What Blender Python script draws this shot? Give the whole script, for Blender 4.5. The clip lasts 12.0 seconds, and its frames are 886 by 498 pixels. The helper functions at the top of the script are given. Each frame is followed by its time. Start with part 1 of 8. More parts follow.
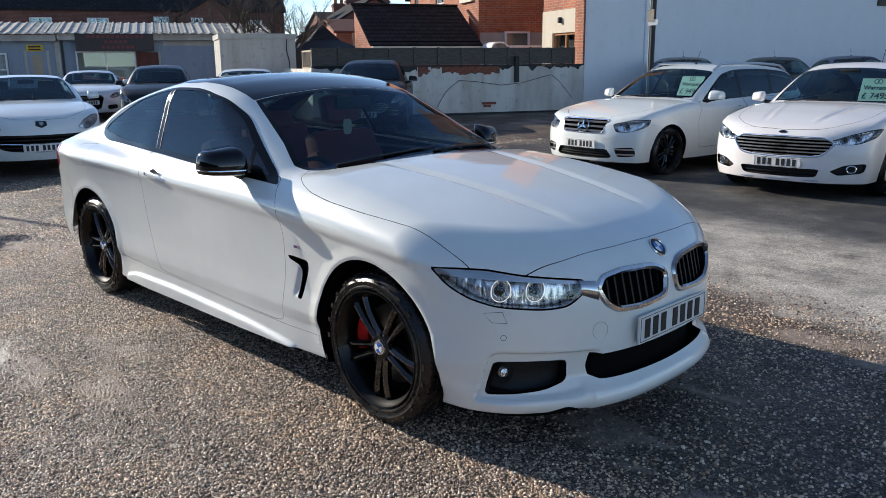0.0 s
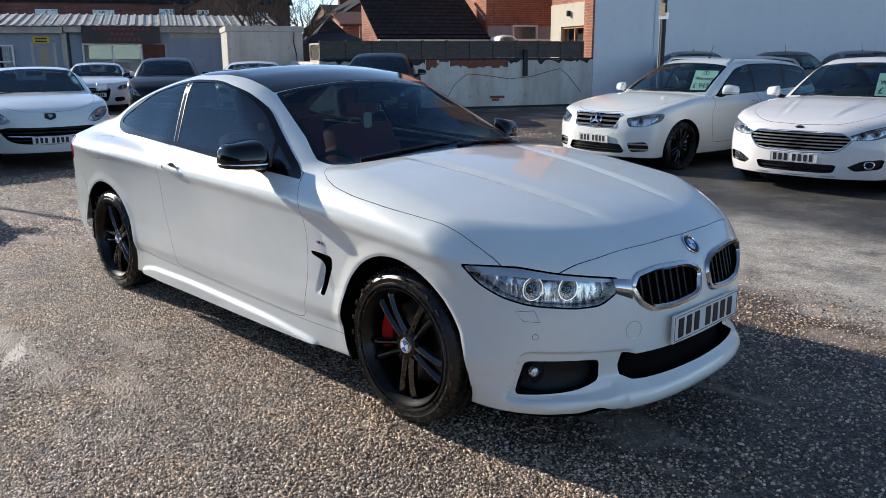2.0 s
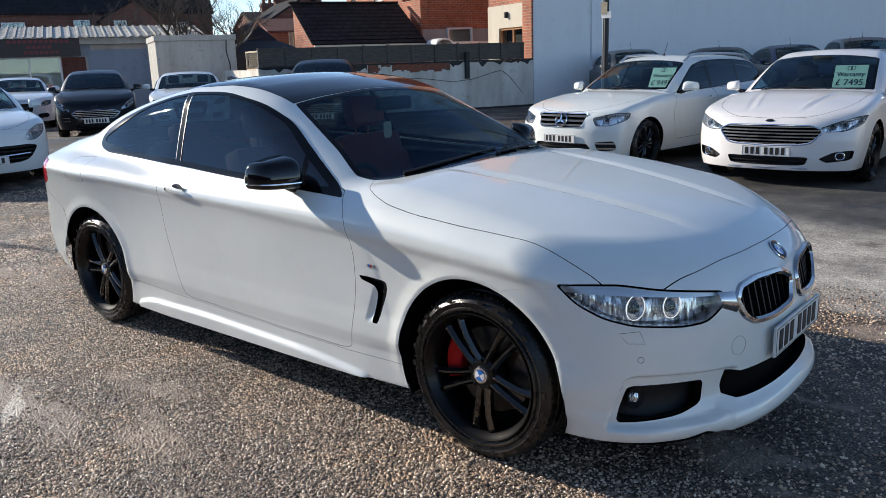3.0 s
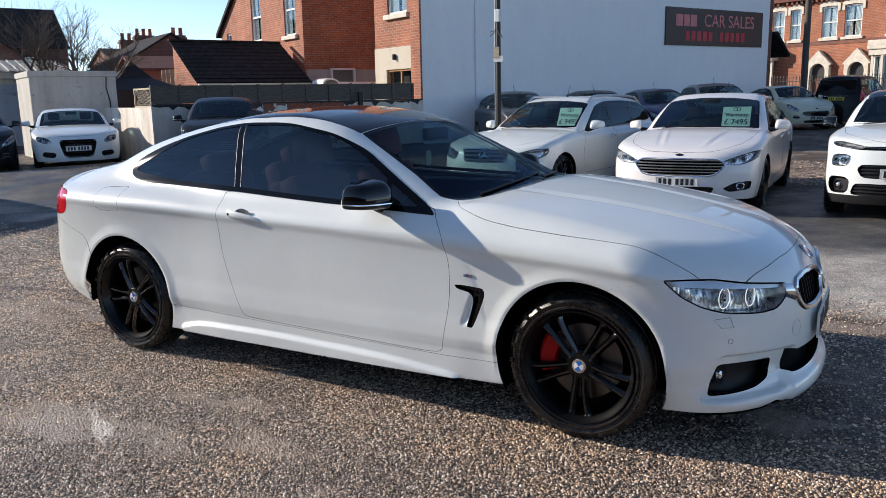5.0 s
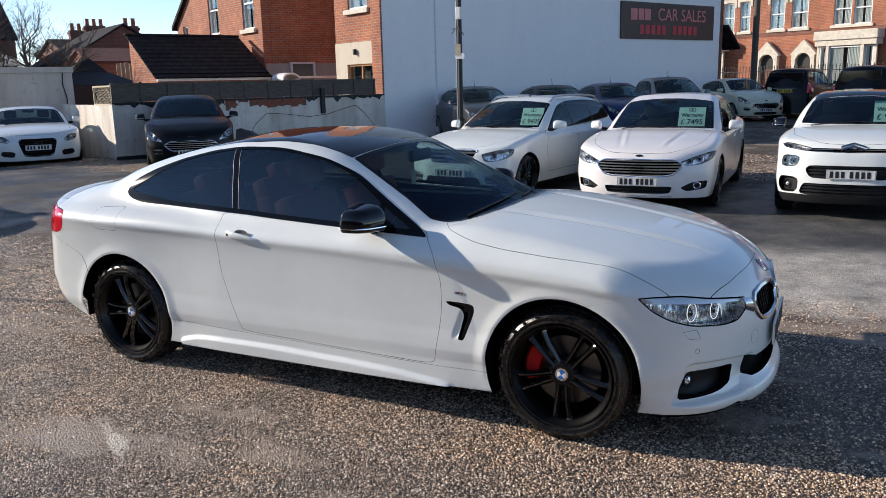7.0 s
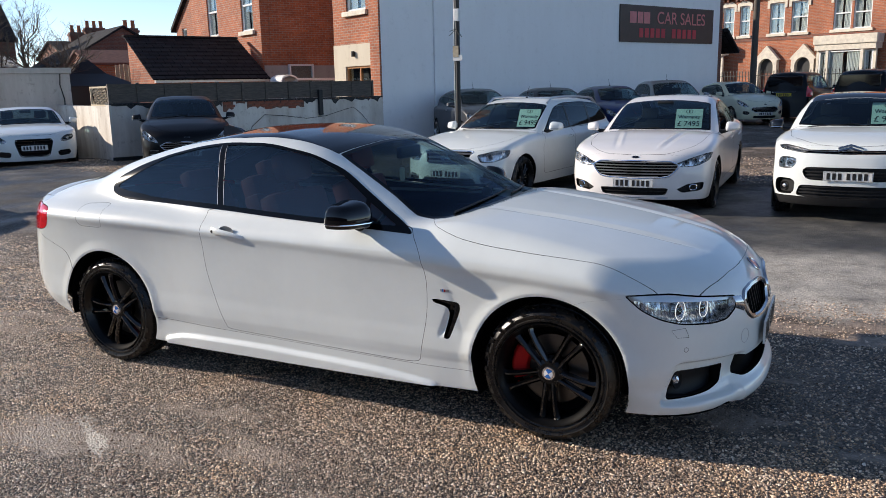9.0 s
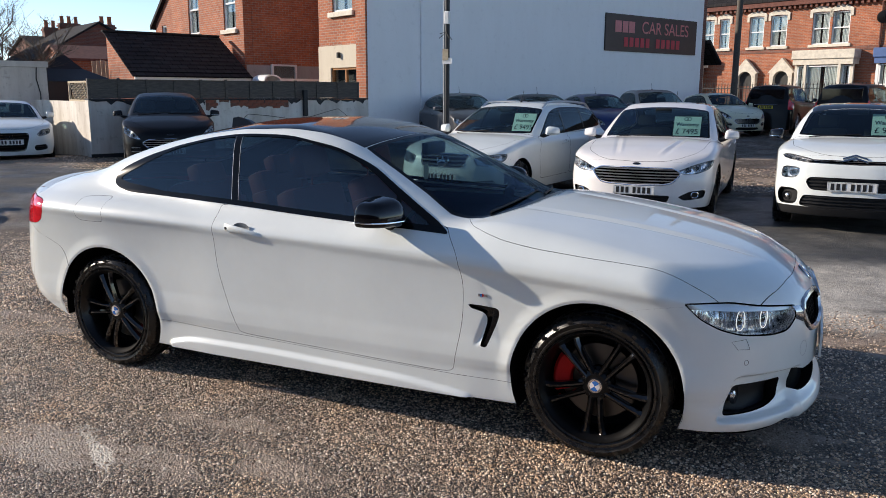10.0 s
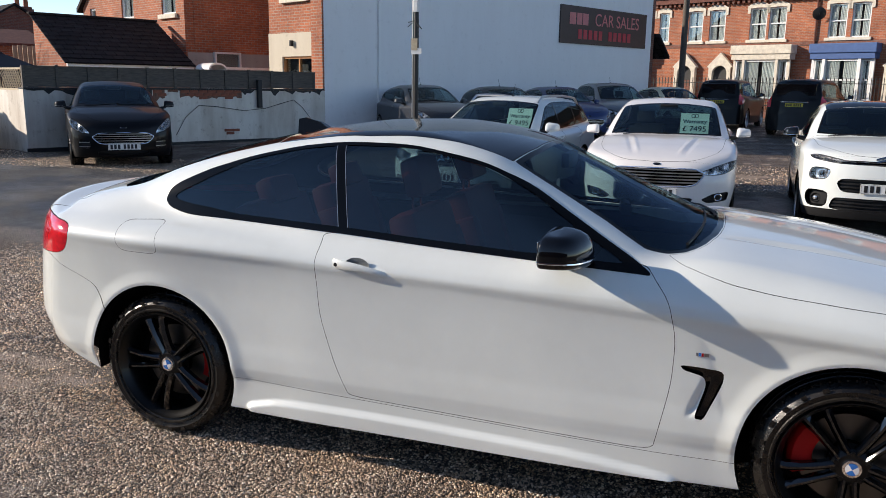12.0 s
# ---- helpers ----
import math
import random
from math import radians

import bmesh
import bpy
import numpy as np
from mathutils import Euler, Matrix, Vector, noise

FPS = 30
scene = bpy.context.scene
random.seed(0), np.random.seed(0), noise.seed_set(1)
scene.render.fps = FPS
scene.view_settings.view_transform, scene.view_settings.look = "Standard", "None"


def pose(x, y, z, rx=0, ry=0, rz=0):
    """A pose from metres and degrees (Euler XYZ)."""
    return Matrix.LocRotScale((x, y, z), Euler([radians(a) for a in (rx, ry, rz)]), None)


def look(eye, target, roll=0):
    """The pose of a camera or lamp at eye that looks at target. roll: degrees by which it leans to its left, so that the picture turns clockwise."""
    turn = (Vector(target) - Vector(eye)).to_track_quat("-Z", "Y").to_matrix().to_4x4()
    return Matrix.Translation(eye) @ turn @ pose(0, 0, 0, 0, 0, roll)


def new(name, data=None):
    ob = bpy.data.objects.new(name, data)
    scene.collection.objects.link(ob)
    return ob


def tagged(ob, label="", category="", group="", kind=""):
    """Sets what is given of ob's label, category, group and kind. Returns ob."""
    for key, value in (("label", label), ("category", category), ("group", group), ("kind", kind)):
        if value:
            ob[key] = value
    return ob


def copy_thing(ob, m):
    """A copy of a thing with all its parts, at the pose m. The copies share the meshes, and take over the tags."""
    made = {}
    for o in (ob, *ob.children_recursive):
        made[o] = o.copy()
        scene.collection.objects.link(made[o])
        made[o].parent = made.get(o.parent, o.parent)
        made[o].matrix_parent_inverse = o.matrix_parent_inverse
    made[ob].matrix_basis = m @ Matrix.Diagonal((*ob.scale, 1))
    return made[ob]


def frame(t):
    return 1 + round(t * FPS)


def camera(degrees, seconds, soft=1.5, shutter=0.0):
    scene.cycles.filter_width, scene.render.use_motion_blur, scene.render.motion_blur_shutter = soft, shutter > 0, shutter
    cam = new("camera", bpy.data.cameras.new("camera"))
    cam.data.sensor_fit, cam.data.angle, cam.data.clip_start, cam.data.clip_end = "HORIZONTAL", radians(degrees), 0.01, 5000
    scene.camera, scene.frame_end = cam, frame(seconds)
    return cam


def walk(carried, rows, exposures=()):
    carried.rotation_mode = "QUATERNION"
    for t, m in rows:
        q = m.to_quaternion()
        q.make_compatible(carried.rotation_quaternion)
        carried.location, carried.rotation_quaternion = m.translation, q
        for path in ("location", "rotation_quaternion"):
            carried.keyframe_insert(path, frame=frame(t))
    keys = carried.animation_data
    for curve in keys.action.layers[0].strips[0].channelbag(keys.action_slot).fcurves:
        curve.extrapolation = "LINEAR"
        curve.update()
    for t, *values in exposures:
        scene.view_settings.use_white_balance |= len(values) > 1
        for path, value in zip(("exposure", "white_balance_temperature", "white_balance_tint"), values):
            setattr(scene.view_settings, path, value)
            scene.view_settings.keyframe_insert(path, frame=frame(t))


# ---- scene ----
cam = camera(58.3, 12.0, soft=0.65)
PATH = [
    (0, (3.809, -2.828, 1.472), (2.426, -1.458, 1.015), -0.5),
    (0.5, (3.808, -2.831, 1.477), (2.422, -1.462, 1.024), -0.5),
    (1, (3.811, -2.831, 1.472), (2.434, -1.454, 1.018), -0.5),
    (1.5, (3.778, -2.834, 1.476), (2.4, -1.46, 1.013), -0.4),
    (2, (3.693, -2.851, 1.468), (2.306, -1.49, 0.996), -0.3),
    (2.5, (3.427, -2.933, 1.453), (2.08, -1.529, 0.99), -1.2),
    (2.7, (3.307, -2.969, 1.475), (1.991, -1.535, 1.014), -1.5),
    (4.3, (2.431, -3.427, 1.435), (1.426, -1.763, 0.962), -2.1),
    (4.5, (2.432, -3.565, 1.431), (1.44, -1.887, 0.986), -1.8),
    (5, (2.525, -3.918, 1.467), (1.546, -2.215, 1.089), -1.2),
    (5.5, (2.497, -4.135, 1.552), (1.573, -2.403, 1.171), -2.0),
    (6, (2.467, -4.249, 1.666), (1.578, -2.507, 1.243), -2.0),
    (6.5, (2.488, -4.229, 1.685), (1.607, -2.481, 1.271), -1.5),
    (7, (2.515, -4.227, 1.68), (1.632, -2.48, 1.27), -1.4),
    (9, (2.552, -4.15, 1.634), (1.668, -2.401, 1.233), -1.2),
    (9.5, (2.466, -4.074, 1.584), (1.593, -2.317, 1.195), 0.2),
    (10, (2.174, -4.055, 1.563), (1.35, -2.274, 1.177), 0.2),
    (10.5, (1.911, -3.995, 1.568), (1.152, -2.191, 1.161), 0.2),
    (11, (1.666, -3.759, 1.561), (0.954, -1.94, 1.134), 0.3),
    (11.5, (1.356, -3.646, 1.569), (0.662, -1.817, 1.151), 1.2),
    (12, (0.908, -3.65, 1.589), (0.26, -1.803, 1.182), 0.8),
]
walk(cam, [(t, look(eye, target, roll)) for t, eye, target, roll in PATH],
     [(0, 0.60, 6650, 9), (2.7, 0.60, 6650, 9), (4.5, 0.58, 6700, 11), (6.5, 0.56, 6750, 12), (12, 0.53, 7000, 12)])

# ---- light ----
SUN_DIR = Vector((-2.5, -0.50, 1.02)).normalized()
world = bpy.data.worlds.new("sky_world")
scene.world = world
world.use_nodes = True
_n, _l = world.node_tree.nodes, world.node_tree.links
_n.clear()
_sky = _n.new("ShaderNodeTexSky")
_sky.sky_type = "NISHITA"
_sky.sun_disc = False
_sky.sun_elevation = math.asin(SUN_DIR.z)
_sky.sun_rotation = math.atan2(SUN_DIR.x, SUN_DIR.y)
_sky.air_density, _sky.dust_density, _sky.ozone_density = 0.85, 0.05, 1.6
_sky.altitude = 2500
_bg = _n.new("ShaderNodeBackground")
_bg.inputs["Strength"].default_value = 0.135
_out = _n.new("ShaderNodeOutputWorld")
_l.new(_sky.outputs[0], _bg.inputs[0])
_l.new(_bg.outputs[0], _out.inputs[0])
_sd = bpy.data.lights.new("sun", "SUN")
_sd.energy, _sd.angle, _sd.color = 4.5, radians(0.55), (1.0, 0.92, 0.82)
sun = new("sun", _sd)
sun.matrix_world = look(SUN_DIR * 60, (0, 0, 0))

# ---- materials ----
def nodes_of(name):
    m = bpy.data.materials.new(name)
    m.use_nodes = True
    nt = m.node_tree
    return m, nt, nt.nodes["Principled BSDF"]


def node(nt, kind, **values):
    n = nt.nodes.new(kind)
    for key, v in values.items():
        n.inputs[key].default_value = v
    return n


def coords(nt, kind="Object"):
    return nt.nodes.new("ShaderNodeTexCoord").outputs[kind]


def ramp(nt, src, stops):
    r = nt.nodes.new("ShaderNodeValToRGB")
    e = r.color_ramp.elements
    while len(e) < len(stops):
        e.new(0.5)
    for k, (p, c) in enumerate(stops):
        e[k].position, e[k].color = p, (*c, 1) if len(c) == 3 else c
    nt.links.new(src, r.inputs[0])
    return r.outputs[0]


def noise_tex(nt, vec, scale, detail=4.0, rough=0.6):
    n = node(nt, "ShaderNodeTexNoise", Scale=scale, Detail=detail, Roughness=rough)
    nt.links.new(vec, n.inputs["Vector"])
    return n.outputs["Fac"]


def bump(nt, bsdf, height, strength=0.3, distance=0.01):
    b = node(nt, "ShaderNodeBump", Strength=strength, Distance=distance)
    nt.links.new(height, b.inputs["Height"])
    nt.links.new(b.outputs[0], bsdf.inputs["Normal"])
    return b


def mix_rgb(nt, fac, a, b, mode="MIX"):
    m = nt.nodes.new("ShaderNodeMix")
    m.data_type, m.blend_type = "RGBA", mode
    for k, v in ((0, fac), (6, a), (7, b)):
        if hasattr(v, "links"):
            nt.links.new(v, m.inputs[k])
        elif k == 0:
            m.inputs[k].default_value = v
        else:
            m.inputs[k].default_value = (*v, 1)
    return m.outputs[2]


def plain(name, rgb, rough=0.5, metal=0.0, coat=0.0, vary=0.12, scale=6.0, relief=0.0, relief_scale=120.0, spec=0.5):
    """A paint, plastic, metal or render with slight blotches and fine relief."""
    m, nt, b = nodes_of(name)
    c = coords(nt)
    lo = tuple(max(0, v * (1 - vary)) for v in rgb)
    hi = tuple(min(1, v * (1 + vary * 0.6)) for v in rgb)
    nt.links.new(ramp(nt, noise_tex(nt, c, scale), [(0.3, lo), (0.7, hi)]), b.inputs["Base Color"])
    b.inputs["Roughness"].default_value, b.inputs["Metallic"].default_value = rough, metal
    b.inputs["Coat Weight"].default_value, b.inputs["Coat Roughness"].default_value = coat, 0.04
    b.inputs["Specular IOR Level"].default_value = spec
    if relief:
        bump(nt, b, noise_tex(nt, c, relief_scale, 3), relief, 0.004)
    return m


def car_paint(name, rgb, flake=0.0, rough=0.35, coat=1.0, spec=0.5):
    """Clear-coated paint with a thin film of dust."""
    m, nt, b = nodes_of(name)
    c = coords(nt)
    dirt = noise_tex(nt, c, 2.2, 6, 0.65)
    lo = tuple(v * 0.93 for v in rgb)
    nt.links.new(ramp(nt, dirt, [(0.35, lo), (0.65, rgb)]), b.inputs["Base Color"])
    b.inputs["Roughness"].default_value, b.inputs["Metallic"].default_value = rough, flake
    b.inputs["Coat Weight"].default_value, b.inputs["Specular IOR Level"].default_value = coat, spec
    nt.links.new(ramp(nt, noise_tex(nt, c, 9, 8, 0.7), [(0.3, (0.02,) * 3), (0.75, (0.09,) * 3)]), b.inputs["Coat Roughness"])
    return m


def glass_mat(name, tint, rough=0.01, ior=1.5, sheen=(0.74, 0.90, 1.0)):
    """Tinted thin glass: clear through, with Fresnel gloss."""
    m, nt, b = nodes_of(name)
    nt.nodes.remove(b)
    out = nt.nodes["Material Output"]
    tr = node(nt, "ShaderNodeBsdfTransparent")
    tr.inputs[0].default_value = (*tint, 1)
    gl = node(nt, "ShaderNodeBsdfGlossy", Roughness=rough)
    gl.inputs[0].default_value = (*sheen, 1)
    # both faces of the pane reflect, the far one through the tint
    fr = node(nt, "ShaderNodeLayerWeight", Blend=0.5)
    pw = nt.nodes.new("ShaderNodeMath")
    pw.operation = "POWER"
    pw.inputs[1].default_value = 5.0
    nt.links.new(fr.outputs["Facing"], pw.inputs[0])
    r0 = (1 + tint[1] ** 2) * ((ior - 1) / (ior + 1)) ** 2
    ma = nt.nodes.new("ShaderNodeMath")
    ma.operation = "MULTIPLY_ADD"
    ma.inputs[1].default_value, ma.inputs[2].default_value = 0.36 * (1 - r0), r0
    nt.links.new(pw.outputs[0], ma.inputs[0])
    mx = nt.nodes.new("ShaderNodeMixShader")
    nt.links.new(ma.outputs[0], mx.inputs[0])
    nt.links.new(tr.outputs[0], mx.inputs[1])
    nt.links.new(gl.outputs[0], mx.inputs[2])
    nt.links.new(mx.outputs[0], out.inputs[0])
    return m


def glow(name, rgb, power):
    m, nt, b = nodes_of(name)
    b.inputs["Base Color"].default_value = (*rgb, 1)
    b.inputs["Emission Color"].default_value = (*rgb, 1)
    b.inputs["Emission Strength"].default_value = power
    return m


M = {}
M["white"] = car_paint("white_paint", (0.765, 0.80, 0.775))
M["pearl"] = car_paint("pearl_white_paint", (0.80, 0.775, 0.76))
M["cream"] = car_paint("cream_paint", (0.74, 0.72, 0.52))
M["black_paint"] = car_paint("black_paint", (0.004, 0.005, 0.008), 0.0, 0.4, 0.45, 0.15)
M["navy"] = car_paint("navy_paint", (0.012, 0.03, 0.12), 0.0, 0.4, 0.7, 0.2)
M["black_suv"] = car_paint("deep_black_paint", (0.003, 0.003, 0.004), 0.0, 0.4, 0.3, 0.1)
M["blue_paint"] = car_paint("dark_blue_paint", (0.006, 0.008, 0.014), 0.0, 0.4, 0.5, 0.15)
M["silver"] = car_paint("silver_paint", (0.17, 0.18, 0.195), 0.4)
M["grey_paint"] = car_paint("grey_paint", (0.022, 0.024, 0.029), 0.0, 0.4, 0.8, 0.3)
M["gloss_black"] = plain("gloss_black", (0.003, 0.0035, 0.005), 0.10, coat=0.5, spec=0.25)
M["rim_black"] = plain("rim_black", (0.003, 0.003, 0.0034), 0.07, coat=0.9, spec=0.4)
M["barrel"] = plain("rim_barrel", (0.003, 0.003, 0.0032), 0.35, coat=0.1, spec=0.25)
M["plastic"] = plain("black_plastic", (0.010, 0.010, 0.011), 0.55, relief=0.15, relief_scale=400, spec=0.3)
M["liner"] = plain("dark_liner", (0.003, 0.003, 0.003), 0.9, spec=0.1)
def rubber_mat():
    """Dressed tyre rubber with a film of brown dust in patches and specks."""
    m, nt, b = nodes_of("rubber")
    c = coords(nt)
    film = ramp(nt, noise_tex(nt, c, 9, 5, 0.7), [(0.42, (0.0,) * 3), (0.66, (0.8,) * 3)])
    speck = ramp(nt, noise_tex(nt, c, 210, 3, 0.6), [(0.62, (0.0,) * 3), (0.70, (1.0,) * 3)])
    col = mix_rgb(nt, film, (0.006, 0.006, 0.0065), (0.026, 0.021, 0.016))
    nt.links.new(mix_rgb(nt, speck, col, (0.055, 0.048, 0.040)), b.inputs["Base Color"])
    nt.links.new(ramp(nt, film, [(0.0, (0.22,) * 3), (1.0, (0.5,) * 3)]), b.inputs["Roughness"])
    b.inputs["Specular IOR Level"].default_value = 0.4
    bump(nt, b, noise_tex(nt, c, 260, 3), 0.2, 0.004)
    return m


M["rubber"] = rubber_mat()
M["tread_wet"] = plain("tread_wet", (0.010, 0.010, 0.011), 0.35, relief=0.2, relief_scale=200)
M["chrome"] = plain("chrome", (0.78, 0.78, 0.80), 0.07, metal=1.0, vary=0.04)
M["satin"] = plain("satin_metal", (0.45, 0.45, 0.46), 0.3, metal=1.0)
M["disc"] = plain("brake_disc", (0.12, 0.115, 0.11), 0.35, metal=1.0)
M["red_caliper"] = plain("red_caliper", (0.45, 0.008, 0.008), 0.5, spec=0.2)
M["glass"] = glass_mat("window_glass", (0.52, 0.66, 0.65), sheen=(0.42, 0.58, 0.78))
M["glass_dark"] = glass_mat("privacy_glass", (0.27, 0.36, 0.38), ior=1.72)
M["glass_far"] = glass_mat("car_glass", (0.50, 0.64, 0.64), ior=1.58)
M["lens"] = glass_mat("lamp_lens", (0.95, 0.96, 0.97), ior=1.35)
def lamp_mat():
    """Bright pressed lamp reflector; light and dark reflection streaks are painted along its upright facets."""
    m, nt, b = nodes_of("lamp_reflector")
    mp = nt.nodes.new("ShaderNodeMapping")
    mp.inputs["Scale"].default_value = (1.0, 1.0, 0.16)
    nt.links.new(coords(nt), mp.inputs[0])
    f = noise_tex(nt, mp.outputs[0], 44, 2, 0.5)
    nt.links.new(ramp(nt, f, [(0.36, (0.20, 0.20, 0.21)), (0.44, (0.78, 0.79, 0.80)), (0.58, (0.95, 0.95, 0.95)), (0.68, (0.50, 0.50, 0.51))]), b.inputs["Base Color"])
    b.inputs["Metallic"].default_value, b.inputs["Roughness"].default_value = 0.75, 0.2
    bump(nt, b, f, 0.5, 0.02)
    return m


M["lamp_bowl"] = lamp_mat()
M["slat"] = plain("grille_black", (0.005, 0.005, 0.0055), 0.5, spec=0.25)
M["dark_chrome"] = plain("satin_chrome", (0.50, 0.50, 0.51), 0.16, metal=1.0, vary=0.05)
M["angel"] = glow("lit_ring", (1.0, 0.98, 0.94), 0.5)
M["red_lens"] = plain("red_lens", (0.78, 0.02, 0.03), 0.1, coat=1.0, vary=0.3, scale=25)
M["plate"] = plain("plate_white", (0.74, 0.74, 0.72), 0.35, vary=0.05)
M["plate_yellow"] = plain("plate_yellow", (0.72, 0.55, 0.04), 0.35, vary=0.05)
M["ink"] = plain("black_ink", (0.012, 0.012, 0.013), 0.5)
M["badge_blue"] = plain("badge_blue", (0.02, 0.16, 0.55), 0.2, coat=1.0)
M["badge_white"] = plain("badge_white", (0.8, 0.8, 0.8), 0.2, coat=1.0)
M["leather_red"] = plain("red_leather", (0.24, 0.026, 0.018), 0.5, relief=0.2, relief_scale=250)
M["cloth"] = plain("dark_cloth", (0.014, 0.014, 0.016), 0.85, spec=0.2)
M["trim_black"] = plain("satin_black_trim", (0.002, 0.002, 0.0022), 0.12, spec=0.22)
M["trim_beige"] = plain("beige_trim", (0.45, 0.38, 0.32), 0.6)
M["card"] = plain("price_card", (0.60, 0.78, 0.68), 0.6, vary=0.05)
M["paper"] = plain("paper", (0.75, 0.75, 0.73), 0.7, vary=0.05)

# ---- mesh helpers ----
def smax(a, b, r):
    h = np.clip(0.5 + 0.5 * (a - b) / r, 0, 1)
    return b + (a - b) * h + r * h * (1 - h)


def smin(a, b, r):
    return -smax(-a, -b, r)


def curve(*pts):
    """A smooth line through (x, value) pairs that does not overshoot."""
    xs = np.array([p[0] for p in pts], float)
    ys = np.array([p[1] for p in pts], float)
    o = np.argsort(xs)
    xs, ys = xs[o], ys[o]
    h, d = np.diff(xs), np.diff(ys) / np.diff(xs)
    m = np.concatenate([[d[0]], np.where(d[1:] * d[:-1] > 0, 2 * d[1:] * d[:-1] / (d[1:] + d[:-1] + 1e-12), 0), [d[-1]]])

    def f(x):
        x = np.clip(x, xs[0], xs[-1])
        k = np.clip(np.searchsorted(xs, x) - 1, 0, len(h) - 1)
        t = (x - xs[k]) / h[k]
        return ((1 + 2 * t) * (1 - t) ** 2 * ys[k] + t * (1 - t) ** 2 * h[k] * m[k]
                + t * t * (3 - 2 * t) * ys[k + 1] + t * t * (t - 1) * h[k] * m[k + 1])
    return f


def rounded(pts, n=6, cut=0.3):
    """A closed outline with its corners rounded off."""
    out, k = [], len(pts)
    p = [np.array(q[:2], float) for q in pts]
    for i in range(k):
        a, b, c = p[i - 1], p[i], p[(i + 1) % k]
        r = pts[i][2] if len(pts[i]) > 2 else cut
        s, e = b + (a - b) * r, b + (c - b) * r
        for j in range(n + 1):
            t = j / n
            out.append((1 - t) ** 2 * s + 2 * t * (1 - t) * b + t * t * e)
    return np.array(out)


def outline(pts):
    """Signed distance in a plane to a closed outline; negative inside."""
    a = np.asarray(pts, float)
    b = np.roll(a, -1, axis=0)

    def f(u, v):
        best = np.full(u.shape, 1e9)
        inside = np.zeros(u.shape, bool)
        for (ax, ay), (bx, by) in zip(a, b):
            dx, dy = bx - ax, by - ay
            t = np.clip(((u - ax) * dx + (v - ay) * dy) / (dx * dx + dy * dy + 1e-12), 0, 1)
            best = np.minimum(best, (u - ax - t * dx) ** 2 + (v - ay - t * dy) ** 2)
            if abs(dy) > 1e-9:
                inside ^= ((ay > v) != (by > v)) & (u < dx * (v - ay) / dy + ax)
        return np.where(inside, -1, 1) * np.sqrt(best)
    return f


def grid_faces(ids):
    a, b, c, d = ids[:-1, :-1].ravel(), ids[1:, :-1].ravel(), ids[1:, 1:].ravel(), ids[:-1, 1:].ravel()
    return list(zip(a.tolist(), b.tolist(), c.tolist(), d.tolist()))


def shell(F, x0, x1, cy, cz0, cz1, nx, nt, nf, ns, nc):
    """The right half (y >= 0) of the surface F = 0, met by rays from a core box."""
    ph = np.linspace(0, np.pi / 2, nf + 1)
    zz = np.linspace(cz1, cz0, ns + 1)[1:]
    path = []
    for k in range(nt):
        path.append((x0, cy * k / nt, -1.0, 0.0))
    for k in range(nc + 1):
        t = np.pi / 2 * k / nc
        path.append((x0, cy, -np.cos(t), np.sin(t)))
    for k in range(1, nx):
        path.append((x0 + (x1 - x0) * k / nx, cy, 0.0, 1.0))
    for k in range(nc + 1):
        t = np.pi / 2 * k / nc
        path.append((x1, cy, np.sin(t), np.cos(t)))
    for k in range(nt - 1, -1, -1):
        path.append((x1, cy * k / nt, 1.0, 0.0))
    path = np.array(path)
    n, c = len(path), nf + 1 + ns
    S = np.zeros((n, c, 3))
    D = np.zeros((n, c, 3))
    S[:, :, 0], S[:, :, 1] = path[:, 0:1], path[:, 1:2]
    S[:, :nf + 1, 2], S[:, nf + 1:, 2] = cz1, zz
    D[:, :nf + 1, 0], D[:, :nf + 1, 1], D[:, :nf + 1, 2] = path[:, 2:3] * np.sin(ph), path[:, 3:4] * np.sin(ph), np.cos(ph)
    D[:, nf + 1:, 0], D[:, nf + 1:, 1] = path[:, 2:3], path[:, 3:4]
    gx, gy = np.meshgrid(np.linspace(x0, x1, nx + 1), np.linspace(0, cy, nt + 1), indexing="ij")
    S2 = np.stack([gx, gy, np.full(gx.shape, cz1)], -1)
    D2 = np.zeros(S2.shape)
    D2[..., 2] = 1
    ids1 = np.arange(n * c).reshape(n, c)
    ids2 = n * c + np.arange(S2.shape[0] * S2.shape[1]).reshape(S2.shape[:2])
    S, D = np.concatenate([S.reshape(-1, 3), S2.reshape(-1, 3)]), np.concatenate([D.reshape(-1, 3), D2.reshape(-1, 3)])
    lo, hi = np.zeros(len(S)), np.full(len(S), 1.6)
    for _ in range(26):
        mid = (lo + hi) / 2
        neg = F(S + D * mid[:, None]) < 0
        lo, hi = np.where(neg, mid, lo), np.where(neg, hi, mid)
    V = S + D * ((lo + hi) / 2)[:, None]
    faces = grid_faces(ids1) + grid_faces(ids2)
    key, uniq, remap = {}, [], np.zeros(len(V), int)
    for i, q in enumerate(np.round(V, 5).tolist()):
        j = key.setdefault(tuple(q), len(uniq))
        if j == len(uniq):
            uniq.append(i)
        remap[i] = j
    out = []
    for f in faces:
        g = []
        for i in f:
            j = int(remap[i])
            if j not in g:
                g.append(j)
        if len(g) > 2:
            out.append(tuple(g))
    return V[uniq], out


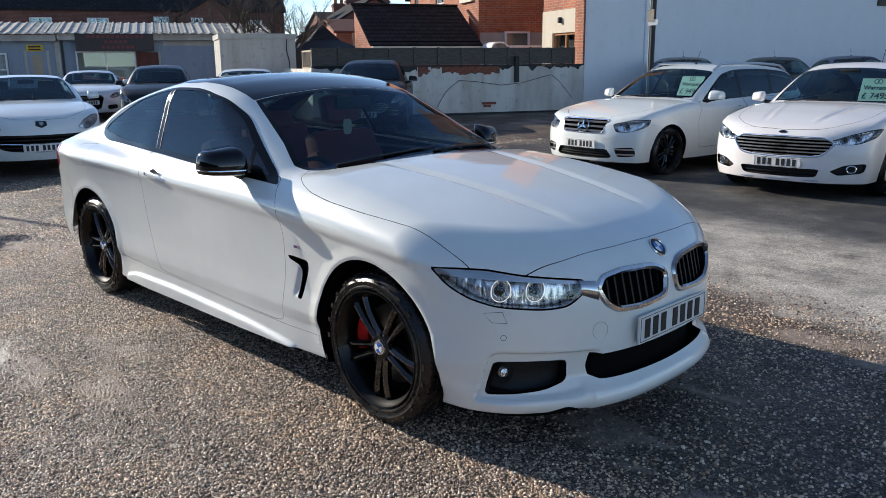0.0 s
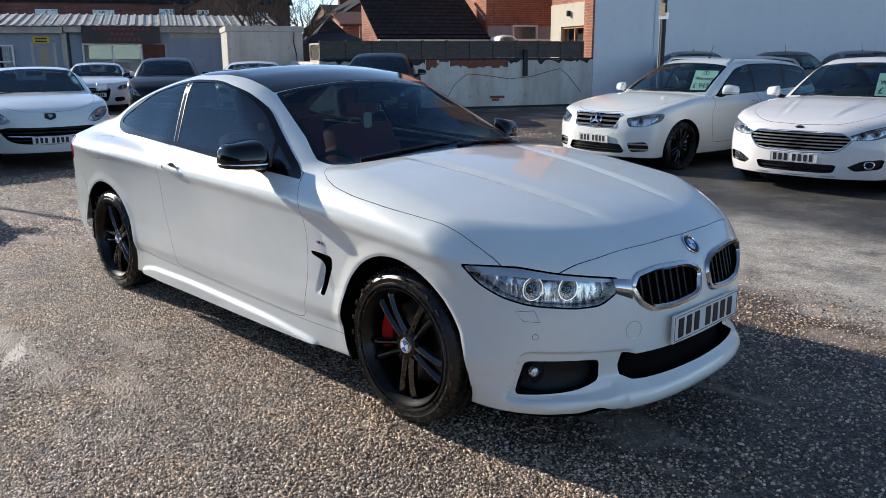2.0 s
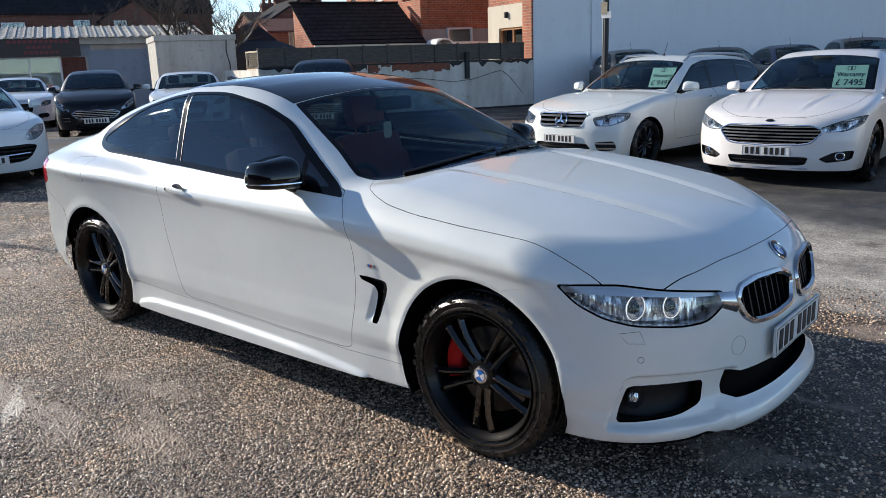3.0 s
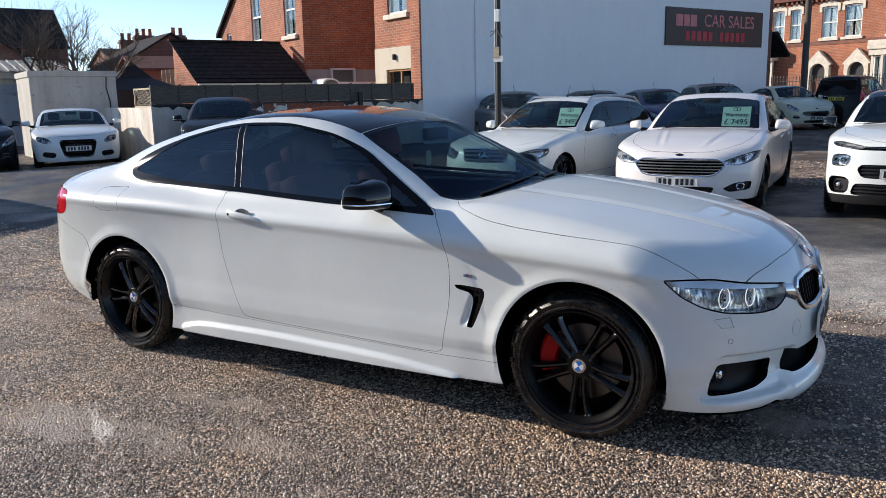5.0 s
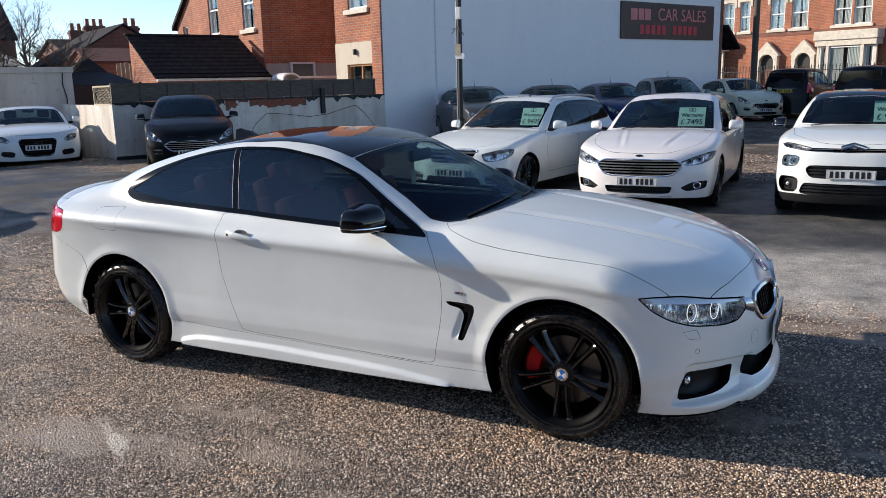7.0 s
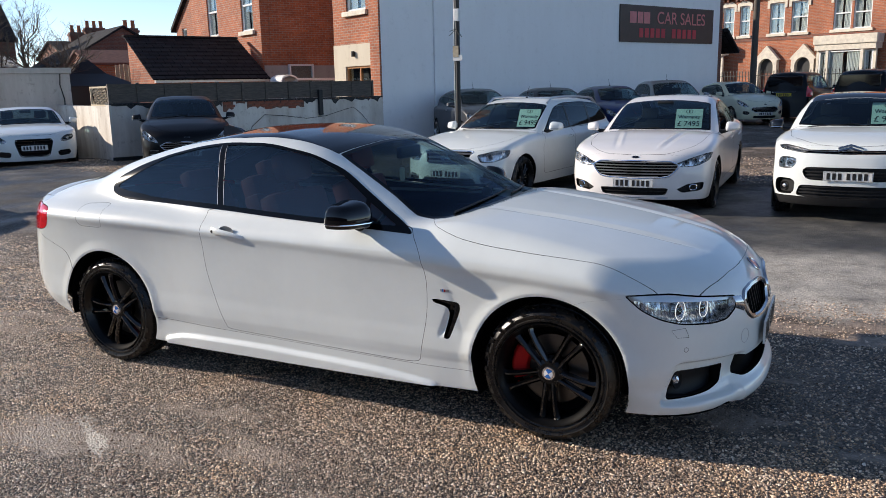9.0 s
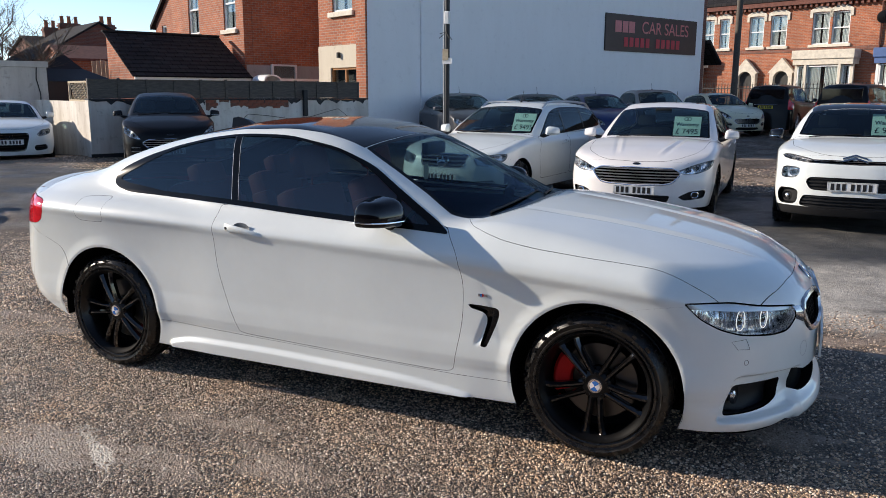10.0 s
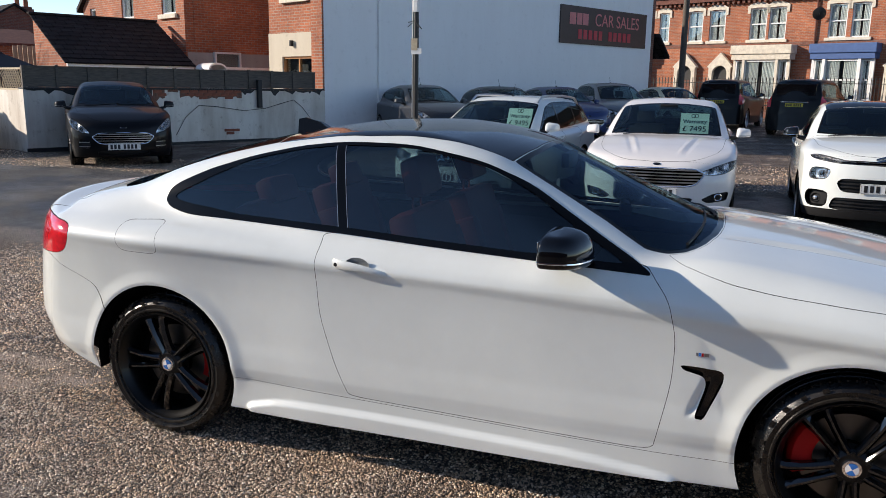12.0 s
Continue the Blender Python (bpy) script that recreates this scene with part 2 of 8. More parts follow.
def split(mesh, f, gap=0.0):
    """Cuts a mesh along f = 0 into what lies inside (f < 0) and outside, with a gap between."""
    V, faces = mesh
    if not len(faces):
        return mesh, mesh
    val = f(V)

    def keep(sign, level):
        w = sign * val - level
        verts, extra, cache, out = V, [], {}, []
        neg = w < 0
        negl, n0 = neg.tolist(), len(V)

        def cross(i, j):
            k = (i, j) if i < j else (j, i)
            if k not in cache:
                a, b = k
                t = w[a] / (w[a] - w[b])
                cache[k] = n0 + len(extra)
                extra.append(V[a] + (V[b] - V[a]) * t)
            return cache[k]
        for fc in faces:
            s = [negl[i] for i in fc]
            if all(s):
                out.append(fc)
            elif any(s):
                g = []
                for q, i in enumerate(fc):
                    j = fc[(q + 1) % len(fc)]
                    if negl[i]:
                        g.append(i)
                    if negl[i] != negl[j]:
                        g.append(cross(i, j))
                if len(g) > 2:
                    out.append(tuple(g))
        vv = np.concatenate([V, np.array(extra)]) if extra else verts
        used = sorted({i for fc in out for i in fc})
        back = {i: k for k, i in enumerate(used)}
        return vv[used], [tuple(back[i] for i in fc) for fc in out]
    return keep(1, -gap), keep(-1, -gap)


def gradient(F, V, e=0.004):
    g = np.zeros(V.shape)
    for k in range(3):
        d = np.zeros(3)
        d[k] = e
        g[:, k] = F(V + d) - F(V - d)
    return g / (np.linalg.norm(g, axis=1, keepdims=True) + 1e-9)


def empty(name, m=None):
    ob = new(name)
    ob.empty_display_size = 0.2
    if m is not None:
        ob.matrix_basis = m
    return ob


def link(name, me, mat, parent=None, label="", m=None):
    me.materials.append(mat)
    ob = new(name, me)
    if parent is not None:
        ob.parent = parent
    if m is not None:
        ob.matrix_basis = m
    if label:
        ob["label"] = label
    return ob


def mesh_of(name, V, faces, smooth=True, normals=None):
    me = bpy.data.meshes.new(name)
    me.from_pydata(np.asarray(V).tolist(), [], faces)
    if smooth:
        me.polygons.foreach_set("use_smooth", [True] * len(me.polygons))
        if normals is not None:
            me.normals_split_custom_set_from_vertices(normals.tolist())
    return me


def part(name, bm, mat, parent=None, label="", smooth=False, m=None):
    """Links a bmesh as one mesh object under a thing or under a part."""
    me = bpy.data.meshes.new(name)
    bmesh.ops.recalc_face_normals(bm, faces=bm.faces)
    bm.to_mesh(me)
    bm.free()
    if smooth:
        me.polygons.foreach_set("use_smooth", [True] * len(me.polygons))
        me.set_sharp_from_angle(angle=radians(40))
    return link(name, me, mat, parent, label, m)


def box(bm, x0, x1, y0, y1, z0, z1, bevel=0.0, m=None):
    v = [bm.verts.new(p) for p in ((x0, y0, z0), (x1, y0, z0), (x1, y1, z0), (x0, y1, z0), (x0, y0, z1), (x1, y0, z1), (x1, y1, z1), (x0, y1, z1))]
    fs = [bm.faces.new([v[i] for i in f]) for f in ((3, 2, 1, 0), (4, 5, 6, 7), (0, 1, 5, 4), (1, 2, 6, 5), (2, 3, 7, 6), (3, 0, 4, 7))]
    if bevel:
        es = list({e for f in fs for e in f.edges})
        r = bmesh.ops.bevel(bm, geom=es, offset=bevel, segments=2, profile=0.6, affect="EDGES", clamp_overlap=True)
        v = list({q for q in r["verts"]} | {q for q in v if q.is_valid})
    if m is not None:
        bmesh.ops.transform(bm, matrix=m, verts=[q for q in v if q.is_valid])
    return bm


def boxed(name, dims, mat, parent=None, label="", bevel=0.0, m=None):
    return part(name, box(bmesh.new(), *dims, bevel), mat, parent, label, m=m)


def lathe(bm, prof, n, axis="y", centre=(0, 0, 0), arc=(0.0, 2 * math.pi), closed=True):
    """Turns a profile of (radius, offset) round an axis."""
    rings = []
    full = abs(arc[1] - arc[0] - 2 * math.pi) < 1e-6
    cnt = n if full else n + 1
    for k in range(cnt):
        a = arc[0] + (arc[1] - arc[0]) * k / n
        c, s = math.cos(a), math.sin(a)
        row = []
        for r, o in prof:
            p = (r * c, o, r * s) if axis == "y" else (o, r * c, r * s) if axis == "x" else (r * c, r * s, o)
            row.append(bm.verts.new([p[i] + centre[i] for i in range(3)]))
        rings.append(row)
    for k in range(n):
        a, b = rings[k], rings[(k + 1) % cnt]
        for j in range(len(prof) - 1):
            bm.faces.new((a[j], a[j + 1], b[j + 1], b[j]))
    return bm


def tube(bm, pts, r, n=8, taper=None):
    """A round bar along a line of points."""
    rings = []
    pts = [Vector(p) for p in pts]
    for k, p in enumerate(pts):
        d = (pts[min(k + 1, len(pts) - 1)] - pts[max(k - 1, 0)]).normalized()
        u = d.orthogonal().normalized() if k == 0 else (u - d * u.dot(d)).normalized()
        w = d.cross(u)
        rr = r if taper is None else r + (taper - r) * k / (len(pts) - 1)
        rings.append([bm.verts.new(p + (u * math.cos(2 * math.pi * i / n) + w * math.sin(2 * math.pi * i / n)) * rr) for i in range(n)])
    for a, b in zip(rings, rings[1:]):
        for i in range(n):
            bm.faces.new((a[i], a[(i + 1) % n], b[(i + 1) % n], b[i]))
    bm.faces.new(rings[0][::-1])
    bm.faces.new(rings[-1])
    return bm


def prism(bm, pts, d0, d1, axis="y"):
    """An outline pulled through a thickness along an axis."""
    def at(p, d):
        return (p[0], d, p[1]) if axis == "y" else (d, p[0], p[1]) if axis == "x" else (p[0], p[1], d)
    a = [bm.verts.new(at(p, d0)) for p in pts]
    b = [bm.verts.new(at(p, d1)) for p in pts]
    bm.faces.new(a)
    bm.faces.new(b[::-1])
    for i in range(len(pts)):
        j = (i + 1) % len(pts)
        bm.faces.new((a[i], b[i], b[j], a[j]))
    return bm


def letters(name, text, size, mat, parent, m, depth=0.003, align="CENTER"):
    cu = bpy.data.curves.new(name, "FONT")
    cu.body, cu.size, cu.extrude, cu.align_x, cu.align_y = text, size, depth, align, "CENTER"
    cu.materials.append(mat)
    ob = new(name, cu)
    ob.parent = parent
    ob.matrix_basis = m
    return ob

# ---- cars ----
def field(sp):
    """The car's body as one smooth closed form."""
    top, side, plan, xf, xr, roof, green, gplan, crease = (sp[k] for k in ("top", "side", "plan", "front", "rear", "roof", "green", "gplan", "crease"))

    def F(P):
        x, y, z = P[..., 0], np.abs(P[..., 1]), P[..., 2]
        w = plan(x)
        W = sp["w"]
        up = np.clip((z - 0.40) / 0.3, 0, 1)
        half = side(z - crease(x) * up * up * (3 - 2 * up)) * w
        if "tuck" in sp:
            half = half - sp["tuck"](x, z)
        lower = smax(z - top(x) + sp["crown"] * (y / W) ** 2, y - half, sp["r_shoulder"])
        lower = smax(lower, x - xf(z) + sp["fbow"] * (y / W) ** sp["fpow"], sp["r_nose"])
        lower = smax(lower, xr(z) + sp["rbow"] * (y / W) ** 3 - x, sp["r_nose"])
        lower = smax(lower, sp["zb"] - z, 0.03)
        g = np.clip((x + 0.75) / 0.9, 0, 1)
        xs = x + ((sp["wrap"] + 0.22) * g * g * (3 - 2 * g) - 0.22) * y * y
        cab = smax(z - roof(xs) + sp["rcrown"] * y * y, y - green(z) * gplan(x), sp["r_roof"])
        f = smin(lower, cab, sp["r_belt"](x) if callable(sp["r_belt"]) else sp["r_belt"])
        for g in sp.get("press", ()):
            f = f + g(x, y, z)
        return f
    return F


def soft(d, width):
    """1 inside, 0 outside, smooth over a width."""
    t = np.clip(0.5 - d / width, 0, 1)
    return t * t * (3 - 2 * t)


def near(F, p, axis):
    """The place on the body that is met from p along an axis, from outside."""
    k = {"x": 0, "y": 1, "z": 2}[axis]
    q = np.tile(np.array(p, float), (1600, 1))
    q[:, k] = np.linspace(2.9, -0.2, 1600) if axis != "y" else np.linspace(1.3, 0.0, 1600)
    f = F(q)
    i = int(np.argmax(f < 0))
    return Vector(q[i])


def pair_of(name, V, faces, mat, parent, F=None, label="", thing_label=""):
    """The half piece and its mirror image as two parts."""
    obs = []
    if not len(faces):
        return obs
    N = gradient(F, V) if F is not None else None
    for s in (1, -1):
        Q = V * np.array([1, s, 1])
        fs = faces if s == 1 else [tuple(reversed(f)) for f in faces]
        obs.append(link(name, mesh_of(name, Q, fs, True, None if N is None else N * np.array([1, s, 1])), mat, parent, label))
    return obs


def whole_of(name, V, faces, mat, parent, F=None, label=""):
    if not len(faces):
        return None
    N = gradient(F, V) if F is not None else None
    k = len(V)
    Q = np.concatenate([V, V * np.array([1, -1, 1])])
    fs = list(faces) + [tuple(i + k for i in reversed(f)) for f in faces]
    NN = None if N is None else np.concatenate([N, N * np.array([1, -1, 1])])
    return link(name, mesh_of(name, Q, fs, True, NN), mat, parent, label)


def inset(piece, F, d):
    V, fs = piece
    return V - gradient(F, V) * d, fs


def cupped(piece, F, d):
    """A recess: the piece moved in by d, with walls from its edge."""
    V, fs = piece
    V2 = np.concatenate([V, V - gradient(F, V) * d])
    k, seen = len(V), {}
    for f in fs:
        for a, b in zip(f, tuple(f[1:]) + (f[0],)):
            seen[(a, b)] = True
    out = [tuple(i + k for i in f) for f in fs]
    for a, b in seen:
        if (b, a) not in seen and not (abs(V[a][1]) < 1e-4 and abs(V[b][1]) < 1e-4):
            out.append((b, a, a + k, b + k))
    return V2, out


WHEELS = {}


def wheel_meshes(r, rim, width, spokes, twin, rim_mat, face_mat=None, red=False):
    """Tyre, rim, disc, caliper and cap as meshes; the outside is towards +y."""
    key = (r, rim, width, spokes, twin, rim_mat, red)
    if key in WHEELS:
        return WHEELS[key]
    h = width / 2
    out = {}

    def done(bm, name, mat, sharp=40):
        me = bpy.data.meshes.new(name)
        bmesh.ops.recalc_face_normals(bm, faces=bm.faces)
        bm.to_mesh(me)
        bm.free()
        me.polygons.foreach_set("use_smooth", [True] * len(me.polygons))
        me.set_sharp_from_angle(angle=radians(sharp))
        me.materials.append(M[mat])
        return me
    bm = bmesh.new()
    g = 0.006
    prof = [(rim - 0.012, -h + 0.02), (rim + 0.004, -h + 0.008), (rim + 0.02, -h), (r - 0.035, -h - 0.004), (r - 0.012, -h + 0.012), (r - 0.003, -h + 0.03)]
    for k in range(4):
        c = -h + 0.045 + (width - 0.09) * k / 3
        prof += [(r, c - 0.012), (r - g, c - 0.009), (r - g, c - 0.003), (r, c)]
    prof += [(r - 0.003, h - 0.03), (r - 0.012, h - 0.012), (r - 0.035, h + 0.004), (rim + 0.045, h + 0.006), (rim + 0.040, h + 0.004), (rim + 0.02, h + 0.001), (rim + 0.004, h - 0.008), (rim - 0.012, h - 0.02)]
    lathe(bm, prof, 72)
    for k in range(72):
        a = 2 * math.pi * (k + 0.5) / 72
        for s in (-1, 1):
            box(bm, -0.0025, 0.0025, s * (h - 0.030) - 0.012, s * (h - 0.030) + 0.012, r - 0.012, r - 0.0022, 0, pose(0, 0, 0, 0, math.degrees(a), 0))
    # raised marks and rim guard on the side wall
    for k in range(26):
        if k % 13 in (5, 6, 11):
            continue
        a = 360 * k / 26
        box(bm, -0.010 - 0.003 * (k % 3), 0.009, h + 0.0035, h + 0.0068, rim + 0.050, rim + 0.064, 0, pose(0, 0, 0, 0, a, 0))
    lathe(bm, [(rim + 0.014, h - 0.001), (rim + 0.017, h + 0.0075), (rim + 0.024, h + 0.0078), (rim + 0.028, h + 0.001)], 72)
    out["tyre"] = done(bm, "tyre", "rubber")
    bm = bmesh.new()
    lathe(bm, [(rim - 0.02, -h + 0.03), (rim - 0.030, 0.0), (rim - 0.024, h - 0.05), (rim - 0.016, h - 0.024), (rim - 0.006, h - 0.011), (rim - 0.0015, h - 0.002), (rim + 0.001, h + 0.003), (rim + 0.005, h + 0.003), (rim + 0.007, h - 0.003), (rim + 0.006, h - 0.012)], 72)
    lathe(bm, [(0.001, h - 0.035), (0.05, h - 0.034), (0.066, h - 0.045), (0.07, h - 0.09)], 36)
    for k in range(5):
        a = radians(72 * k + 54)
        lathe(bm, [(0.0001, h - 0.03), (0.008, h - 0.031), (0.009, h - 0.05)], 8, centre=(0.052 * math.cos(a), 0, 0.052 * math.sin(a)))
    out["rim"] = done(bm, "rim", "barrel" if rim_mat == "rim_black" else rim_mat, 30)
    for s in ((-1, 1) if twin else (0,)):
        bm = bmesh.new()
        rows = []
        for t, off, wd in ((0, 0.017, 0.017), (0.25, 0.020, 0.0145), (0.6, 0.027, 0.0145), (0.86, 0.034, 0.017), (0.96, 0.039, 0.021), (1, 0.042, 0.027)):
            if not twin:
                off, wd = 0.0, wd * 1.9
            rr = 0.040 + (rim - 0.016 - 0.040) * t
            yy = h - 0.036 + 0.017 * math.sin(t * 2.3) - 0.006 * t
            row = []
            for u, dy in ((-1, -0.034), (-0.94, -0.013), (-0.25, 0.0), (0.25, 0.0), (0.94, -0.013), (1, -0.034)):
                row.append(bm.verts.new((s * off + u * wd, yy + dy, rr)))
            rows.append(row)
        for a, b in zip(rows, rows[1:]):
            for j in range(5):
                bm.faces.new((a[j], a[j + 1], b[j + 1], b[j]))
        out["spoke_%d" % s] = done(bm, "spoke", rim_mat, 30)
    bm = bmesh.new()
    lathe(bm, [(0.07, 0.0), (0.075, 0.012), (rim - 0.075, 0.012), (rim - 0.07, 0.006), (rim - 0.07, -0.012), (0.07, -0.012)], 48, centre=(0, h - 0.12, 0))
    out["brake_disc"] = done(bm, "brake_disc", "disc")
    bm = bmesh.new()
    lathe(bm, [(0.0001, h - 0.128), (rim - 0.02, h - 0.132)], 36)
    out["backplate"] = done(bm, "backplate", "liner")
    bm = bmesh.new()
    lathe(bm, [(rim - 0.125, h - 0.10), (rim - 0.118, h - 0.070), (rim - 0.100, h - 0.062), (rim - 0.055, h - 0.064), (rim - 0.040, h - 0.082), (rim - 0.036, h - 0.13)], 14, arc=(radians(148), radians(203)))
    out["caliper"] = done(bm, "caliper", "red_caliper" if red else "satin")
    bm = bmesh.new()
    lathe(bm, [(0.0001, h - 0.024), (0.031, h - 0.026), (0.034, h - 0.036)], 32)
    out["cap"] = done(bm, "cap", "ink" if not red else "chrome")
    if red:
        for q in range(2):
            bm = bmesh.new()
            for k in (q, q + 2):
                a0 = math.pi / 2 * k
                v = [bm.verts.new((0, h - 0.0215, 0))] + [bm.verts.new((0.022 * math.cos(a0 + math.pi / 2 * i / 8), h - 0.0228, 0.022 * math.sin(a0 + math.pi / 2 * i / 8))) for i in range(9)]
                for i in range(1, 9):
                    bm.faces.new((v[0], v[i + 1], v[i]))
            out["badge_field" if q else "badge_sector"] = done(bm, "badge_sector", "badge_blue" if q else "badge_white")
    WHEELS[key] = out
    return out


def add_wheels(car, sp, spokes=5, twin=True, rim_mat="rim_black", red=False):
    ms = wheel_meshes(sp["tyre"], sp["rim"], sp["tw"], spokes, twin, rim_mat, red=red)
    for x in (sp["ax"], -sp["ax"]):
        for s in (1, -1):
            yy = sp["hub"] - sp["tw"] / 2
            spin = sp.get("spin", (8, 20))[0 if x > 0 else 1]
            m = pose(x, s * yy, sp["tyre"] - 0.004, 0, 0, 0 if s == 1 else 180) @ pose(0, 0, 0, 0, spin, 0)
            wheel = new("wheel", ms["rim"])
            wheel.parent, wheel.matrix_basis = car, m
            for k, me in ms.items():
                if k == "rim":
                    continue
                if k.startswith("spoke"):
                    for q in range(spokes):
                        ob = new("spoke", me)
                        ob.parent, ob.matrix_basis = wheel, pose(0, 0, 0, 0, 360 * q / spokes, 0)
                    continue
                ob = new("badge_sector" if k == "badge_field" else k, me)
                ob.parent = wheel
                if k == "caliper":
                    side = 180 if (x > 0) == (s == -1) else 0
                    ob.matrix_basis = pose(0, 0 if x > 0 else -0.045, 0, 0, -spin, 0) @ pose(0, 0, 0, 0, 0 if side == 0 else 166, 0)


def seat_mesh(kind):
    bm = bmesh.new()
    box(bm, -0.24, 0.27, -0.25, 0.25, 0.10, 0.26, 0.05)
    box(bm, -0.07, 0.07, -0.25, 0.25, 0.0, 0.62, 0.05, pose(-0.27, 0, 0.2, 0, -18, 0))
    box(bm, -0.09, 0.05, 0.16, 0.27, 0.05, 0.5, 0.04, pose(-0.24, 0, 0.2, 0, -18, 0))
    box(bm, -0.09, 0.05, -0.27, -0.16, 0.05, 0.5, 0.04, pose(-0.24, 0, 0.2, 0, -18, 0))
    me = bpy.data.meshes.new("seat")
    bmesh.ops.recalc_face_normals(bm, faces=bm.faces)
    bm.to_mesh(me)
    bm.free()
    me.polygons.foreach_set("use_smooth", [True] * len(me.polygons))
    me.set_sharp_from_angle(angle=radians(50))
    bm = bmesh.new()
    box(bm, -0.05, 0.05, -0.135, 0.135, 0.66, 0.84, 0.045, pose(-0.27, 0, 0.2, 0, -14, 0))
    for y in (-0.05, 0.05):
        tube(bm, [(-0.47, y, 0.75), (-0.475, y, 0.88)], 0.006, 6)
    hd = bpy.data.meshes.new("headrest")
    bmesh.ops.recalc_face_normals(bm, faces=bm.faces)
    bm.to_mesh(hd)
    bm.free()
    hd.polygons.foreach_set("use_smooth", [True] * len(hd.polygons))
    hd.set_sharp_from_angle(angle=radians(50))
    for q in (me, hd):
        q.materials.append(M[kind])
    return me, hd


SEATS = {}


def add_cabin(car, sp, kind="cloth"):
    """Seats, dash, steering wheel and mirror inside."""
    if kind not in SEATS:
        SEATS[kind] = seat_mesh(kind)
    me, hd = SEATS[kind]
    fx, rx, zz = sp["seats"]
    for x in (fx, rx):
        for y in (0.36, -0.36):
            st = new("seat" if x == fx else "rear_seat", me)
            st.parent, st.matrix_basis = car, pose(x, y, zz)
            if x == fx:
                h = new("headrest", hd)
                h.parent = st
    bx = sp["dash"]
    bm = bmesh.new()
    box(bm, bx - 0.28, bx + 0.16, -0.66, 0.66, zz + 0.30, zz + 0.58, 0.06)
    part("dashboard", bm, M["cloth"], car, smooth=True)
    bm = bmesh.new()
    lathe(bm, [(0.175, -0.012), (0.19, 0.0), (0.175, 0.012), (0.163, 0.0), (0.175, -0.012)], 28, axis="x")
    box(bm, -0.015, 0.02, -0.165, 0.165, -0.02, 0.02, 0.008)
    box(bm, -0.03, 0.03, -0.06, 0.06, -0.06, 0.05, 0.02)
    part("steering_wheel", bm, M["plastic"], car, smooth=True, m=pose(bx - 0.38, -0.36, zz + 0.56, 0, 22, 0))
    bm = bmesh.new()
    box(bm, -0.02, 0.02, -0.12, 0.12, -0.035, 0.035, 0.015)
    part("rear_view_mirror", bm, M["plastic"], car, smooth=True, m=pose(bx - 0.42, 0, sp["zr"] - 0.12))


def plate_on(car, F, sp, y, z, mat="plate", rear=False, tilt=0.0, yc=0.0):
    """A number plate with plain bars for its characters."""
    if rear:
        x = min(float(F_at_rear(F, z)), 0) - 0.012
        m = pose(x, yc, z, 0, tilt, 180)
    else:
        x = near(F, (0, 0.02, z), "x").x + 0.014
        m = pose(x, yc, z, 0, tilt, 0)
    bm = bmesh.new()
    box(bm, -0.006, 0.004, -0.26, 0.26, -0.0555, 0.0555, 0.002)
    pl = part("number_plate", bm, M[mat], car, m=m)
    for k, o in enumerate((-0.185, -0.125, -0.065, -0.005, 0.085, 0.145, 0.205)):
        bm = bmesh.new()
        box(bm, 0.0045, 0.0065, -0.019, 0.019, -0.038, 0.038)
        part("plate_bar", bm, M["ink"], pl, m=pose(0, -o if not rear else -o, 0))
    bm = bmesh.new()
    for a, b, c, d in ((-0.252, 0.252, 0.047, 0.049), (-0.252, 0.252, -0.049, -0.047), (-0.252, -0.250, -0.047, 0.047), (0.250, 0.252, -0.047, 0.047)):
        box(bm, 0.0045, 0.0055, a, b, c, d)
    part("plate_border", bm, M["ink"], pl)
    return pl


def F_at_rear(F, z):
    q = np.zeros((800, 3))
    q[:, 0] = np.linspace(-3.2, 0, 800)
    q[:, 2] = z
    return q[int(np.argmax(F(q) < 0)), 0]


def guard(poly, plane, lim):
    """An outline in a side ('xz'), top ('xy'), front ('yz') or corner ('sz') projection, with limits."""
    d = outline(poly)

    def f(V):
        x, y, z = V[:, 0], V[:, 1], V[:, 2]
        if plane == "xz":
            r = d(x, z)
        elif plane == "xy":
            r = d(x, y)
        elif plane == "yz":
            r = d(y, z)
        else:
            r = d((lim[0] - x) + y, z)
        if plane == "xz":
            r = np.maximum(r, lim - y)
        elif plane == "xy":
            r = np.maximum(r, lim - z)
        elif plane == "yz":
            r = np.maximum(r, (lim - x) if lim > 0 else (x - lim))
        else:
            r = np.maximum(r, lim[1] - x)
        return r
    return f


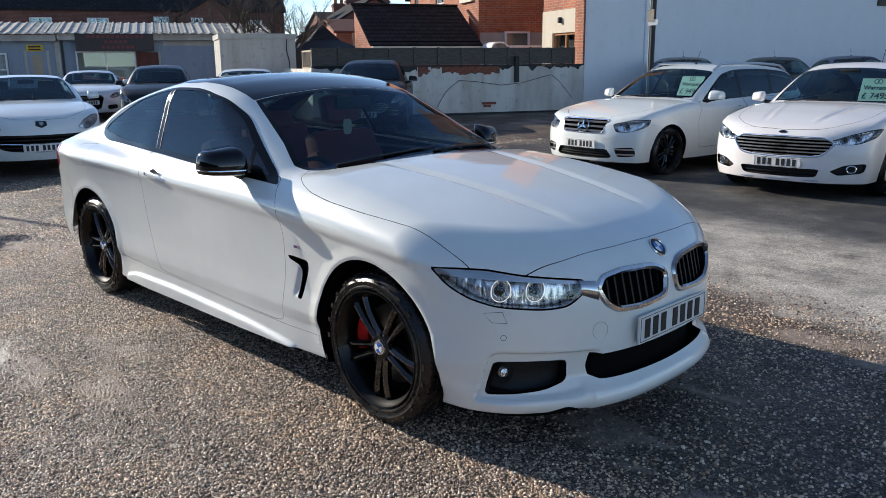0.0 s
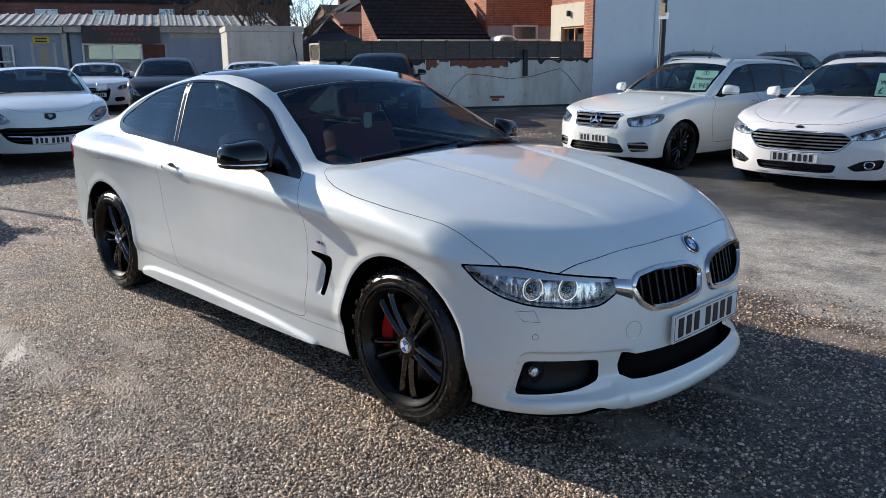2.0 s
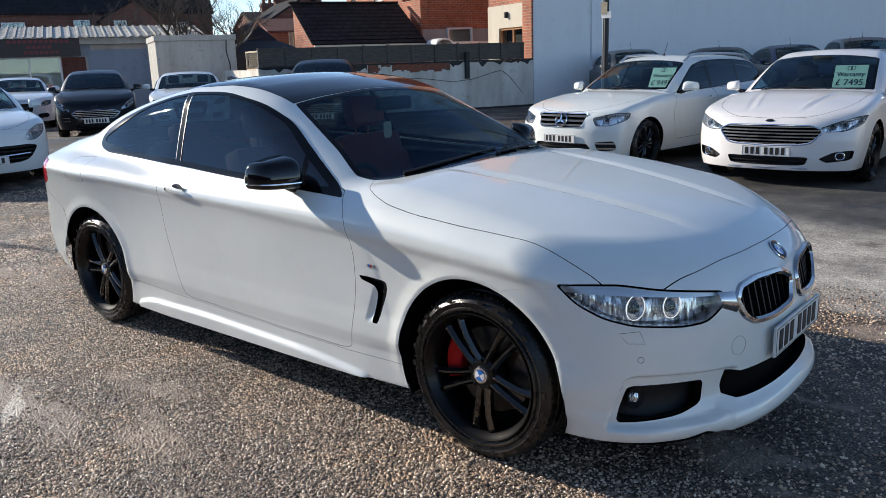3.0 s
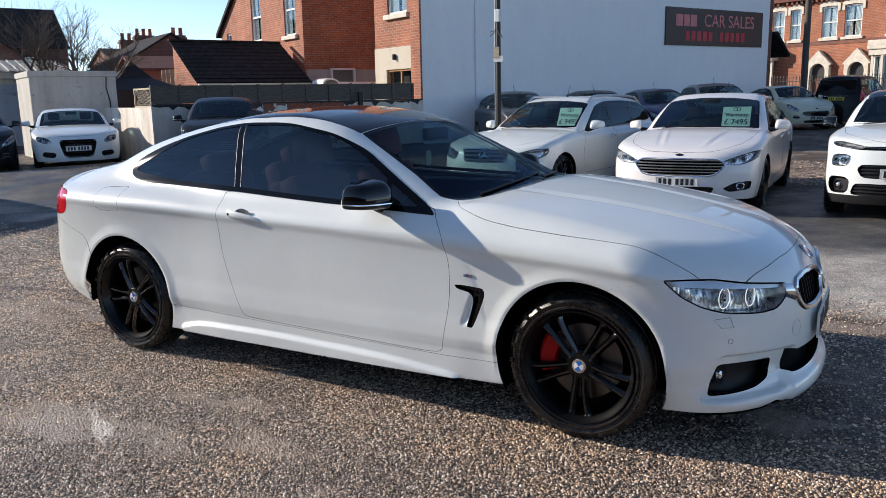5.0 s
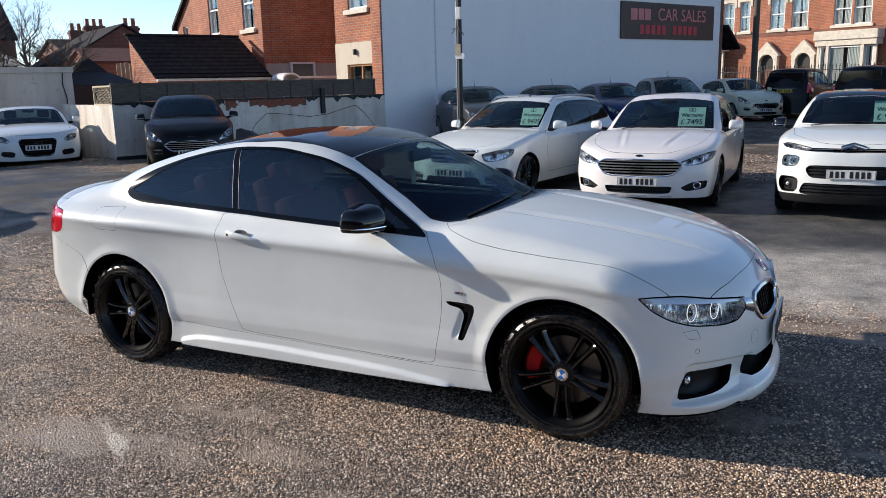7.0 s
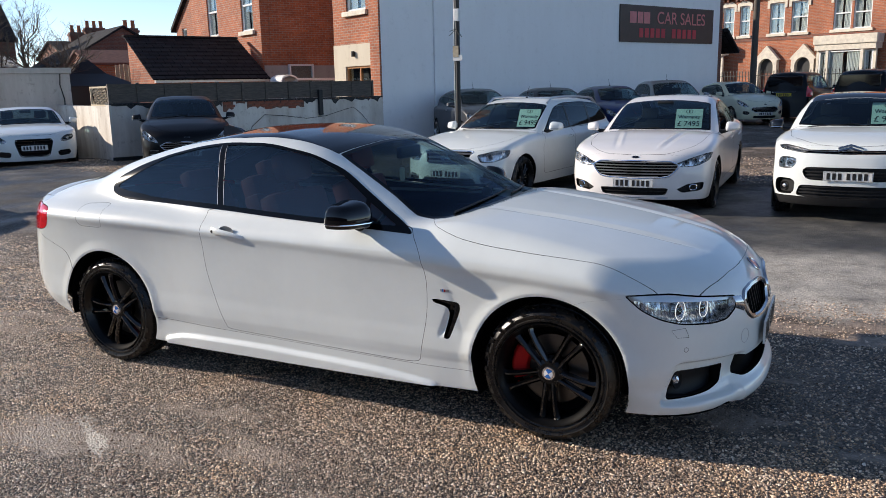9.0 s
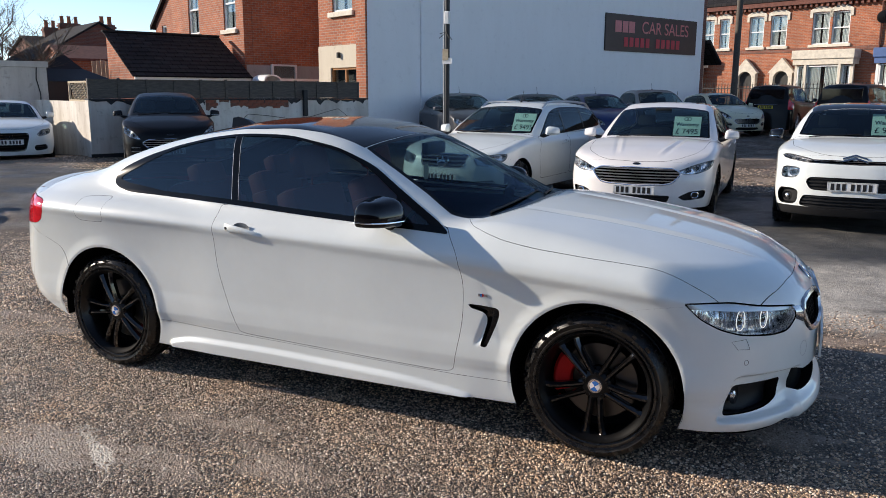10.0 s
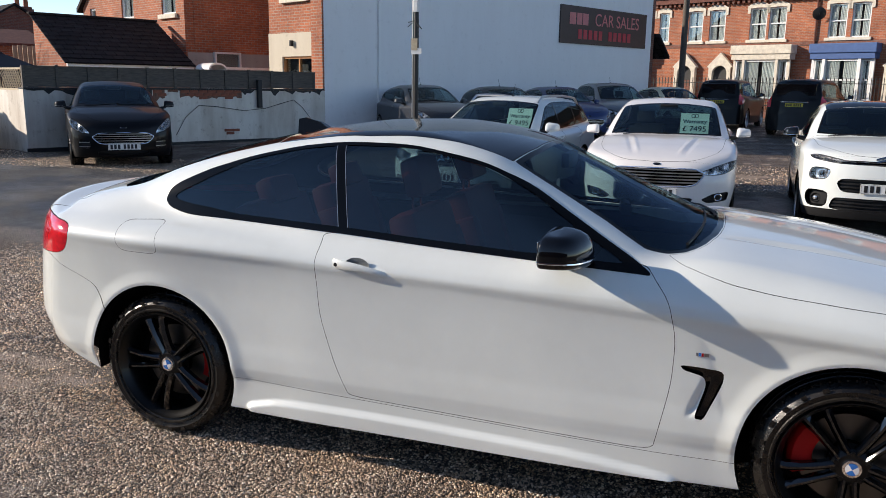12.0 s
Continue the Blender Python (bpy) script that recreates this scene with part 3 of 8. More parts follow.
def bars_in(car_part, poly, count, x_of, mat, thick=0.008, deep=0.012, name="grille_bar", vertical=False, sides=(1, -1)):
    """Bars that fill an outline given in front view."""
    p = np.asarray(poly)
    k = 0 if vertical else 1
    lo, hi = p[:, k].min(), p[:, k].max()
    for i in range(count):
        c = lo + (hi - lo) * (i + 0.5) / count
        hits = []
        for a, b in zip(p, np.roll(p, -1, axis=0)):
            if (a[k] > c) != (b[k] > c):
                t = (c - a[k]) / (b[k] - a[k])
                hits.append(a[1 - k] + t * (b[1 - k] - a[1 - k]))
        if len(hits) < 2:
            continue
        u0, u1 = min(hits), max(hits)
        for s in sides:
            bm = bmesh.new()
            n = 1 if vertical else 8
            rows = []
            for j in range(n + 1):
                u = u0 + (u1 - u0) * j / n
                for_y, for_z = (c, u) if vertical else (u, c)
                x = x_of(abs(for_y), for_z)
                rows.append((x, s * for_y, for_z))
            ring = []
            for (x, y, z) in rows:
                if vertical:
                    ring.append([bm.verts.new((x + a, y + b, z)) for a, b in ((0, -thick / 2), (0, thick / 2), (-deep, thick / 2), (-deep, -thick / 2))])
                else:
                    ring.append([bm.verts.new((x + a, y, z + b)) for a, b in ((0, -thick / 2), (0, thick / 2), (-deep, thick / 2), (-deep, -thick / 2))])
            for a, b in zip(ring, ring[1:]):
                for q in range(4):
                    bm.faces.new((a[q], a[(q + 1) % 4], b[(q + 1) % 4], b[q]))
            bm.faces.new(ring[0])
            bm.faces.new(ring[-1][::-1])
            part(name, bm, mat, car_part)


def rim_of(bm, pts3, r, closed=True):
    """A round moulding along a closed line."""
    pts = [Vector(p) for p in pts3]
    if closed:
        pts = pts + [pts[0]]
    return tube(bm, pts, r, 6)


POD = [(-0.056, 0.70), (-0.052, 0.86), (-0.042, 0.95), (-0.020, 1.0), (0.004, 1.0), (0.030, 0.965), (0.056, 0.89), (0.076, 0.77), (0.090, 0.58), (0.097, 0.34), (0.099, 0.10)]


def pod_point(a, z, k):
    """A place round a mirror housing: flat towards the rear, swept round in front."""
    c, q = math.cos(a), math.sin(a)
    x = math.copysign(abs(c) ** 0.72, c)
    y = math.copysign(abs(q) ** 0.62, q)
    lean = 0.86 + 0.14 * k
    return Vector(((0.125 * k * x if x > 0 else 0.050 * x * lean) - 0.045 * y * k, (0.122 * y * (0.4 + 0.6 * k) if y > 0 else 0.125 * y * (0.55 + 0.45 * k)), z * (1.0 - 0.10 * y)))


def mirror_pod(car, sp, paint, cap=True):
    n = 32
    for s in (1, -1):
        bm = bmesh.new()
        rows = [[bm.verts.new(pod_point(2 * math.pi * i / n, z, k)) for i in range(n)] for z, k in POD]
        for a, b in zip(rows, rows[1:]):
            for i in range(n):
                bm.faces.new((a[i], a[(i + 1) % n], b[(i + 1) % n], b[i]))
        bm.faces.new(rows[0][::-1])
        bm.faces.new(rows[-1])
        mx, my, mz = sp["mirror"]
        pod = part("door_mirror", bm, paint, car, smooth=True, m=pose(mx, s * my, mz) @ Matrix.Diagonal((1, s, 1, 1)) @ Matrix.Scale(sp.get("mirror_size", 0.86), 4))
        bm = bmesh.new()
        box(bm, -0.064, -0.058, -0.088, 0.088, -0.040, 0.060, 0.003, pose(0, 0, 0, 0, 0, 12))
        part("mirror_glass", bm, M["chrome"], pod)
        bm = bmesh.new()
        tube(bm, [(0.01, -0.08, -0.045), (0.03, -0.14, -0.070), (0.05, -0.24, -0.088)], 0.026, 8, 0.045)
        part("mirror_arm", bm, M["plastic"], pod, smooth=True)
        if cap:
            bm = bmesh.new()
            tube(bm, [pod_point(radians(a), -0.024, 1.0) for a in range(118, -62, -10)], 0.0045, 6)
            part("repeater_strip", bm, M["chrome"] if sp.get("mirror_mat") else M["satin"], pod)


def arch_f(ax, r, tr, extra=0.5):
    def f(V):
        d = np.minimum(np.hypot(V[:, 0] - ax, V[:, 2] - tr), np.hypot(V[:, 0] + ax, V[:, 2] - tr)) - r
        return np.maximum(d, extra - V[:, 1])
    return f

def make_car(name, sp, m, label, paint, res=1.0, glass="glass_far", spokes=5, twin=False, rim_mat="satin", red=False, seats="cloth", side_paint=None):
    """Builds a whole car from its lines: panels, glass, lamps, grille, wheels and cabin."""
    car = tagged(empty(name, m), label, "car")
    F = field(sp)
    nx, nt, nf, ns, nc = (int(v * res) for v in (230, 26, 56, 30, 30))
    rest = shell(F, sp["core"][0], sp["core"][1], 0.45, sp["zb"] + 0.02, 0.62, nx, nt, nf, ns, nc)
    _, rest = split(rest, arch_f(sp["ax"], sp["arch"], sp["tyre"], sp["hub"] - 0.33))
    if "belly" in sp:
        _, rest = split(rest, lambda V: V[:, 2] - sp["zb"] - sp["belly"](V[:, 0], V[:, 1]))
    # near-black shell standing for the shade inside the gaps, and liners in the arches
    low, _ = split(rest, lambda V: V[:, 2] - sp["belt"] + 0.03)
    whole_of("gap_shade_shell", *inset(low, F, 0.085), M["liner"], car)
    for x in (sp["ax"], -sp["ax"]):
        for s in (1, -1):
            bm = bmesh.new()
            lathe(bm, [(sp["arch"] + 0.004, sp["hub"] - 0.02), (sp["arch"] + 0.015, sp["hub"] - 0.28), (0.05, sp["hub"] - 0.30)], 24, centre=(x, 0, sp["tyre"]), arc=(radians(-25), radians(205 if x > 0 else 190)))
            if s == -1:
                bmesh.ops.transform(bm, matrix=Matrix.Diagonal((1, -1, 1, 1)), verts=bm.verts)
            part("wheel_arch_liner", bm, M["liner"], car, smooth=True)
    boxed("underbody", (sp["core"][0] - 0.05, sp["core"][1] + 0.05, -0.60, 0.60, sp["zb"] + 0.02, sp["zb"] + 0.10), M["liner"], car)
    # unseen sheet added to block light from passing under the car
    boxed("light_block_pan", (-sp["ax"] + sp["arch"] + 0.03, sp["ax"] - sp["arch"] - 0.03, -sp["w"] + 0.10, sp["w"] - 0.10, sp["zb"] + 0.005, sp["zb"] + 0.018), M["liner"], car)
    # glass
    dlo, rest = split(rest, guard(sp["dlo"], "xz", 0.40), 0.0)
    glass_in = guard(sp["dlo"], "xz", 0.40)
    glz, frame_ = split(dlo, lambda V: glass_in(V) + sp.get("trim", 0.02) * (1 - 0.5 * np.clip((V[:, 2] - sp["belt"] - 0.08) / 0.2, 0, 1) + sp.get("trim_rear", 0.0) * soft(V[:, 0] + 1.15, 0.3)))
    pieces, bars = [glz], [frame_]
    for (xa, za, xb, zb, wd) in sp["posts"]:
        nxt = []
        for g in pieces:
            line = lambda V: (V[:, 0] - xa - (V[:, 2] - za) * (xb - xa) / (zb - za))
            strip, other = split(g, lambda V: np.abs(line(V)) - wd / 2)
            bars.append(strip)
            if "post_line" in sp and wd > 0.03:
                edge, other = split(other, lambda V: np.abs(line(V)) - wd / 2 - sp["post_line"])
                pair_of("post_edge", *inset(edge, F, -0.003), M["satin"], car, F)
            a, b = split(other, line)
            nxt += [a, b]
        pieces = nxt
    for k, g in enumerate(pieces):
        if len(g[1]):
            pair_of("side_window", *g, M[glass if max(g[0][i][0] for f in g[1] for i in f) > -0.2 else sp.get("rear_glass", glass)], car, F)
    for b in bars:
        if len(b[1]):
            pair_of("window_frame", *inset(b, F, -0.003), M["trim_black"], car, F)
    ws, rest = split(rest, guard(sp["screen"], "xy", sp["belt"] - 0.06))
    wi = guard(sp["screen"], "xy", sp["belt"] - 0.06)
    ws, wf = split(ws, lambda V: wi(V) + 0.025)
    whole_of("windscreen", *ws, M["glass" if glass == "glass_dark" else glass], car, F)
    whole_of("windscreen_seal", *wf, M["trim_black"], car, F)
    rw, rest = split(rest, guard(sp["backlight"], "xy", sp["belt"] - 0.06))
    whole_of("rear_window", *rw, M[sp.get("rear_glass", glass)], car, F)
    if "roof_panel" in sp:
        rp, rest = split(rest, guard(sp["roof_panel"], "xy", 1.2), 0.002)
        whole_of("roof", *rp, M[sp.get("roof_mat", "gloss_black")], car, F)
        whole_of("roof_lining", *inset(rp, F, 0.02), M["cloth"], car)
    upper, _ = split(rest, lambda V: sp["belt"] - 0.05 - V[:, 2])
    whole_of("cabin_lining", *inset(upper, F, 0.02), M["cloth"], car)
    # lamps and openings
    for key, nm, mat in (("headlight", "headlight", "lens"), ("fog", "fog_recess", "plastic"), ("lamp_low", "lamp", "lens")):
        if key not in sp:
            continue
        hl, rest = split(rest, guard(sp[key], "sz", sp["corner"]), 0.003)
        obs = pair_of(nm, *hl, M[mat], car, F) if mat == "lens" else []
        backs = pair_of("reflector" if mat == "lens" else nm, *cupped(inset(hl, F, 0.003), F, 0.065 if mat == "lens" else 0.05), M["lamp_bowl" if mat == "lens" else "plastic"], car)
        for k, o in enumerate(obs):
            backs[k].parent = o
        if mat == "lens" and "brow" in sp:
            (s0, z0), (s1, z1) = sp["brow"]
            brow, _ = split(inset(hl, F, 0.010), lambda V: z0 + (sp["corner"][0] - V[:, 0] + V[:, 1] - s0) * (z1 - z0) / (s1 - s0) - V[:, 2])
            for o, q in zip(obs, pair_of("brow", *brow, M["satin"], car)):
                q.parent = o
        # bowls of the lamp
        for s, o in zip((1, -1), obs or backs):
            for (by, bz, br, lit) in sp.get(key + "_bowls", ()):
                c = near(F, (0, by, bz), "x")
                d = gradient(F, np.array([c]))[0]
                turn = Vector((1.0, 0.5 * d[1], 0.06)).to_track_quat("X", "Z").to_matrix().to_4x4()
                mm = Matrix.Translation(c - Vector(d.tolist()) * 0.010 - Vector((0.018, 0, 0))) @ turn
                if s == -1:
                    mm = Matrix.Diagonal((1, -1, 1, 1)) @ mm
                bm = bmesh.new()
                lathe(bm, [(br, -0.012), (br * 0.92, -0.016), (br * 0.6, -0.035), (0.0005, -0.042)], 28, axis="x")
                part("lamp_bowl", bm, M["plastic" if key == "fog" else "lamp_bowl"], o, smooth=True, m=mm)
                bm = bmesh.new()
                lathe(bm, [(br * 0.55, -0.02), (br * 0.4, -0.006), (0.0005, 0.0)], 20, axis="x")
                part("projector_lens", bm, M["lamp_bowl" if key == "fog" else "gloss_black"], o, smooth=True, m=mm)
                bm = bmesh.new()
                lathe(bm, [(br * 0.97, -0.008), (br * 1.0, -0.005), (br * 1.03, -0.008)], 28, axis="x")
                part("lamp_ring", bm, M["angel" if lit else "plastic" if key == "fog" else "chrome"], o, smooth=True, m=mm)
    for k, (poly, nm, mat, depth, bars_spec) in enumerate(sp.get("openings", ())):
        op, rest = split(rest, guard(poly, "yz", sp["face"]), 0.0)
        if not len(op[1]):
            continue
        twin_hole = np.min(np.asarray(poly)[:, 0]) > 0.01
        backs = pair_of(nm, *cupped(op, F, depth), M[mat], car) if twin_hole else [whole_of(nm, *cupped(op, F, depth), M[mat], car)]
        # the walls of the opening
        if bars_spec:
            cnt, bmat, th, vert, off = bars_spec

            def x_of(y, z, off=off):
                return near(F, (0, y, z), "x").x - off
            for s, back in zip((1, -1), backs):
                bars_in(back, poly, cnt, x_of, M[bmat], th, 0.02, vertical=vert, sides=(s,) if twin_hole else (1, -1))
    for (poly, nm, mat, rad) in sp.get("mouldings", ()):
        for s in (1, -1):
            line = [(y, z) for y, z in poly if y > 0.003]
            whole = len(line) == len(poly)
            if not whole:
                line = [(0.0, line[0][1])] + line + [(0.0, line[-1][1])]
            pts = []
            for y, z in line:
                c = near(F, (0, abs(y), z), "x")
                pts.append((c.x + 0.002, s * y, z))
            part(nm, rim_of(bmesh.new(), pts, rad, whole), M[mat], car, smooth=True)
    tl, rest = split(rest, guard(sp["tail"], "xz", sp.get("tail_y", 0.3)), 0.0015)
    pair_of("tail_light", *tl, M["red_lens"], car, F, "red tail light")
    # shut lines
    if "hood" in sp:
        hd, rest = split(rest, guard(sp["hood"], "xy", sp.get("hood_z", 0.5)), sp.get("gap", 0.002))
        whole_of("bonnet", *hd, paint, car, F)
    for poly in sp.get("doors", ()):
        dr, rest = split(rest, guard(poly, "xz", 0.3), sp.get("gap", 0.003))
        for o in pair_of("door", *dr, paint, car, F):
            side = 1 if o.data.vertices[0].co.y > 0 else -1
            hx, hz = min(p[0] for p in poly) + 0.10, sp["handle_z"]
            hp = near(F, (hx + 0.1, 0, hz), "y")
            door_handle(o, hp, side, paint)
    if "vent" in sp:
        vt, rest = split(rest, guard(sp["vent"], "xz", 0.5), 0.0)
        pair_of("wing_vent", *inset(vt, F, 0.02), M["gloss_black"], car, F, "black wing vent")
    if "flap" in sp:
        fl, rest = split(rest, guard(sp["flap"], "xz", 0.3), 0.0008)
        pair_of("fuel_flap", *fl, paint, car, F)
    if "boot" in sp:
        bt, rest = split(rest, guard(sp["boot"], "xy", 0.7), 0.003)
        whole_of("boot_lid", *bt, paint, car, F)
    if "skirt" in sp:
        sk, rest = split(rest, guard(sp["skirt"], "xz", 0.3), 0.0008)
        pair_of("side_skirt", *sk, M[sp.get("skirt_mat")] if sp.get("skirt_mat") else paint, car, F)
    fb, rest = split(rest, lambda V: sp["bump_f"](V), sp.get("gap", 0.003) * 0.7)
    if sp.get("lower_trim"):
        lt, fb = split(fb, lambda V: V[:, 2] - sp["lower_trim"])
        whole_of("bumper_trim", *lt, M["plastic"], car, F)
    whole_of("front_bumper", *fb, paint, car, F)
    rb, rest = split(rest, lambda V: sp["bump_r"](V), 0.0025)
    whole_of("rear_bumper", *rb, paint, car, F)
    fd, rest = split(rest, lambda V: 0.3 - V[:, 0], 0.0)
    pair_of("front_wing", *fd, paint, car, F)
    whole_of("body", *rest, paint, car, F)
    mirror_pod(car, sp, M[sp["mirror_mat"]] if sp.get("mirror_mat") else paint)
    add_wheels(car, sp, spokes, twin, rim_mat, red)
    add_cabin(car, sp, seats)
    plate_on(car, F, sp, 0, sp["plate_z"], tilt=sp.get("plate_tilt", 0.0))
    if "badge" in sp:
        c = near(F, (0, 0.005, sp["badge"][0]), "x")
        d = Vector(gradient(F, np.array([c]))[0])
        mm = Matrix.Translation(c + d * 0.003) @ d.to_track_quat("X", "Z").to_matrix().to_4x4()
        badge(car, sp["badge"][1], mm)
    # wipers
    for y0, y1 in sp.get("wipers", ((-0.55, 0.05), (0.0, 0.6))):
        bm = bmesh.new()
        pts = []
        for k in range(7):
            y = y0 + (y1 - y0) * k / 6
            x = sp["cowl"] + sp.get("wiper_x", 0.0) - 0.30 * y * y - 0.05 * k / 6
            c = near(F, (x, abs(y), 0), "z")
            pts.append((c.x, y, c.z + 0.008))
        tube(bm, pts, 0.006, 6, 0.004)
        part("wiper", bm, M["plastic"], car)
    return car, F


def door_handle(door, p, side, paint):
    """A slim pull, its foot with the lock, and a grey dish that paints the recess's shade behind it."""
    bm = bmesh.new()
    pts = [(-0.112, -0.004, 0.006), (-0.095, 0.004, 0.006), (-0.06, 0.009, 0.005), (-0.01, 0.011, 0.003), (0.05, 0.008, -0.003), (0.095, 0.001, -0.010), (0.112, -0.007, -0.013)]
    tube(bm, pts, 0.010, 10, 0.0085)
    for v in bm.verts:
        v.co.z = v.co.z * (1.75 - 3.0 * v.co.x)
    h = part("handle", bm, paint, door, smooth=True, m=pose(p.x, side * (p.y + 0.002), p.z) @ Matrix.Diagonal((1, side, 1, 1)))
    bm = bmesh.new()
    lathe(bm, [(0.0005, -0.004), (0.018, -0.0035), (0.034, -0.001), (0.040, 0.002)], 24)
    for v in bm.verts:
        v.co.x *= 1.35
        v.co.z *= 0.82
    part("recess_shade", bm, M["satin"], h, smooth=True, m=pose(-0.012, -0.003, 0.010))
    bm = bmesh.new()
    lathe(bm, [(0.0005, 0.0), (0.0075, -0.0005), (0.0085, -0.004)], 14)
    part("lock_barrel", bm, M["plastic"], h, smooth=True, m=pose(-0.100, 0.0145, 0.010))


def badge(car, kind, m):
    if kind == "roundel":
        bm = bmesh.new()
        lathe(bm, [(0.0005, 0.0), (0.041, 0.0), (0.041, -0.006)], 32, axis="x")
        b = part("badge", bm, M["ink"], car, m=m)
        for q in range(2):
            bm = bmesh.new()
            for k in (q, q + 2):
                a0 = math.pi / 2 * k
                v = [bm.verts.new((0.002, 0, 0))] + [bm.verts.new((0.002, 0.025 * math.cos(a0 + math.pi / 2 * i / 8), 0.025 * math.sin(a0 + math.pi / 2 * i / 8))) for i in range(9)]
                for i in range(1, 9):
                    bm.faces.new((v[0], v[i], v[i + 1]))
            part("badge_sector", bm, M["badge_blue" if q else "badge_white"], b)
        bm = bmesh.new()
        lathe(bm, [(0.038, 0.0), (0.041, 0.004), (0.044, 0.0)], 32, axis="x")
        part("badge_rim", bm, M["chrome"], b)
    elif kind == "star":
        bm = bmesh.new()
        lathe(bm, [(0.083, 0.0), (0.092, 0.012), (0.10, 0.0), (0.092, -0.01), (0.083, 0.0)], 40, axis="x")
        for k in range(3):
            a = radians(90 + 120 * k)
            prism(bm, [(0.018 * math.cos(a + 1.05), 0.018 * math.sin(a + 1.05)), (0.09 * math.cos(a), 0.09 * math.sin(a)), (0.018 * math.cos(a - 1.05), 0.018 * math.sin(a - 1.05))], 0.0, 0.01, "x")
        part("badge", bm, M["chrome"], car, smooth=True, m=m)
    elif kind == "oval":
        bm = bmesh.new()
        lathe(bm, [(0.0005, 0.004), (0.025, 0.003), (0.030, -0.004)], 32, axis="x")
        for v in bm.verts:
            v.co.y *= 1.6
            v.co.z *= 0.62
        b = part("badge", bm, M["blue_paint"], car, smooth=True, m=m)
        bm = bmesh.new()
        lathe(bm, [(0.028, 0.0), (0.031, 0.003), (0.033, 0.0)], 32, axis="x")
        for v in bm.verts:
            v.co.y *= 1.6
            v.co.z *= 0.62
        part("badge_rim", bm, M["chrome"], b)
    elif kind == "rings":
        bm = bmesh.new()
        for k in range(4):
            lathe(bm, [(0.034, 0.0), (0.038, 0.006), (0.042, 0.0)], 24, axis="x", centre=(0, -0.087 + 0.058 * k, 0))
        part("badge", bm, M["chrome"], car, smooth=True, m=m)
    elif kind == "chevron":
        bm = bmesh.new()
        for z in (0.0, 0.045):
            prism(bm, [(-0.13, z - 0.045), (0, z + 0.012), (0.13, z - 0.045), (0.13, z - 0.068), (0, z - 0.016), (-0.13, z - 0.068)], 0.0, 0.012, "x")
        part("badge", bm, M["dark_chrome"], car, m=m)
    else:
        bm = bmesh.new()
        prism(bm, [(-0.07, 0.05), (0.07, 0.05), (0.075, -0.02), (0, -0.06), (-0.075, -0.02)], 0.0, 0.008, "x")
        b = part("badge", bm, M["ink"], car, m=m)
        bm = bmesh.new()
        prism(bm, [(-0.03, 0.03), (0.02, 0.04), (0.035, 0.0), (0.0, -0.03), (-0.02, -0.01)], 0.008, 0.011, "x")
        part("badge_shape", bm, M["chrome"], b)


def price_card(car, F, sp, y, digits, back=0.42):
    """A green price card leaning behind the windscreen."""
    a, b = near(F, (sp["cowl"] - back + 0.12, abs(y), 0), "z"), near(F, (sp["cowl"] - back - 0.25, abs(y), 0), "z")
    lean = math.degrees(math.atan2(a.x - b.x, b.z - a.z))
    lean *= 0.4
    mm = pose(b.x - 0.03, y, b.z - 0.04, 0, -lean, 0) @ pose(0, 0, -0.15)
    bm = bmesh.new()
    box(bm, -0.003, 0.0, -0.19, 0.19, -0.15, 0.15, 0.001)
    card = part("price_card", bm, M["card"], None, m=car.matrix_basis @ mm)
    tagged(card, "pale green cardboard price card behind the windscreen", "price card", "price cards")
    for t, s, z in (("Warranty", 0.080, 0.025), ("\u00a3 " + digits, 0.115, -0.085)):
        letters("lettering", t, s, M["ink"], card, pose(0.002, 0, z, 90, 0, 90), 0.001)
    bm = bmesh.new()
    for s in (-1, 1):
        lathe(bm, [(0.022, 0.001), (0.030, 0.001)], 20, axis="x", centre=(0, s * 0.02, 0.11))
    part("card_mark", bm, M["ink"], card)
    return card


def roof_rod(car, F, x):
    """A short whip aerial leaning back from the roof."""
    c = near(F, (x, 0.01, 0), "z")
    bm = bmesh.new()
    lathe(bm, [(0.022, -0.004), (0.016, 0.018), (0.0005, 0.022)], 10, axis="z")
    tube(bm, [(0, 0, 0.015), (-0.09, 0, 0.19)], 0.0045, 5, 0.003)
    part("aerial", bm, M["plastic"], car, m=pose(c.x, 0, c.z))


def shut(*pts):
    """A half-space boundary for a bumper: in front of a line of (z, x)."""
    c = curve(*pts)
    return lambda V: c(V[:, 2]) - V[:, 0]


def shut_r(*pts):
    c = curve(*pts)
    return lambda V: V[:, 0] - c(V[:, 2])


# the white coupe
fog_poly = rounded([(0.655, 0.372, 0.1), (1.045, 0.381, 0.1), (1.092, 0.250, 0.1), (0.78, 0.262, 0.3), (0.65, 0.290, 0.2)], 4)
fog_field = outline(rounded([(0.47, 0.405, 0.12), (1.06, 0.425, 0.12), (1.15, 0.232, 0.1), (0.52, 0.245, 0.2)], 4))
ledge_field = outline(rounded([(-0.97, 0.210, 0.3), (-0.80, 0.250, 0.3), (-0.3, 0.255, 0.3), (0.45, 0.236, 0.3), (0.84, 0.195, 0.3), (0.80, 0.150, 0.1), (-0.93, 0.150, 0.1)], 4))
kidney = rounded([(0.03, 0.655, 0.3), (0.10, 0.688, 0.3), (0.28, 0.698, 0.3), (0.385, 0.685, 0.3), (0.415, 0.648, 0.3), (0.385, 0.588, 0.3), (0.33, 0.555, 0.3), (0.2, 0.548, 0.3), (0.045, 0.562, 0.3)], 4)
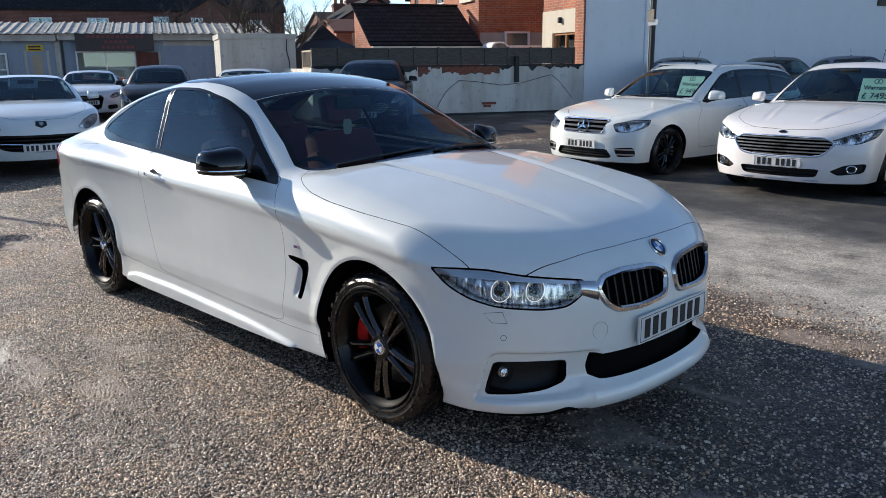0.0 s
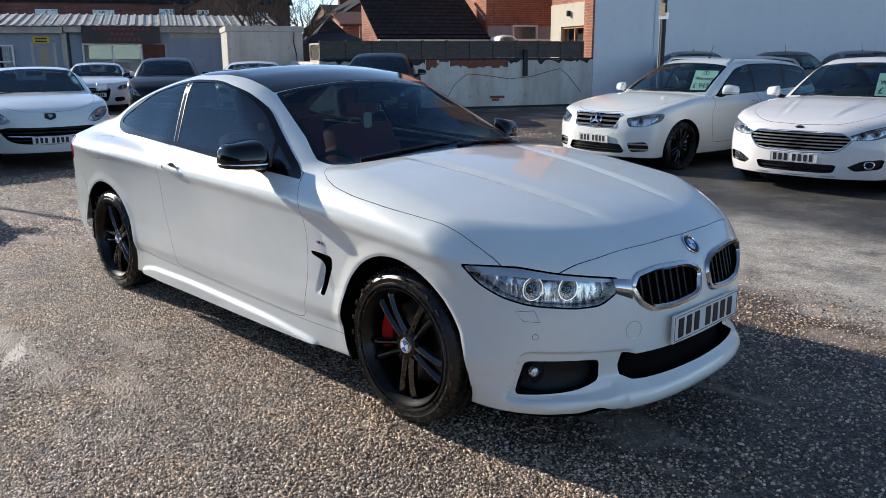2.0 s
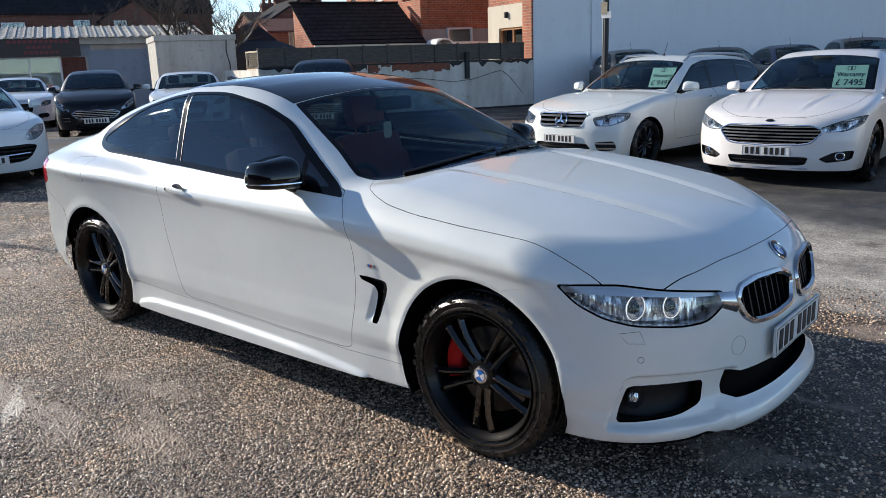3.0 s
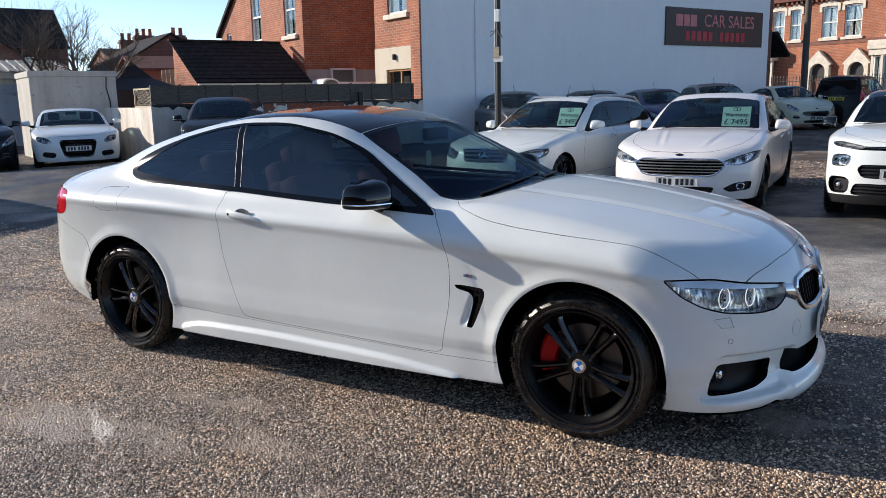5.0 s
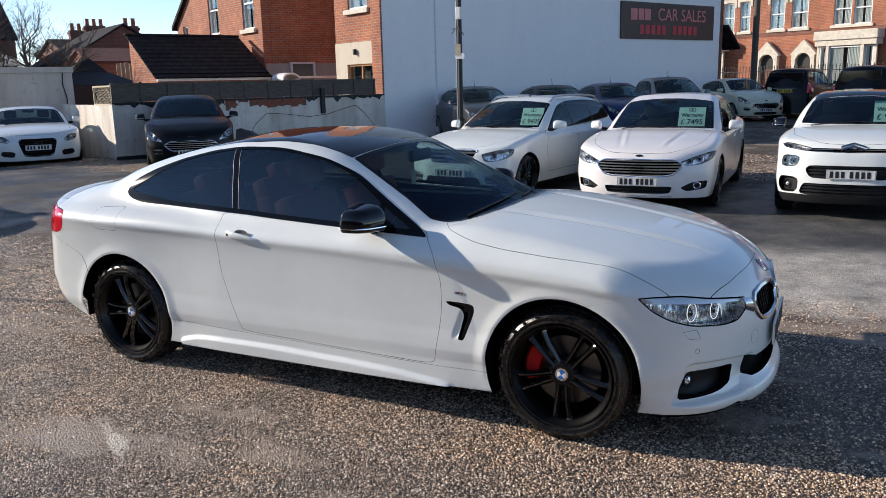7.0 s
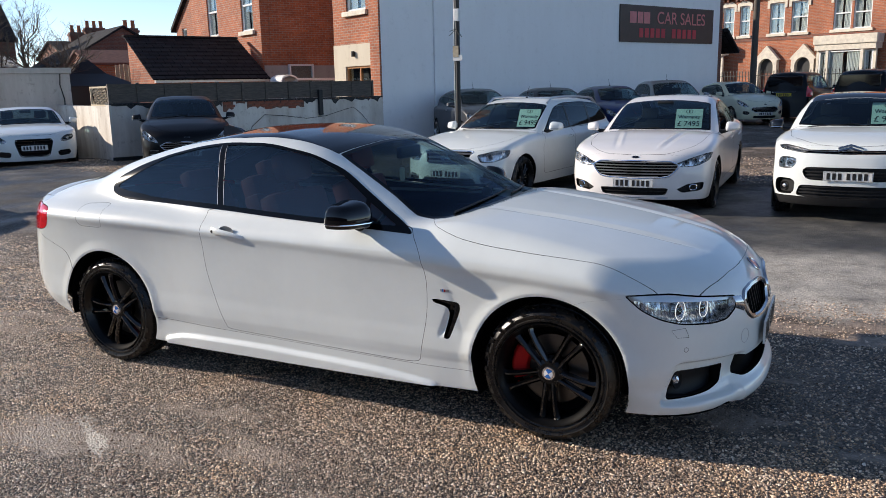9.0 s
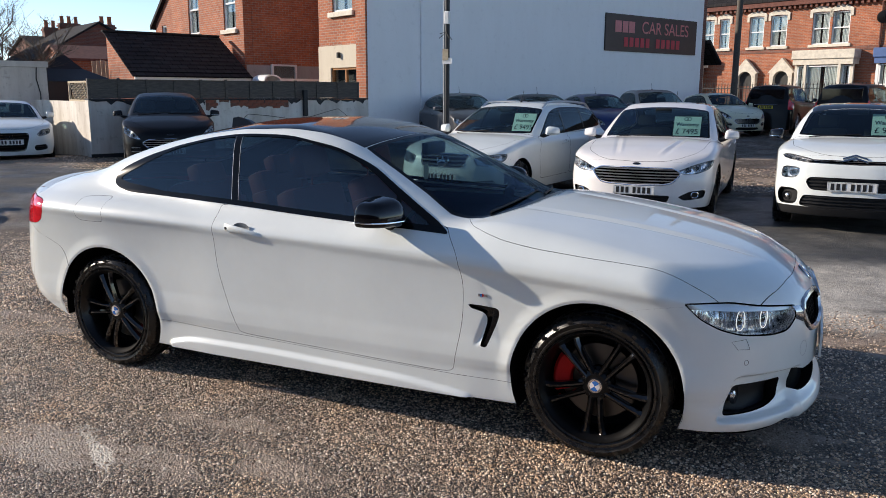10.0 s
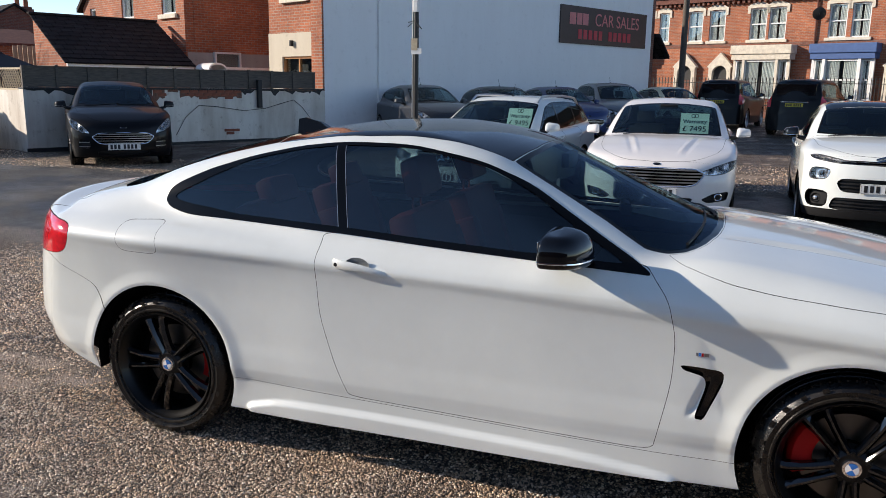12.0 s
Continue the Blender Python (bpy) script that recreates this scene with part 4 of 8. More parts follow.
lower_in = rounded([(-0.3, 0.388, 0.02), (0.425, 0.392, 0.05), (0.428, 0.34, 0.3), (0.405, 0.283, 0.15), (-0.3, 0.272, 0.02)], 4)
COUPE = dict(
    ax=1.405, tyre=0.325, rim=0.243, tw=0.225, hub=0.852, arch=0.378, w=0.88, zb=0.165, core=(-1.95, 1.70), belt=0.99, face=1.9,
    top=curve((-2.6, 0.919), (-2.46, 1.009), (-2.38, 1.034), (-2.1, 1.008), (-1.7, 1.013), (-1.2, 1.02), (-0.5, 0.99), (0.5, 0.985), (0.9, 1.02), (1.2, 0.995), (1.6, 0.935), (1.9, 0.87), (2.08, 0.81), (2.2, 0.755), (2.35, 0.6)),
    side=curve((0.1, 0.80), (0.165, 0.832), (0.20, 0.842), (0.25, 0.844), (0.29, 0.845), (0.315, 0.846), (0.345, 0.855), (0.38, 0.862), (0.43, 0.860), (0.50, 0.853), (0.62, 0.854), (0.74, 0.863), (0.81, 0.875), (0.855, 0.890), (0.885, 0.886), (0.95, 0.852), (1.02, 0.80), (1.12, 0.72)),
    crease=curve((-2.4, 0.06), (-1.4, 0.045), (-0.4, 0.015), (0.6, -0.03), (1.2, -0.06), (1.8, -0.1)),
    plan=curve((-2.6, 0.86), (-2.2, 0.935), (-1.9, 0.985), (-1.4, 1.022), (-0.9, 1.01), (-0.3, 0.995), (0.6, 0.992), (1.0, 1.0), (1.4, 1.014), (1.62, 1.017), (1.8, 0.998), (1.95, 0.965), (2.4, 0.88)),
    tuck=lambda x, z: soft(z - 0.26, 0.16) * (0.036 * (1 - soft(x - 1.3, 0.5)) + 0.05 * (1 - soft(-x - 1.75, 0.7))),
    belly=lambda x, y: 0.045 * soft(np.abs(y - 0.545) - 0.05, 0.16) * (1 - soft(x - 1.75, 0.2)) + np.where(x < -1.5, np.clip(0.09 + 0.32 * (-1.76 - x), 0.05, 0.17), 0.0),
    crown=0.055, r_shoulder=0.10, r_nose=0.09, r_roof=0.10, r_belt=lambda x: 0.045 + 0.13 * soft(x + 1.55, 0.5),
    front=curve((0.1, 2.22), (0.165, 2.255), (0.215, 2.285), (0.27, 2.265), (0.30, 2.25), (0.40, 2.268), (0.55, 2.262), (0.66, 2.245), (0.74, 2.205), (0.82, 2.12), (1.0, 1.9)), fbow=0.44, fpow=2.7,
    rear=curve((0.1, -2.18), (0.25, -2.28), (0.38, -2.40), (0.5, -2.455), (0.7, -2.44), (0.85, -2.42), (1.0, -2.39), (1.1, -2.426)), rbow=0.439,
    roof=curve((1.45, -0.6), (1.1, 0.90), (1.0, 0.965), (0.85, 1.04), (0.6, 1.15), (0.35, 1.26), (0.12, 1.355), (-0.1, 1.402), (-0.35, 1.423), (-0.6, 1.417), (-0.9, 1.378), (-1.2, 1.320), (-1.5, 1.241), (-1.8, 1.126), (-2.1, 1.026), (-2.35, -0.6)),
    rcrown=0.11, wrap=0.33,
    green=curve((0.85, 0.86), (0.95, 0.82), (1.0, 0.80), (1.1, 0.757), (1.2, 0.710), (1.3, 0.660), (1.36, 0.624), (1.42, 0.575), (1.46, 0.53)),
    gplan=curve((-2.2, 0.76), (-1.6, 0.896), (-1.2, 0.959), (-0.9, 0.98), (-0.6, 1.0), (0.3, 1.0), (0.8, 0.985), (1.1, 0.93)),
    dlo=rounded([(-1.448, 1.062, 0.4), (-1.425, 1.125, 0.4), (-1.24, 1.205, 0.3), (-1.03, 1.270, 0.3), (-0.80, 1.320, 0.3), (-0.59, 1.345, 0.3), (-0.29, 1.345, 0.3), (0.01, 1.293, 0.3), (0.22, 1.21, 0.3), (0.42, 1.095, 0.3), (0.71, 0.93, 0.1), (0.49, 0.942, 0.3), (-0.14, 0.968, 0.3), (-0.52, 0.990, 0.3), (-1.1, 1.008, 0.2), (-1.30, 1.010, 0.3), (-1.41, 1.03, 0.4)], 3),
    posts=((-0.515, 0.98, -0.605, 1.33, 0.040), (0.46, 0.95, 0.40, 1.1, 0.022)), trim=0.025, trim_rear=0.8, post_line=0.0022, rear_glass="glass_dark",
    screen=np.array([(0.932, -0.3), (0.932, 0), (0.928, 0.18), (0.910, 0.335), (0.870, 0.50), (0.840, 0.57), (0.802, 0.628), (0.74, 0.668), (0.66, 0.69), (0.60, 0.672), (0.50, 0.635), (0.12, 0.545), (0.155, 0.3), (0.17, 0), (0.17, -0.3)]),
    roof_panel=np.array([(0.165, -0.3), (0.165, 0), (0.15, 0.3), (0.112, 0.548), (-0.5, 0.575), (-0.95, 0.55), (-1.01, 0.3), (-1.02, 0), (-1.02, -0.3)]),
    backlight=np.array([(-1.03, -0.3), (-1.03, 0), (-1.02, 0.3), (-0.96, 0.54), (-1.4, 0.575), (-1.79, 0.57), (-1.85, 0.50), (-1.91, 0.3), (-1.945, 0), (-1.945, -0.3)]),
    headlight=rounded([(1.375, 0.738, 0.05), (1.24, 0.739, 0.2), (1.086, 0.735, 0.2), (0.898, 0.712, 0.2), (0.674, 0.693, 0.2), (0.575, 0.684, 0.1), (0.57, 0.636, 0.2), (0.66, 0.592, 0.3), (0.795, 0.586, 0.3), (1.03, 0.601, 0.3), (1.175, 0.63, 0.3), (1.291, 0.676, 0.3)], 3),
    brow=((0.575, 0.668), (1.24, 0.708)), headlight_bowls=((0.712, 0.655, 0.042, True), (0.612, 0.652, 0.042, True)),
    fog=fog_poly, fog_bowls=((0.682, 0.322, 0.040, False),), corner=(2.27, 1.3),
    openings=((kidney, "grille", "liner", 0.06, (9, "slat", 0.010, True, 0.016)), (lower_in, "lower_intake", "liner", 0.06, None)),
    mouldings=((kidney, "grille_surround", "dark_chrome", 0.013),),
    tail=rounded([(-2.6, 0.97, 0.05), (-2.06, 0.962, 0.2), (-1.89, 0.945, 0.4), (-1.872, 0.90, 0.4), (-1.93, 0.80, 0.4), (-2.12, 0.79, 0.2), (-2.6, 0.79, 0.05)], 5),
    hood=rounded([(0.938, -0.3, 0.02), (0.938, 0.0), (0.934, 0.18), (0.916, 0.34), (0.876, 0.505), (0.846, 0.575), (0.807, 0.634), (0.746, 0.674, 0.1), (0.80, 0.756), (0.88, 0.798), (0.967, 0.824), (1.12, 0.840), (1.35, 0.847), (1.6, 0.835), (1.8, 0.805), (1.965, 0.762, 0.05), (2.035, 0.645), (2.095, 0.49), (2.137, 0.237), (2.145, 0.0), (2.145, -0.3, 0.02)], 4),
    doors=(rounded([(-0.605, 0.99, 0.1), (-0.61, 0.86, 0.3), (-0.60, 0.66, 0.3), (-0.54, 0.47, 0.3), (-0.47, 0.325, 0.08), (0.745, 0.292, 0.08), (0.795, 0.55, 0.3), (0.80, 0.72, 0.3), (0.77, 0.86, 0.3), (0.68, 0.96, 0.1), (0.2, 1.02, 0.1)], 4),),
    handle_z=0.872, flap=rounded([(-1.600, 0.975, 0.2), (-1.390, 0.984, 0.2), (-1.362, 0.850, 0.25), (-1.580, 0.851, 0.25)], 5),
    boot=np.array([(-1.98, 0.64), (-2.3, 0.62), (-2.7, 0.62), (-2.7, -0.3), (-1.958, -0.3), (-1.958, 0.0), (-1.922, 0.3), (-1.865, 0.52)]),
    skirt=np.array([(-1.2, 0.335), (-0.5, 0.315), (0.75, 0.285), (1.2, 0.285), (1.2, 0.1), (-1.2, 0.1)]),
    bump_f=lambda V: np.maximum(curve((0.1, 1.70), (0.5, 1.60), (0.655, 1.50), (0.69, 1.56), (0.72, 1.70), (0.74, 1.9), (0.78, 2.2), (0.9, 2.6))(V[:, 2]) - V[:, 0], -9),
    bump_r=shut_r((0.1, -1.60), (0.5, -1.68), (0.66, -1.75), (0.74, -1.95), (0.8, -2.1), (0.82, -2.7)),
    mirror=(0.385, 0.926, 1.006), mirror_size=0.815, wiper_x=-0.035, hood_z=0.70, mirror_mat="gloss_black", seats=(0.10, -0.66, 0.26), dash=0.66, zr=1.38, cowl=0.93,
    plate_z=0.462, badge=(0.735, "roundel"), gap=0.0011, spin=(36, 18),
    vent=rounded([(0.820, 0.630, 0.1), (0.880, 0.630, 0.3), (0.968, 0.622, 0.25), (0.970, 0.580, 0.3), (0.912, 0.435, 0.2), (0.880, 0.438, 0.2), (0.914, 0.560, 0.3), (0.904, 0.597, 0.3), (0.834, 0.612, 0.2)], 3),
    press=(
        lambda x, y, z: -0.011 * soft(np.abs(np.minimum(np.hypot(x - 1.405, z - 0.325), np.hypot(x + 1.405, z - 0.325)) - 0.391) - 0.012, 0.10) * (y > 0.6) * soft(0.30 - z, 0.16),
        lambda x, y, z: 0.016 * soft(np.abs((z - 0.53) - (x - 0.90) * 2.6) - 0.02, 0.10) * soft(np.abs(z - 0.53) - 0.075, 0.05) * soft(np.abs(x - 0.875) - 0.05, 0.06) * (y > 0.6),
        lambda x, y, z: 0.040 * soft(fog_field((2.27 - x) + y, z), 0.020) * (x > 1.2),
        # proud ledge along the sill, and the stepped splitter under the nose
        lambda x, y, z: -0.020 * soft(ledge_field(x, z), 0.030) * (y > 0.6),
        lambda x, y, z: -0.014 * soft(y - 0.455, 0.02) * soft(z - 0.262, 0.03) * (x > 1.7),
        lambda x, y, z: 0.016 * soft(np.abs(y - 0.30 - 0.10 * (1.6 - x)) - 0.015, 0.08) * soft(np.abs(x - 1.45) - 0.45, 0.3) * (z > 0.8),
    ),
)
coupe, coupe_F = make_car("coupe_car", COUPE, pose(0, 0, 0), "white two-door coupe with black roof and black alloy wheels", M["white"], 1.7, "glass_dark", 5, True, "rim_black", True, "leather_red")


def on_nose(y, z):
    c = near(coupe_F, (0, abs(y), z), "x")
    c.y = y
    return c


def on_side(x, z, side):
    c = near(coupe_F, (x, 0, z), "y")
    c.y *= side
    return c


for y, z, r in ((-0.728, 0.486, 0.0095), (0.728, 0.486, 0.0095), (-0.344, 0.425, 0.0095), (0.344, 0.425, 0.0095)):
    c = on_nose(y, z)
    d = Vector(gradient(coupe_F, np.array([c]))[0])
    bm = bmesh.new()
    lathe(bm, [(r, 0.001), (r + 0.0018, 0.0015), (r + 0.0022, -0.002)], 20, axis="x")
    part("parking_sensor", bm, M["plastic"], coupe, m=Matrix.Translation(c) @ d.to_track_quat("X", "Z").to_matrix().to_4x4())
c = on_nose(-0.413, 0.486)
d = Vector(gradient(coupe_F, np.array([c]))[0])
bm = bmesh.new()
lathe(bm, [(0.032, 0.0005), (0.0345, 0.0010), (0.035, -0.002)], 32, axis="x")
part("towing_eye_cover", bm, M["satin"], coupe, m=Matrix.Translation(c) @ d.to_track_quat("X", "Z").to_matrix().to_4x4())
for s in (1, -1):
    bm = bmesh.new()
    pts = [on_nose(s * y, z) + Vector((0.002, 0, 0)) for y, z in ((0.73, 0.584), (0.776, 0.579), (0.757, 0.544), (0.718, 0.541))]
    rim_of(bm, pts, 0.0009)
    part("washer_cover", bm, M["plastic"], coupe)
    # chrome bridge between lamp and grille
    bm = bmesh.new()
    ring = []
    for k in range(6):
        y = 0.418 + 0.066 * k / 5
        hgt = 0.036 - 0.010 * k / 5
        zc = 0.640 + 0.018 * k / 5
        ring.append([on_nose(s * y, zc + hgt * q) + Vector((0.002 + 0.009 * (1 - q * q), 0, 0)) for q in (-1, -0.6, -0.2, 0.2, 0.6, 1)])
    vv = [[bm.verts.new(p) for p in row] for row in ring]
    for a, b in zip(vv, vv[1:]):
        for j in range(5):
            bm.faces.new((a[j], a[j + 1], b[j + 1], b[j]))
    part("chrome_bridge", bm, M["dark_chrome"], coupe, smooth=True)
    # small wing badge
    for k, mt in enumerate(("satin", "badge_blue", "red_caliper", "satin")):
        x = 0.872 + 0.009 * k
        c = on_side(x, 0.677, s)
        boxed("wing_badge", (x, x + (0.007 if k < 3 else 0.016), c.y - 0.002, c.y + 0.002, 0.671, 0.683), M[mt], coupe)
# shark-fin aerial
bm = bmesh.new()
prof = [(-0.10, -0.02), (0.11, -0.02), (0.03, 0.042), (-0.055, 0.075), (-0.095, 0.072)]
prism(bm, prof, -0.012, 0.012, "y")
for v in bm.verts:
    v.co.y *= 2.2 - 26 * v.co.z
c = near(coupe_F, (-1.06, 0.0, 0), "z")
part("aerial_fin", bm, M["trim_black"], coupe, smooth=True, m=pose(c.x, 0, c.z - 0.004, 0, -8, 0))
# hanging tag under the mirror
bm = bmesh.new()
tube(bm, [(0.19, 0, 1.26), (0.19, 0, 1.17)], 0.0015, 4)
tag_string = part("tag_string", bm, M["ink"], coupe)
bm = bmesh.new()
prism(bm, rounded([(-0.028, 1.08), (0.028, 1.08), (0.03, 1.165), (-0.03, 1.165)], 4), 0.188, 0.192, "x")
part("hanging_tag", bm, M["trim_beige"], tag_string)
for y in (-0.36, 0.36):
    bm = bmesh.new()
    box(bm, -0.05, 0.05, -0.12, 0.12, -0.06, 0.07, 0.035)
    part("rear_headrest", bm, M["leather_red"], coupe, smooth=True, m=pose(-1.08, y, 1.08, 0, -20, 0))

# ---- setting materials ----
def brick_mat(name, c1, c2, mortar, scale=1.0):
    m, nt, b = nodes_of(name)
    c = coords(nt)
    sep = nt.nodes.new("ShaderNodeSeparateXYZ")
    nt.links.new(c, sep.inputs[0])
    add = nt.nodes.new("ShaderNodeMath")
    nt.links.new(sep.outputs[0], add.inputs[0])
    nt.links.new(sep.outputs[1], add.inputs[1])
    com = nt.nodes.new("ShaderNodeCombineXYZ")
    nt.links.new(add.outputs[0], com.inputs[0])
    nt.links.new(sep.outputs[2], com.inputs[1])
    br = node(nt, "ShaderNodeTexBrick", Scale=1.0)
    br.inputs["Brick Width"].default_value, br.inputs["Row Height"].default_value, br.inputs["Mortar Size"].default_value = 0.225, 0.075, 0.008
    br.inputs["Color1"].default_value, br.inputs["Color2"].default_value, br.inputs["Mortar"].default_value = (*c1, 1), (*c2, 1), (*mortar, 1)
    nt.links.new(com.outputs[0], br.inputs["Vector"])
    soot = ramp(nt, noise_tex(nt, c, 0.7, 6, 0.7), [(0.35, (0.62, 0.6, 0.6)), (0.65, (1.08, 1.04, 1.0))])
    fine = ramp(nt, noise_tex(nt, c, 14, 4, 0.6), [(0.3, (0.8, 0.8, 0.8)), (0.7, (1.1, 1.1, 1.1))])
    nt.links.new(mix_rgb(nt, 1.0, mix_rgb(nt, 1.0, br.outputs["Color"], soot, "MULTIPLY"), fine, "MULTIPLY"), b.inputs["Base Color"])
    b.inputs["Roughness"].default_value = 0.88
    bump(nt, b, br.outputs["Fac"], -0.5, 0.008)
    return m


def render_mat(name, rgb, stain, amount=0.5):
    """Painted render with damp stains, flakes and trowel marks."""
    m, nt, b = nodes_of(name)
    c = coords(nt)
    mp = nt.nodes.new("ShaderNodeMapping")
    mp.inputs["Scale"].default_value = (1.6, 1.6, 0.35)
    nt.links.new(c, mp.inputs[0])
    streak = ramp(nt, noise_tex(nt, mp.outputs[0], 1.3, 7, 0.65), [(0.38, (0, 0, 0)), (0.72, (amount,) * 3)])
    blot = ramp(nt, noise_tex(nt, c, 5.0, 6, 0.7), [(0.56, (0, 0, 0)), (0.70, (amount,) * 3)])
    col = mix_rgb(nt, streak, rgb, stain)
    nt.links.new(mix_rgb(nt, blot, col, tuple(v * 0.8 for v in stain)), b.inputs["Base Color"])
    b.inputs["Roughness"].default_value = 0.85
    bump(nt, b, noise_tex(nt, c, 45, 5, 0.6), 0.35, 0.01)
    return m


def wood_mat(name, a, bcol):
    m, nt, b = nodes_of(name)
    c = coords(nt)
    mp = nt.nodes.new("ShaderNodeMapping")
    mp.inputs["Scale"].default_value = (2.0, 14.0, 14.0)
    nt.links.new(c, mp.inputs[0])
    f = noise_tex(nt, mp.outputs[0], 3.0, 6, 0.65)
    nt.links.new(ramp(nt, f, [(0.3, a), (0.7, bcol)]), b.inputs["Base Color"])
    b.inputs["Roughness"].default_value = 0.8
    bump(nt, b, f, 0.4, 0.006)
    return m


def slate_mat(name, rgb):
    m, nt, b = nodes_of(name)
    c = coords(nt)
    br = node(nt, "ShaderNodeTexBrick", Scale=1.0)
    br.inputs["Brick Width"].default_value, br.inputs["Row Height"].default_value, br.inputs["Mortar Size"].default_value = 0.30, 0.22, 0.012
    br.inputs["Color1"].default_value = (*rgb, 1)
    br.inputs["Color2"].default_value = (*[v * 1.6 for v in rgb], 1)
    br.inputs["Mortar"].default_value = (*[v * 0.3 for v in rgb], 1)
    nt.links.new(c, br.inputs["Vector"])
    nt.links.new(br.outputs["Color"], b.inputs["Base Color"])
    b.inputs["Roughness"].default_value = 0.8
    b.inputs["Specular IOR Level"].default_value = 0.12
    bump(nt, b, br.outputs["Fac"], -0.8, 0.02)
    return m


M["brick_red"] = brick_mat("red_brick", (0.49, 0.15, 0.065), (0.36, 0.108, 0.055), (0.36, 0.29, 0.23))
M["brick_dark"] = brick_mat("dark_red_brick", (0.26, 0.09, 0.055), (0.19, 0.07, 0.05), (0.2, 0.17, 0.15))
M["render_white"] = render_mat("white_render", (0.87, 0.87, 0.87), (0.74, 0.73, 0.72), 0.25)
M["render_old"] = render_mat("flaking_white_render", (0.72, 0.68, 0.61), (0.36, 0.29, 0.22), 0.7)
M["render_cream"] = render_mat("cream_render", (0.56, 0.50, 0.40), (0.40, 0.34, 0.26), 0.4)
M["render_grey"] = render_mat("grey_render", (0.40, 0.39, 0.37), (0.25, 0.24, 0.23), 0.5)
M["shed_blue"] = render_mat("blue_grey_paint", (0.31, 0.37, 0.44), (0.23, 0.27, 0.31), 0.5)
M["shed_white"] = render_mat("dirty_white_paint", (0.54, 0.52, 0.47), (0.28, 0.26, 0.22), 0.7)
M["bitumen"] = plain("bitumen", (0.012, 0.012, 0.014), 0.6, relief=0.3)
M["fence_wood"] = wood_mat("dark_fence_wood", (0.055, 0.047, 0.040), (0.13, 0.108, 0.088))
M["lattice_wood"] = wood_mat("pale_lattice_wood", (0.36, 0.29, 0.20), (0.5, 0.42, 0.3))
M["oak"] = wood_mat("oak_window", (0.30, 0.13, 0.05), (0.42, 0.20, 0.08))
M["slate"] = slate_mat("dark_slate", (0.022, 0.020, 0.021))
M["upvc"] = plain("white_window_frame", (0.78, 0.78, 0.77), 0.35, vary=0.05)
M["stone"] = plain("painted_stone", (0.66, 0.60, 0.50), 0.8, vary=0.2, relief=0.2, relief_scale=40)
M["pane"] = glass_mat("house_pane", (0.85, 0.88, 0.88))
# near-black tone painted as the darkness of rooms behind windows
M["room"] = plain("room_darkness", (0.05, 0.05, 0.05), 0.9)
M["curtain"] = plain("net_curtain", (0.80, 0.79, 0.76), 0.9, vary=0.15, scale=20)
M["iron"] = plain("black_iron", (0.012, 0.012, 0.013), 0.5)
M["corrugated"] = plain("corrugated_roof", (0.42, 0.41, 0.36), 0.55, vary=0.4, scale=3.0, relief=0.15)
M["blue_sign"] = plain("blue_board", (0.05, 0.11, 0.28), 0.6)
M["sign_face"] = plain("dark_sign_board", (0.030, 0.018, 0.018), 0.45, vary=0.3)
M["sign_red"] = plain("sign_red", (0.50, 0.03, 0.05), 0.5)
M["sign_pale"] = plain("sign_pale", (0.62, 0.20, 0.20), 0.5)
M["sign_dim"] = plain("faded_sign_red", (0.20, 0.035, 0.04), 0.6)
M["yellow"] = plain("yellow_sign", (0.75, 0.52, 0.02), 0.5)
M["pole_grey"] = plain("galvanised_pole", (0.22, 0.23, 0.24), 0.5, metal=0.6)
M["pot"] = plain("chimney_pot", (0.40, 0.14, 0.07), 0.8, vary=0.3)
M["terracotta"] = plain("dark_terracotta", (0.15, 0.055, 0.04), 0.85, vary=0.3)


# ---- setting ----
def ground_z(x, y):
    s = min(max(-x - 2.2, 0.0), 7.0)
    back = min(max(-x - 13.0, 0.0), 2.5)
    k = min(max((y - 1.2) / 2.8, 0.0), 1.0)
    rise = 0.02 * s * k - 0.011 * s * (1 - k)
    dip = 0.07 * math.exp(-((x + 10.3) ** 2 + (y - 8.9) ** 2) / 5.0)
    return rise - dip - 0.06 * back - 0.006 * max(0.0, min(y - 1, 11)) * (1 - min(s / 6, 1)) + 0.026 * min(max(y - 16.5, 0.0), 7.0)


def relief(x, y):
    """Height of the yard's surface with its shallow ruts and lumps."""
    z = ground_z(x, y)
    if abs(x) < 9 and -6 < y < 9:
        z += 0.012 * noise.noise(Vector((x * 0.9, y * 0.9, 0))) + 0.008 * noise.noise(Vector((x * 2.4, y * 3.4, 5.0))) + 0.004 * noise.noise(Vector((x * 6.5, y * 8.0, 9.0)))
    return z


U = Vector((0.43, 0.903, 0)).normalized()
Nw = Vector((U.y, -U.x, 0))
CORNER = Vector((-12.4, 8.8, 0))
ROT = math.degrees(math.atan2(U.y, U.x))
YARD = Matrix.Translation(CORNER) @ pose(0, 0, 0, 0, 0, ROT)          # x along the boundary wall, y behind it


def along(s, n=0.0, z=0.0):
    """A place s metres along the boundary wall from its corner and n metres out from it."""
    p = CORNER + U * s + Nw * n
    return Vector((p.x, p.y, z))


